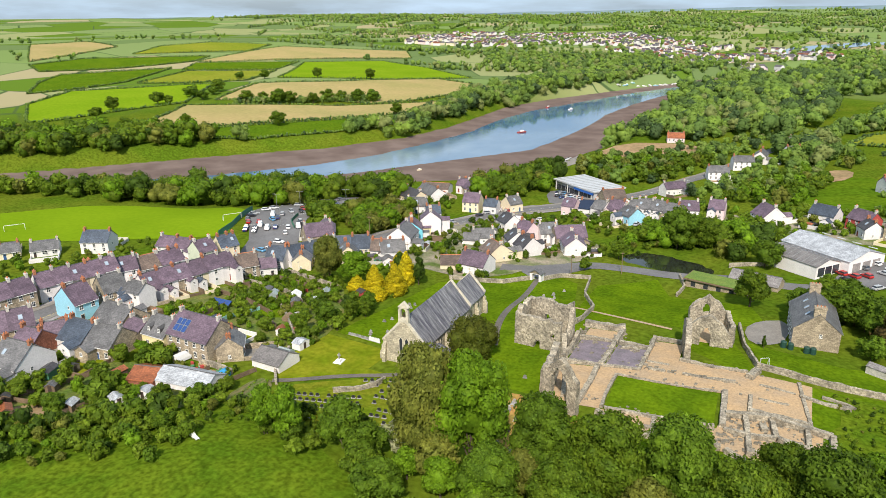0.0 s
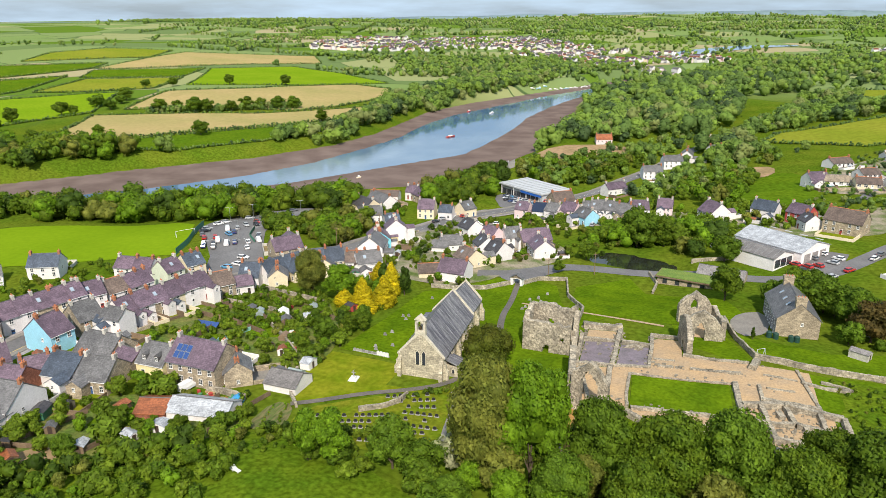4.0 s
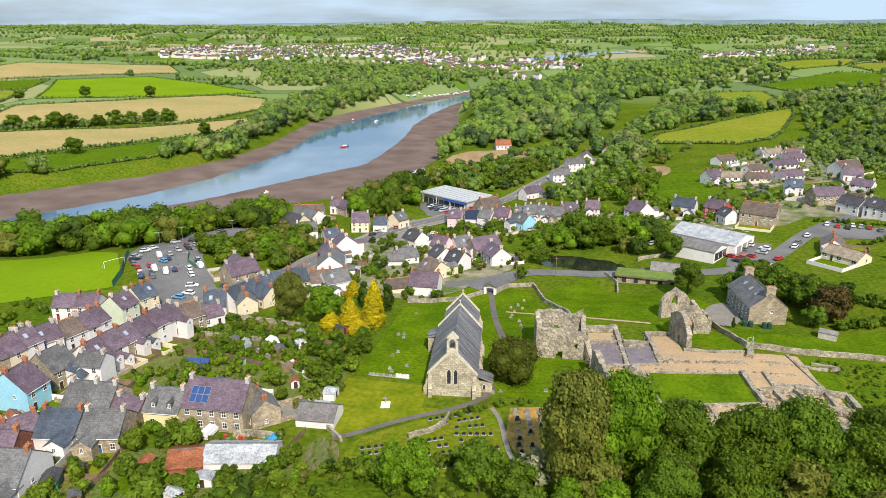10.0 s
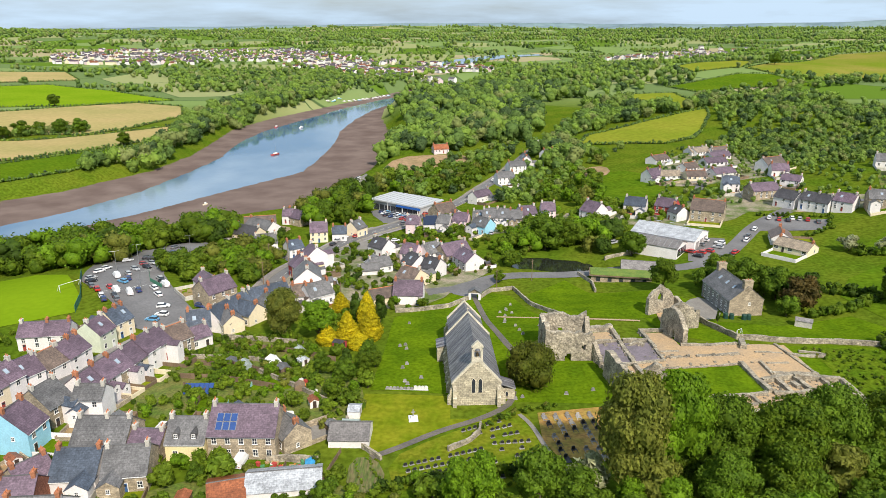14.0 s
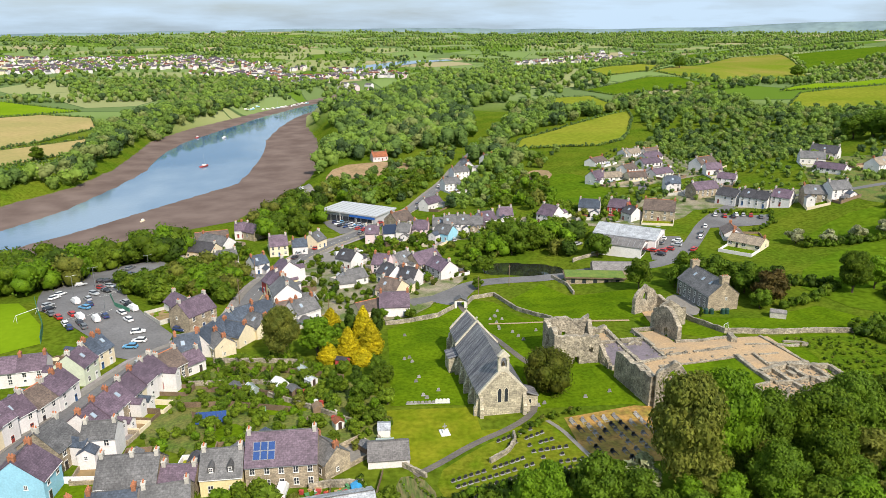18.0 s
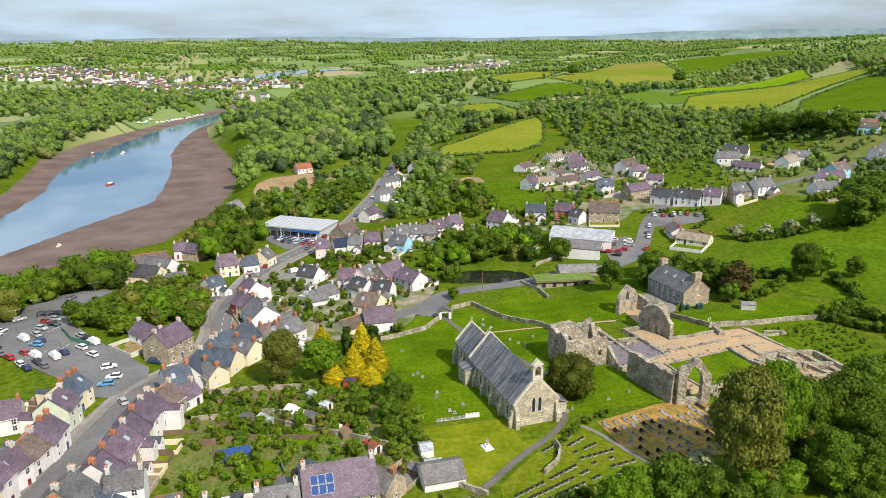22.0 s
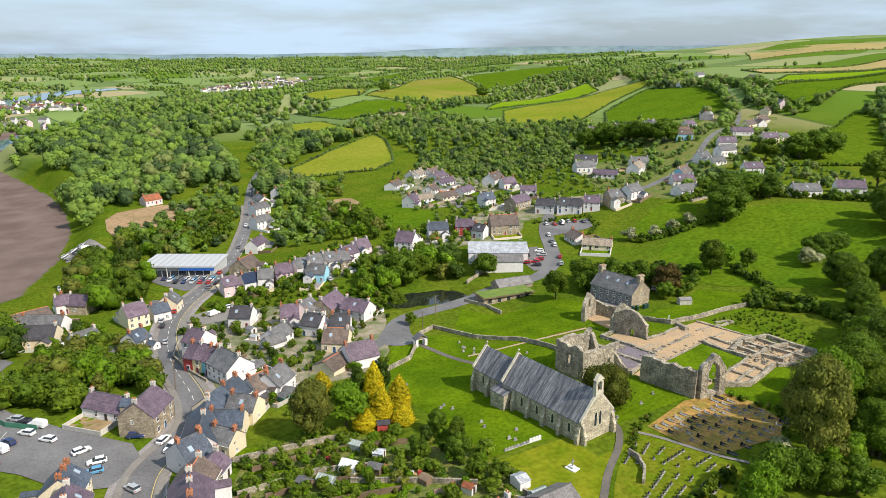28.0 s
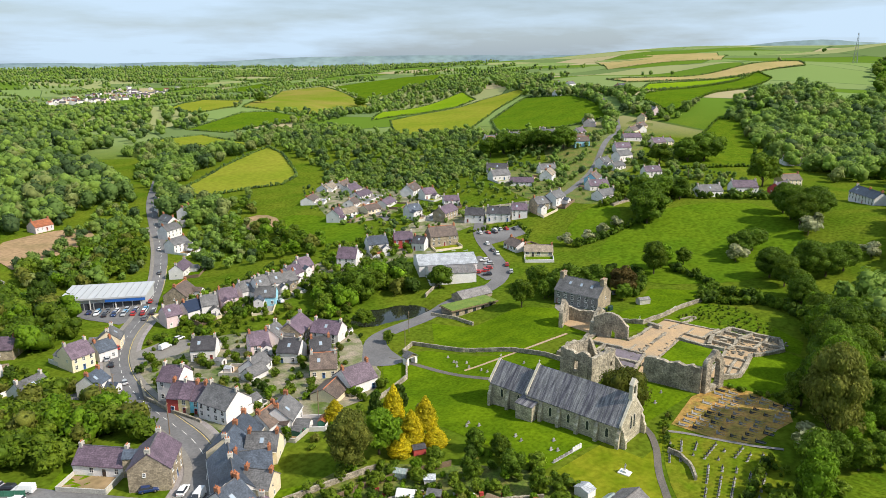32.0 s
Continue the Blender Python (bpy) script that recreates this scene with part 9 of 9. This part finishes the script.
wood("shrubs_road_bank", infill([(150, 697), (125, 548), (119, 490), (92, 418), (50, 360), (36, 385), (80, 509), (111, 604)], 7.5, 37), 3.5, 8, 335, "trees and scrub beside the road out of the village", leaves=24)
wood("shrubs_shore_bank", infill([(-53, 430), (-34, 422), (-30, 440), (26, 500), (94, 584), (60, 500), (43, 454), (14, 400), (-20, 405)], 8.0, 38), 3.5, 8, 336, "trees and scrub above the shore", leaves=24)

# kinds that stand nowhere are taken away again
def clear_unused():
    for kinds in (*KINDS.values(), *TALL.values()):
        for proto, _ in kinds:
            if proto.name not in USED:
                for ob in (*proto.children_recursive, proto):
                    bpy.data.objects.remove(ob)


# woods further off, each one mass
BANK = [(-46, 760), (-28, 777), (57, 811), (112, 762), (108, 665), (92, 585), (66, 520), (49, 541), (28, 512), (9, 520), (-14, 515), (-26, 500), (-34, 452), (-38, 470), (-30, 560), (-27, 650), (-38, 770), (-20, 820), (30, 880), (80, 910), (120, 900), (180, 800), (120, 770), (40, 815)]
wood("wood_near_bank", [p for p in scatter(BANK, 10.0, 41) if noise.noise(Vector((p[0] * 0.018, p[1] * 0.018, 4))) > -0.28], 7, 18, 301, "mixed wood on the near bank of the river", (5, 5, 2, 3, 1, 1), leaves=18)
wood("wood_quarry", scatter([(-34, 436), (-18, 438), (0, 452), (26, 468), (44, 460), (34, 430), (14, 404), (-8, 400), (-30, 412)], 8, 42), 5, 9, 302, "trees and scrub below the building site")
wood("wood_road", scatter([(72, 490), (98, 542), (131, 620), (150, 690), (188, 688), (255, 660), (262, 640), (228, 580), (203, 545), (165, 546), (122, 572), (108, 517), (106, 480), (92, 440), (80, 450)], 10, 43), 8, 15, 303, "mixed wood along the road")
wood("wood_behind_houses", scatter([(56, 392), (76, 440), (88, 444), (90, 420), (104, 428), (112, 470), (128, 480), (112, 450), (104, 425), (92, 380), (88, 350), (70, 340), (52, 360)], 8.5, 44), 5, 9, 304, "trees behind the road houses")
SCRUBLAND = [(112, 450), (155, 546), (200, 561), (273, 517), (355, 491), (345, 450), (311, 425), (250, 372), (234, 385), (214, 410), (203, 430), (198, 455), (188, 478), (178, 508), (166, 539), (134, 490)]
wood("scrub_hillside", scatter(SCRUBLAND, 6.6, 45), 3.2, 6.8, 305, "dense green scrub on the hillside", (2, 3, 1, 1, 1, 6))
wood("scrub_north", scatter([(205, 562), (222, 580), (262, 640), (330, 640), (395, 620), (452, 560), (440, 520), (370, 480), (355, 491), (273, 517)], 10.5, 46), 5, 9, 306, "dense trees and scrub below the fields", (3, 3, 1, 1, 1, 4))
wood("wood_hill", scatter([(560, 190), (775, 241), (1000, 300), (1200, 328), (640, 150), (400, 125), (372, 165)], 15, 47), 12, 18, 307, "broadleaf wood on the hillside", leaves=14)
wood("wood_lane", scatter([(468, 414), (722, 614), (930, 820), (1162, 1038), (1130, 1060), (870, 857), (697, 672), (555, 500)], 13, 48), 9, 14, 308, "trees along the hill lane", leaves=14)
wood("wood_lane_upper", scatter([(706, 536), (559, 440), (537, 379), (618, 369), (584, 402)], 14, 49), 7, 12, 309, "trees above the hill houses")
wood("wood_hedgerow", scatter([(414, 861), (532, 917), (773, 985), (960, 1010), (870, 857), (754, 790), (634, 850), (430, 767), (358, 782)], 14, 50), 7, 12, 310, "wooded hedgerow between hill fields", leaves=10)
wood("wood_fields", scatter([(266, 735), (319, 732), (393, 745), (400, 660), (322, 640), (250, 650), (190, 690), (150, 740), (210, 780)], 12, 51), 7, 12, 311, "wood between the fields")
FARBANK = [(-280, 395), (-256, 420), (-233, 455), (-196, 490), (-192, 510), (-193, 555), (-191, 646), (-176, 769), (-128, 908), (-100, 980), (-128, 1000), (-185, 930), (-212, 850), (-214, 770), (-222, 690), (-218, 600), (-212, 545), (-220, 500), (-248, 455), (-272, 428), (-300, 402)]
wood("wood_far_bank", scatter(FARBANK, 9.5, 52), 10, 16, 312, "broadleaf wood along the far bank of the river")
wood("wood_far_bank_west", scatter([(-354, 304), (-322, 342), (-282, 388), (-304, 412), (-350, 374), (-420, 335), (-500, 285), (-590, 210), (-570, 150), (-490, 172)], 9, 53), 10, 17, 313, "dense trees along the far shore")
wood("wood_near_shore", scatter([(-320, 190), (-240, 262), (-215, 262), (-205, 242), (-260, 220), (-320, 170)], 8, 54), 6, 11, 314, "dense trees between the playing field and the shore")
for i, (key, (kind_of, outline)) in enumerate(list(FIELD_PLANS.items()) + list(HILL_PLANS.items())):
    far_field = outline[0][1] > 640
    wood("hedge_" + key, hedge_points(outline, 1.7 if not far_field else 3.4 if outline[0][1] < 1200 else 9.0, True, 0.5, i), 2.0, 3.8, 400 + i, "dark field hedge", (2, 4, 0, 3, 0, 2), 2, 9)
SOLO = [(-360, 438), (-368, 414), (-384, 400), (-288, 464), (-237, 564), (-380, 754), (-447, 741), (-397, 554), (-386, 565), (-367, 566), (-357, 571), (-339, 582), (-331, 594), (-321, 604), (-308, 612), (-296, 620), (-531, 698), (-501, 708), (-473, 559), (-462, 580), (-450, 551), (-469, 595), (-468, 511), (-463, 520), (-481, 470), (-455, 431), (470, 965), (630, 930)]
wood("hedgerow_hay", hedge_points([(-404, 548), (-386, 560), (-357, 571), (-331, 592), (-308, 612), (-292, 622)], 3.2, wob=1.5, seed=41), 5, 9, 520, "tall hedgerow trees between the hayfields", (4, 4, 1, 2, 1, 2), 5, 20)
for x, y in SOLO:
    tree(trng.choice(["ash", "oak"]), x, y, trng.uniform(9, 14) if y < 900 else 16, 1.25)

wood("wood_town_front", scatter([(-330, 1010), (-430, 1250), (-200, 1340), (40, 1200), (-20, 1120), (-110, 1040), (-190, 960)], 17, 55), 9, 14, 315, "trees between the river and the town", n_lobes=4, leaves=10)
wood("wood_town_side", scatter([(120, 900), (190, 800), (330, 860), (340, 1000), (300, 1250), (200, 1300), (140, 1150), (60, 1000)], 18, 56), 9, 14, 316, "trees and hedgerows beyond the bend of the river", n_lobes=4, leaves=10)
clear_unused()

# the far country: hedgerow trees and copses to the horizon
fr = random.Random(77)
mid_pts, far_pts = [], []
def blocked(x, y):
    """The town, the upper reach and the river keep clear of woods."""
    return (-760 < x < 130 and 1250 < y < 2050) or (20 < x < 330 and 1450 < y < 1950)


for _ in range(9000):
    y = fr.uniform(1000, 2300)
    x = fr.uniform(-0.95, 1.05) * y + 100
    if noise.noise(Vector((x * 0.005, y * 0.005, 3))) + 0.35 * noise.noise(Vector((x * 0.02, y * 0.02, 7))) > 0.36 and not blocked(x, y):
        mid_pts.append((x, y))
for _ in range(6500):
    y = fr.uniform(2200, 4600)
    x = fr.uniform(-0.95, 1.1) * y + 100
    if noise.noise(Vector((x * 0.003, y * 0.003, 9))) + 0.35 * noise.noise(Vector((x * 0.012, y * 0.012, 5))) > 0.27:
        far_pts.append((x, y))
for _ in range(520):
    y = fr.uniform(900, 4200)
    x, a, n, gap = fr.uniform(-0.9, 1.05) * y + 100, fr.choice((0.35, 1.9)) + fr.gauss(0, 0.25), fr.randrange(14, 40), 8 if y < 2200 else 17
    for k in range(n):
        px, py = x + math.cos(a) * k * gap + fr.uniform(-2, 2), y + math.sin(a) * k * gap + fr.uniform(-2, 2)
        if not blocked(px, py) and gz(px, py) > -14:
            (mid_pts if py < 2200 else far_pts).append((px, py))
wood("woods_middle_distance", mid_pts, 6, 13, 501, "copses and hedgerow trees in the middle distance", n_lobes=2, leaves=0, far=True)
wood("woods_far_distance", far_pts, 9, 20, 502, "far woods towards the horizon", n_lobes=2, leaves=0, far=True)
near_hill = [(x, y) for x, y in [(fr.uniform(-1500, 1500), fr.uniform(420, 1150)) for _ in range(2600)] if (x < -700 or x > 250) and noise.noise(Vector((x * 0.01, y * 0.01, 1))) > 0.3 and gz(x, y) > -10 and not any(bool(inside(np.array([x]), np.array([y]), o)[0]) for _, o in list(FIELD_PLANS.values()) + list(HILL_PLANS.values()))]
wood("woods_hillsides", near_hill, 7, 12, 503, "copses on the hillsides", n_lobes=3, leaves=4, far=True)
town_trees = [(fr.uniform(-700, 250), fr.uniform(1120, 2050)) for _ in range(700)]
wood("trees_in_town", [p for p in town_trees if p[0] > -0.2 * p[1] - 300], 9, 14, 504, "trees among the town's houses", n_lobes=3, leaves=0, far=True)

# the far town on its hill, house by house in one mass
tv, tf, ti = [], [], []
town_mats = [WALLS["white"], WALLS["cream"], WALLS["pink"], ROOFS["grey"], ROOFS["purple"], ROOFS["shedgrey"], ROOFS["rust"]]
TOWN = [(-700, 1400), (-880, 1800), (-860, 2080), (-370, 2150), (-110, 1740), (90, 1640), (150, 1500), (110, 1180), (20, 1190), (-70, 1200), (-190, 1390), (-345, 1560), (-530, 1430)]
EDGE = [(370, 1400), (400, 1650), (820, 2170), (880, 1950), (560, 1560)]
spots = []
while len(spots) < 1150:
    x, y = fr.uniform(-880, 880), fr.uniform(1150, 2170)
    where = TOWN if x < 250 else EDGE
    if inside(np.array([x]), np.array([y]), where)[0] and (x < 250 or fr.random() < 0.6) and noise.noise(Vector((x * 0.008, y * 0.008, 6))) > -0.25:
        spots.append((x, y))
for x, y in spots:
    z, l, w, h, a = gz(x, y), fr.uniform(7, 15), fr.uniform(6, 8), fr.uniform(3.5, 6), fr.uniform(0, 3.14)
    c, s = math.cos(a), math.sin(a)
    b0 = len(tv)
    for px, py, pz in ((-l, -w, -3), (l, -w, -3), (l, w, -3), (-l, w, -3), (-l, -w, h), (l, -w, h), (l, w, h), (-l, w, h), (-l, 0, h + w * 0.42), (l, 0, h + w * 0.42)):
        tv.append((x + (c * px - s * py) / 2, y + (s * px + c * py) / 2, z + pz))
    wm, rm = fr.choice((0, 0, 0, 1, 2)), fr.choice((3, 4, 4, 5, 6))
    for q, mi in (((0, 1, 5, 4), wm), ((2, 3, 7, 6), wm), ((1, 2, 6, 9, 5), wm), ((3, 0, 4, 8, 7), wm), ((4, 5, 9, 8), rm), ((6, 7, 8, 9), rm)):
        tf.append(tuple(b0 + k for k in q))
        ti.append(mi)
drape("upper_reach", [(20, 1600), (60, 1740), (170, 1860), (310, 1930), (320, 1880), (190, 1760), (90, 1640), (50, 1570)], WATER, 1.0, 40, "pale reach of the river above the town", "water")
tagged(new("far_town", raw("far_town", tv, tf, town_mats, ti)), "far town of pale houses with slate roofs", "town", kind="stuff")

# haze-blue hills beyond the far country, all round the horizon
# bearing and elevation in degrees, set to fit the skyline in the camera's view
HORIZON = [(-100, -0.5), (-57, -0.6), (-42, -0.54), (-31, -0.46), (-17, -0.31), (-9, -0.17), (0, -0.05), (7, 0.02), (17, -0.05), (27, 0.0), (30, 0.1), (36, 0.38), (44, 0.52), (53, 0.5), (60, 0.6), (66, 0.9), (68, 1.05), (71.6, 1.42), (74.4, 1.58), (76.2, 1.34), (82, 1.1), (100, 0.9)]
# the blue of distance haze is put into the hills' own colour
HAZEHILL = material("hazed_hill", (0.20, 0.27, 0.27), 0.95, 0.16, 0.004, 0.02, 0.0, coords="World", tint=(0.15, 0.21, 0.235), spec=0.0)
turns = np.linspace(-100, 100, 201)
lift = np.interp(turns, [a for a, _ in HORIZON], [e for _, e in HORIZON])
hv, hf = [], []
for k, (far, share_of) in enumerate(((4350, -0.4), (4520, 0.35), (4640, 0.75), (4740, 1.0), (4800, 0.85))):
    for a, e in zip(turns, lift):
        top = 81 + 4740 * math.tan(radians(e)) + 6 * noise.noise(Vector((a * 0.25, k * 0.4, 2)))
        hv.append((far * math.sin(radians(a)), far * math.cos(radians(a)), -40 + (top + 40) * share_of))
for k in range(4):
    for i in range(200):
        hf.append((k * 201 + i, k * 201 + i + 1, (k + 1) * 201 + i + 1, (k + 1) * 201 + i))
hills = raw("backdrop", hv, hf, HAZEHILL)
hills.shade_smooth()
tagged(new("backdrop", hills), "blue hills on the horizon, distance haze in their colour", "hills", kind="structure")
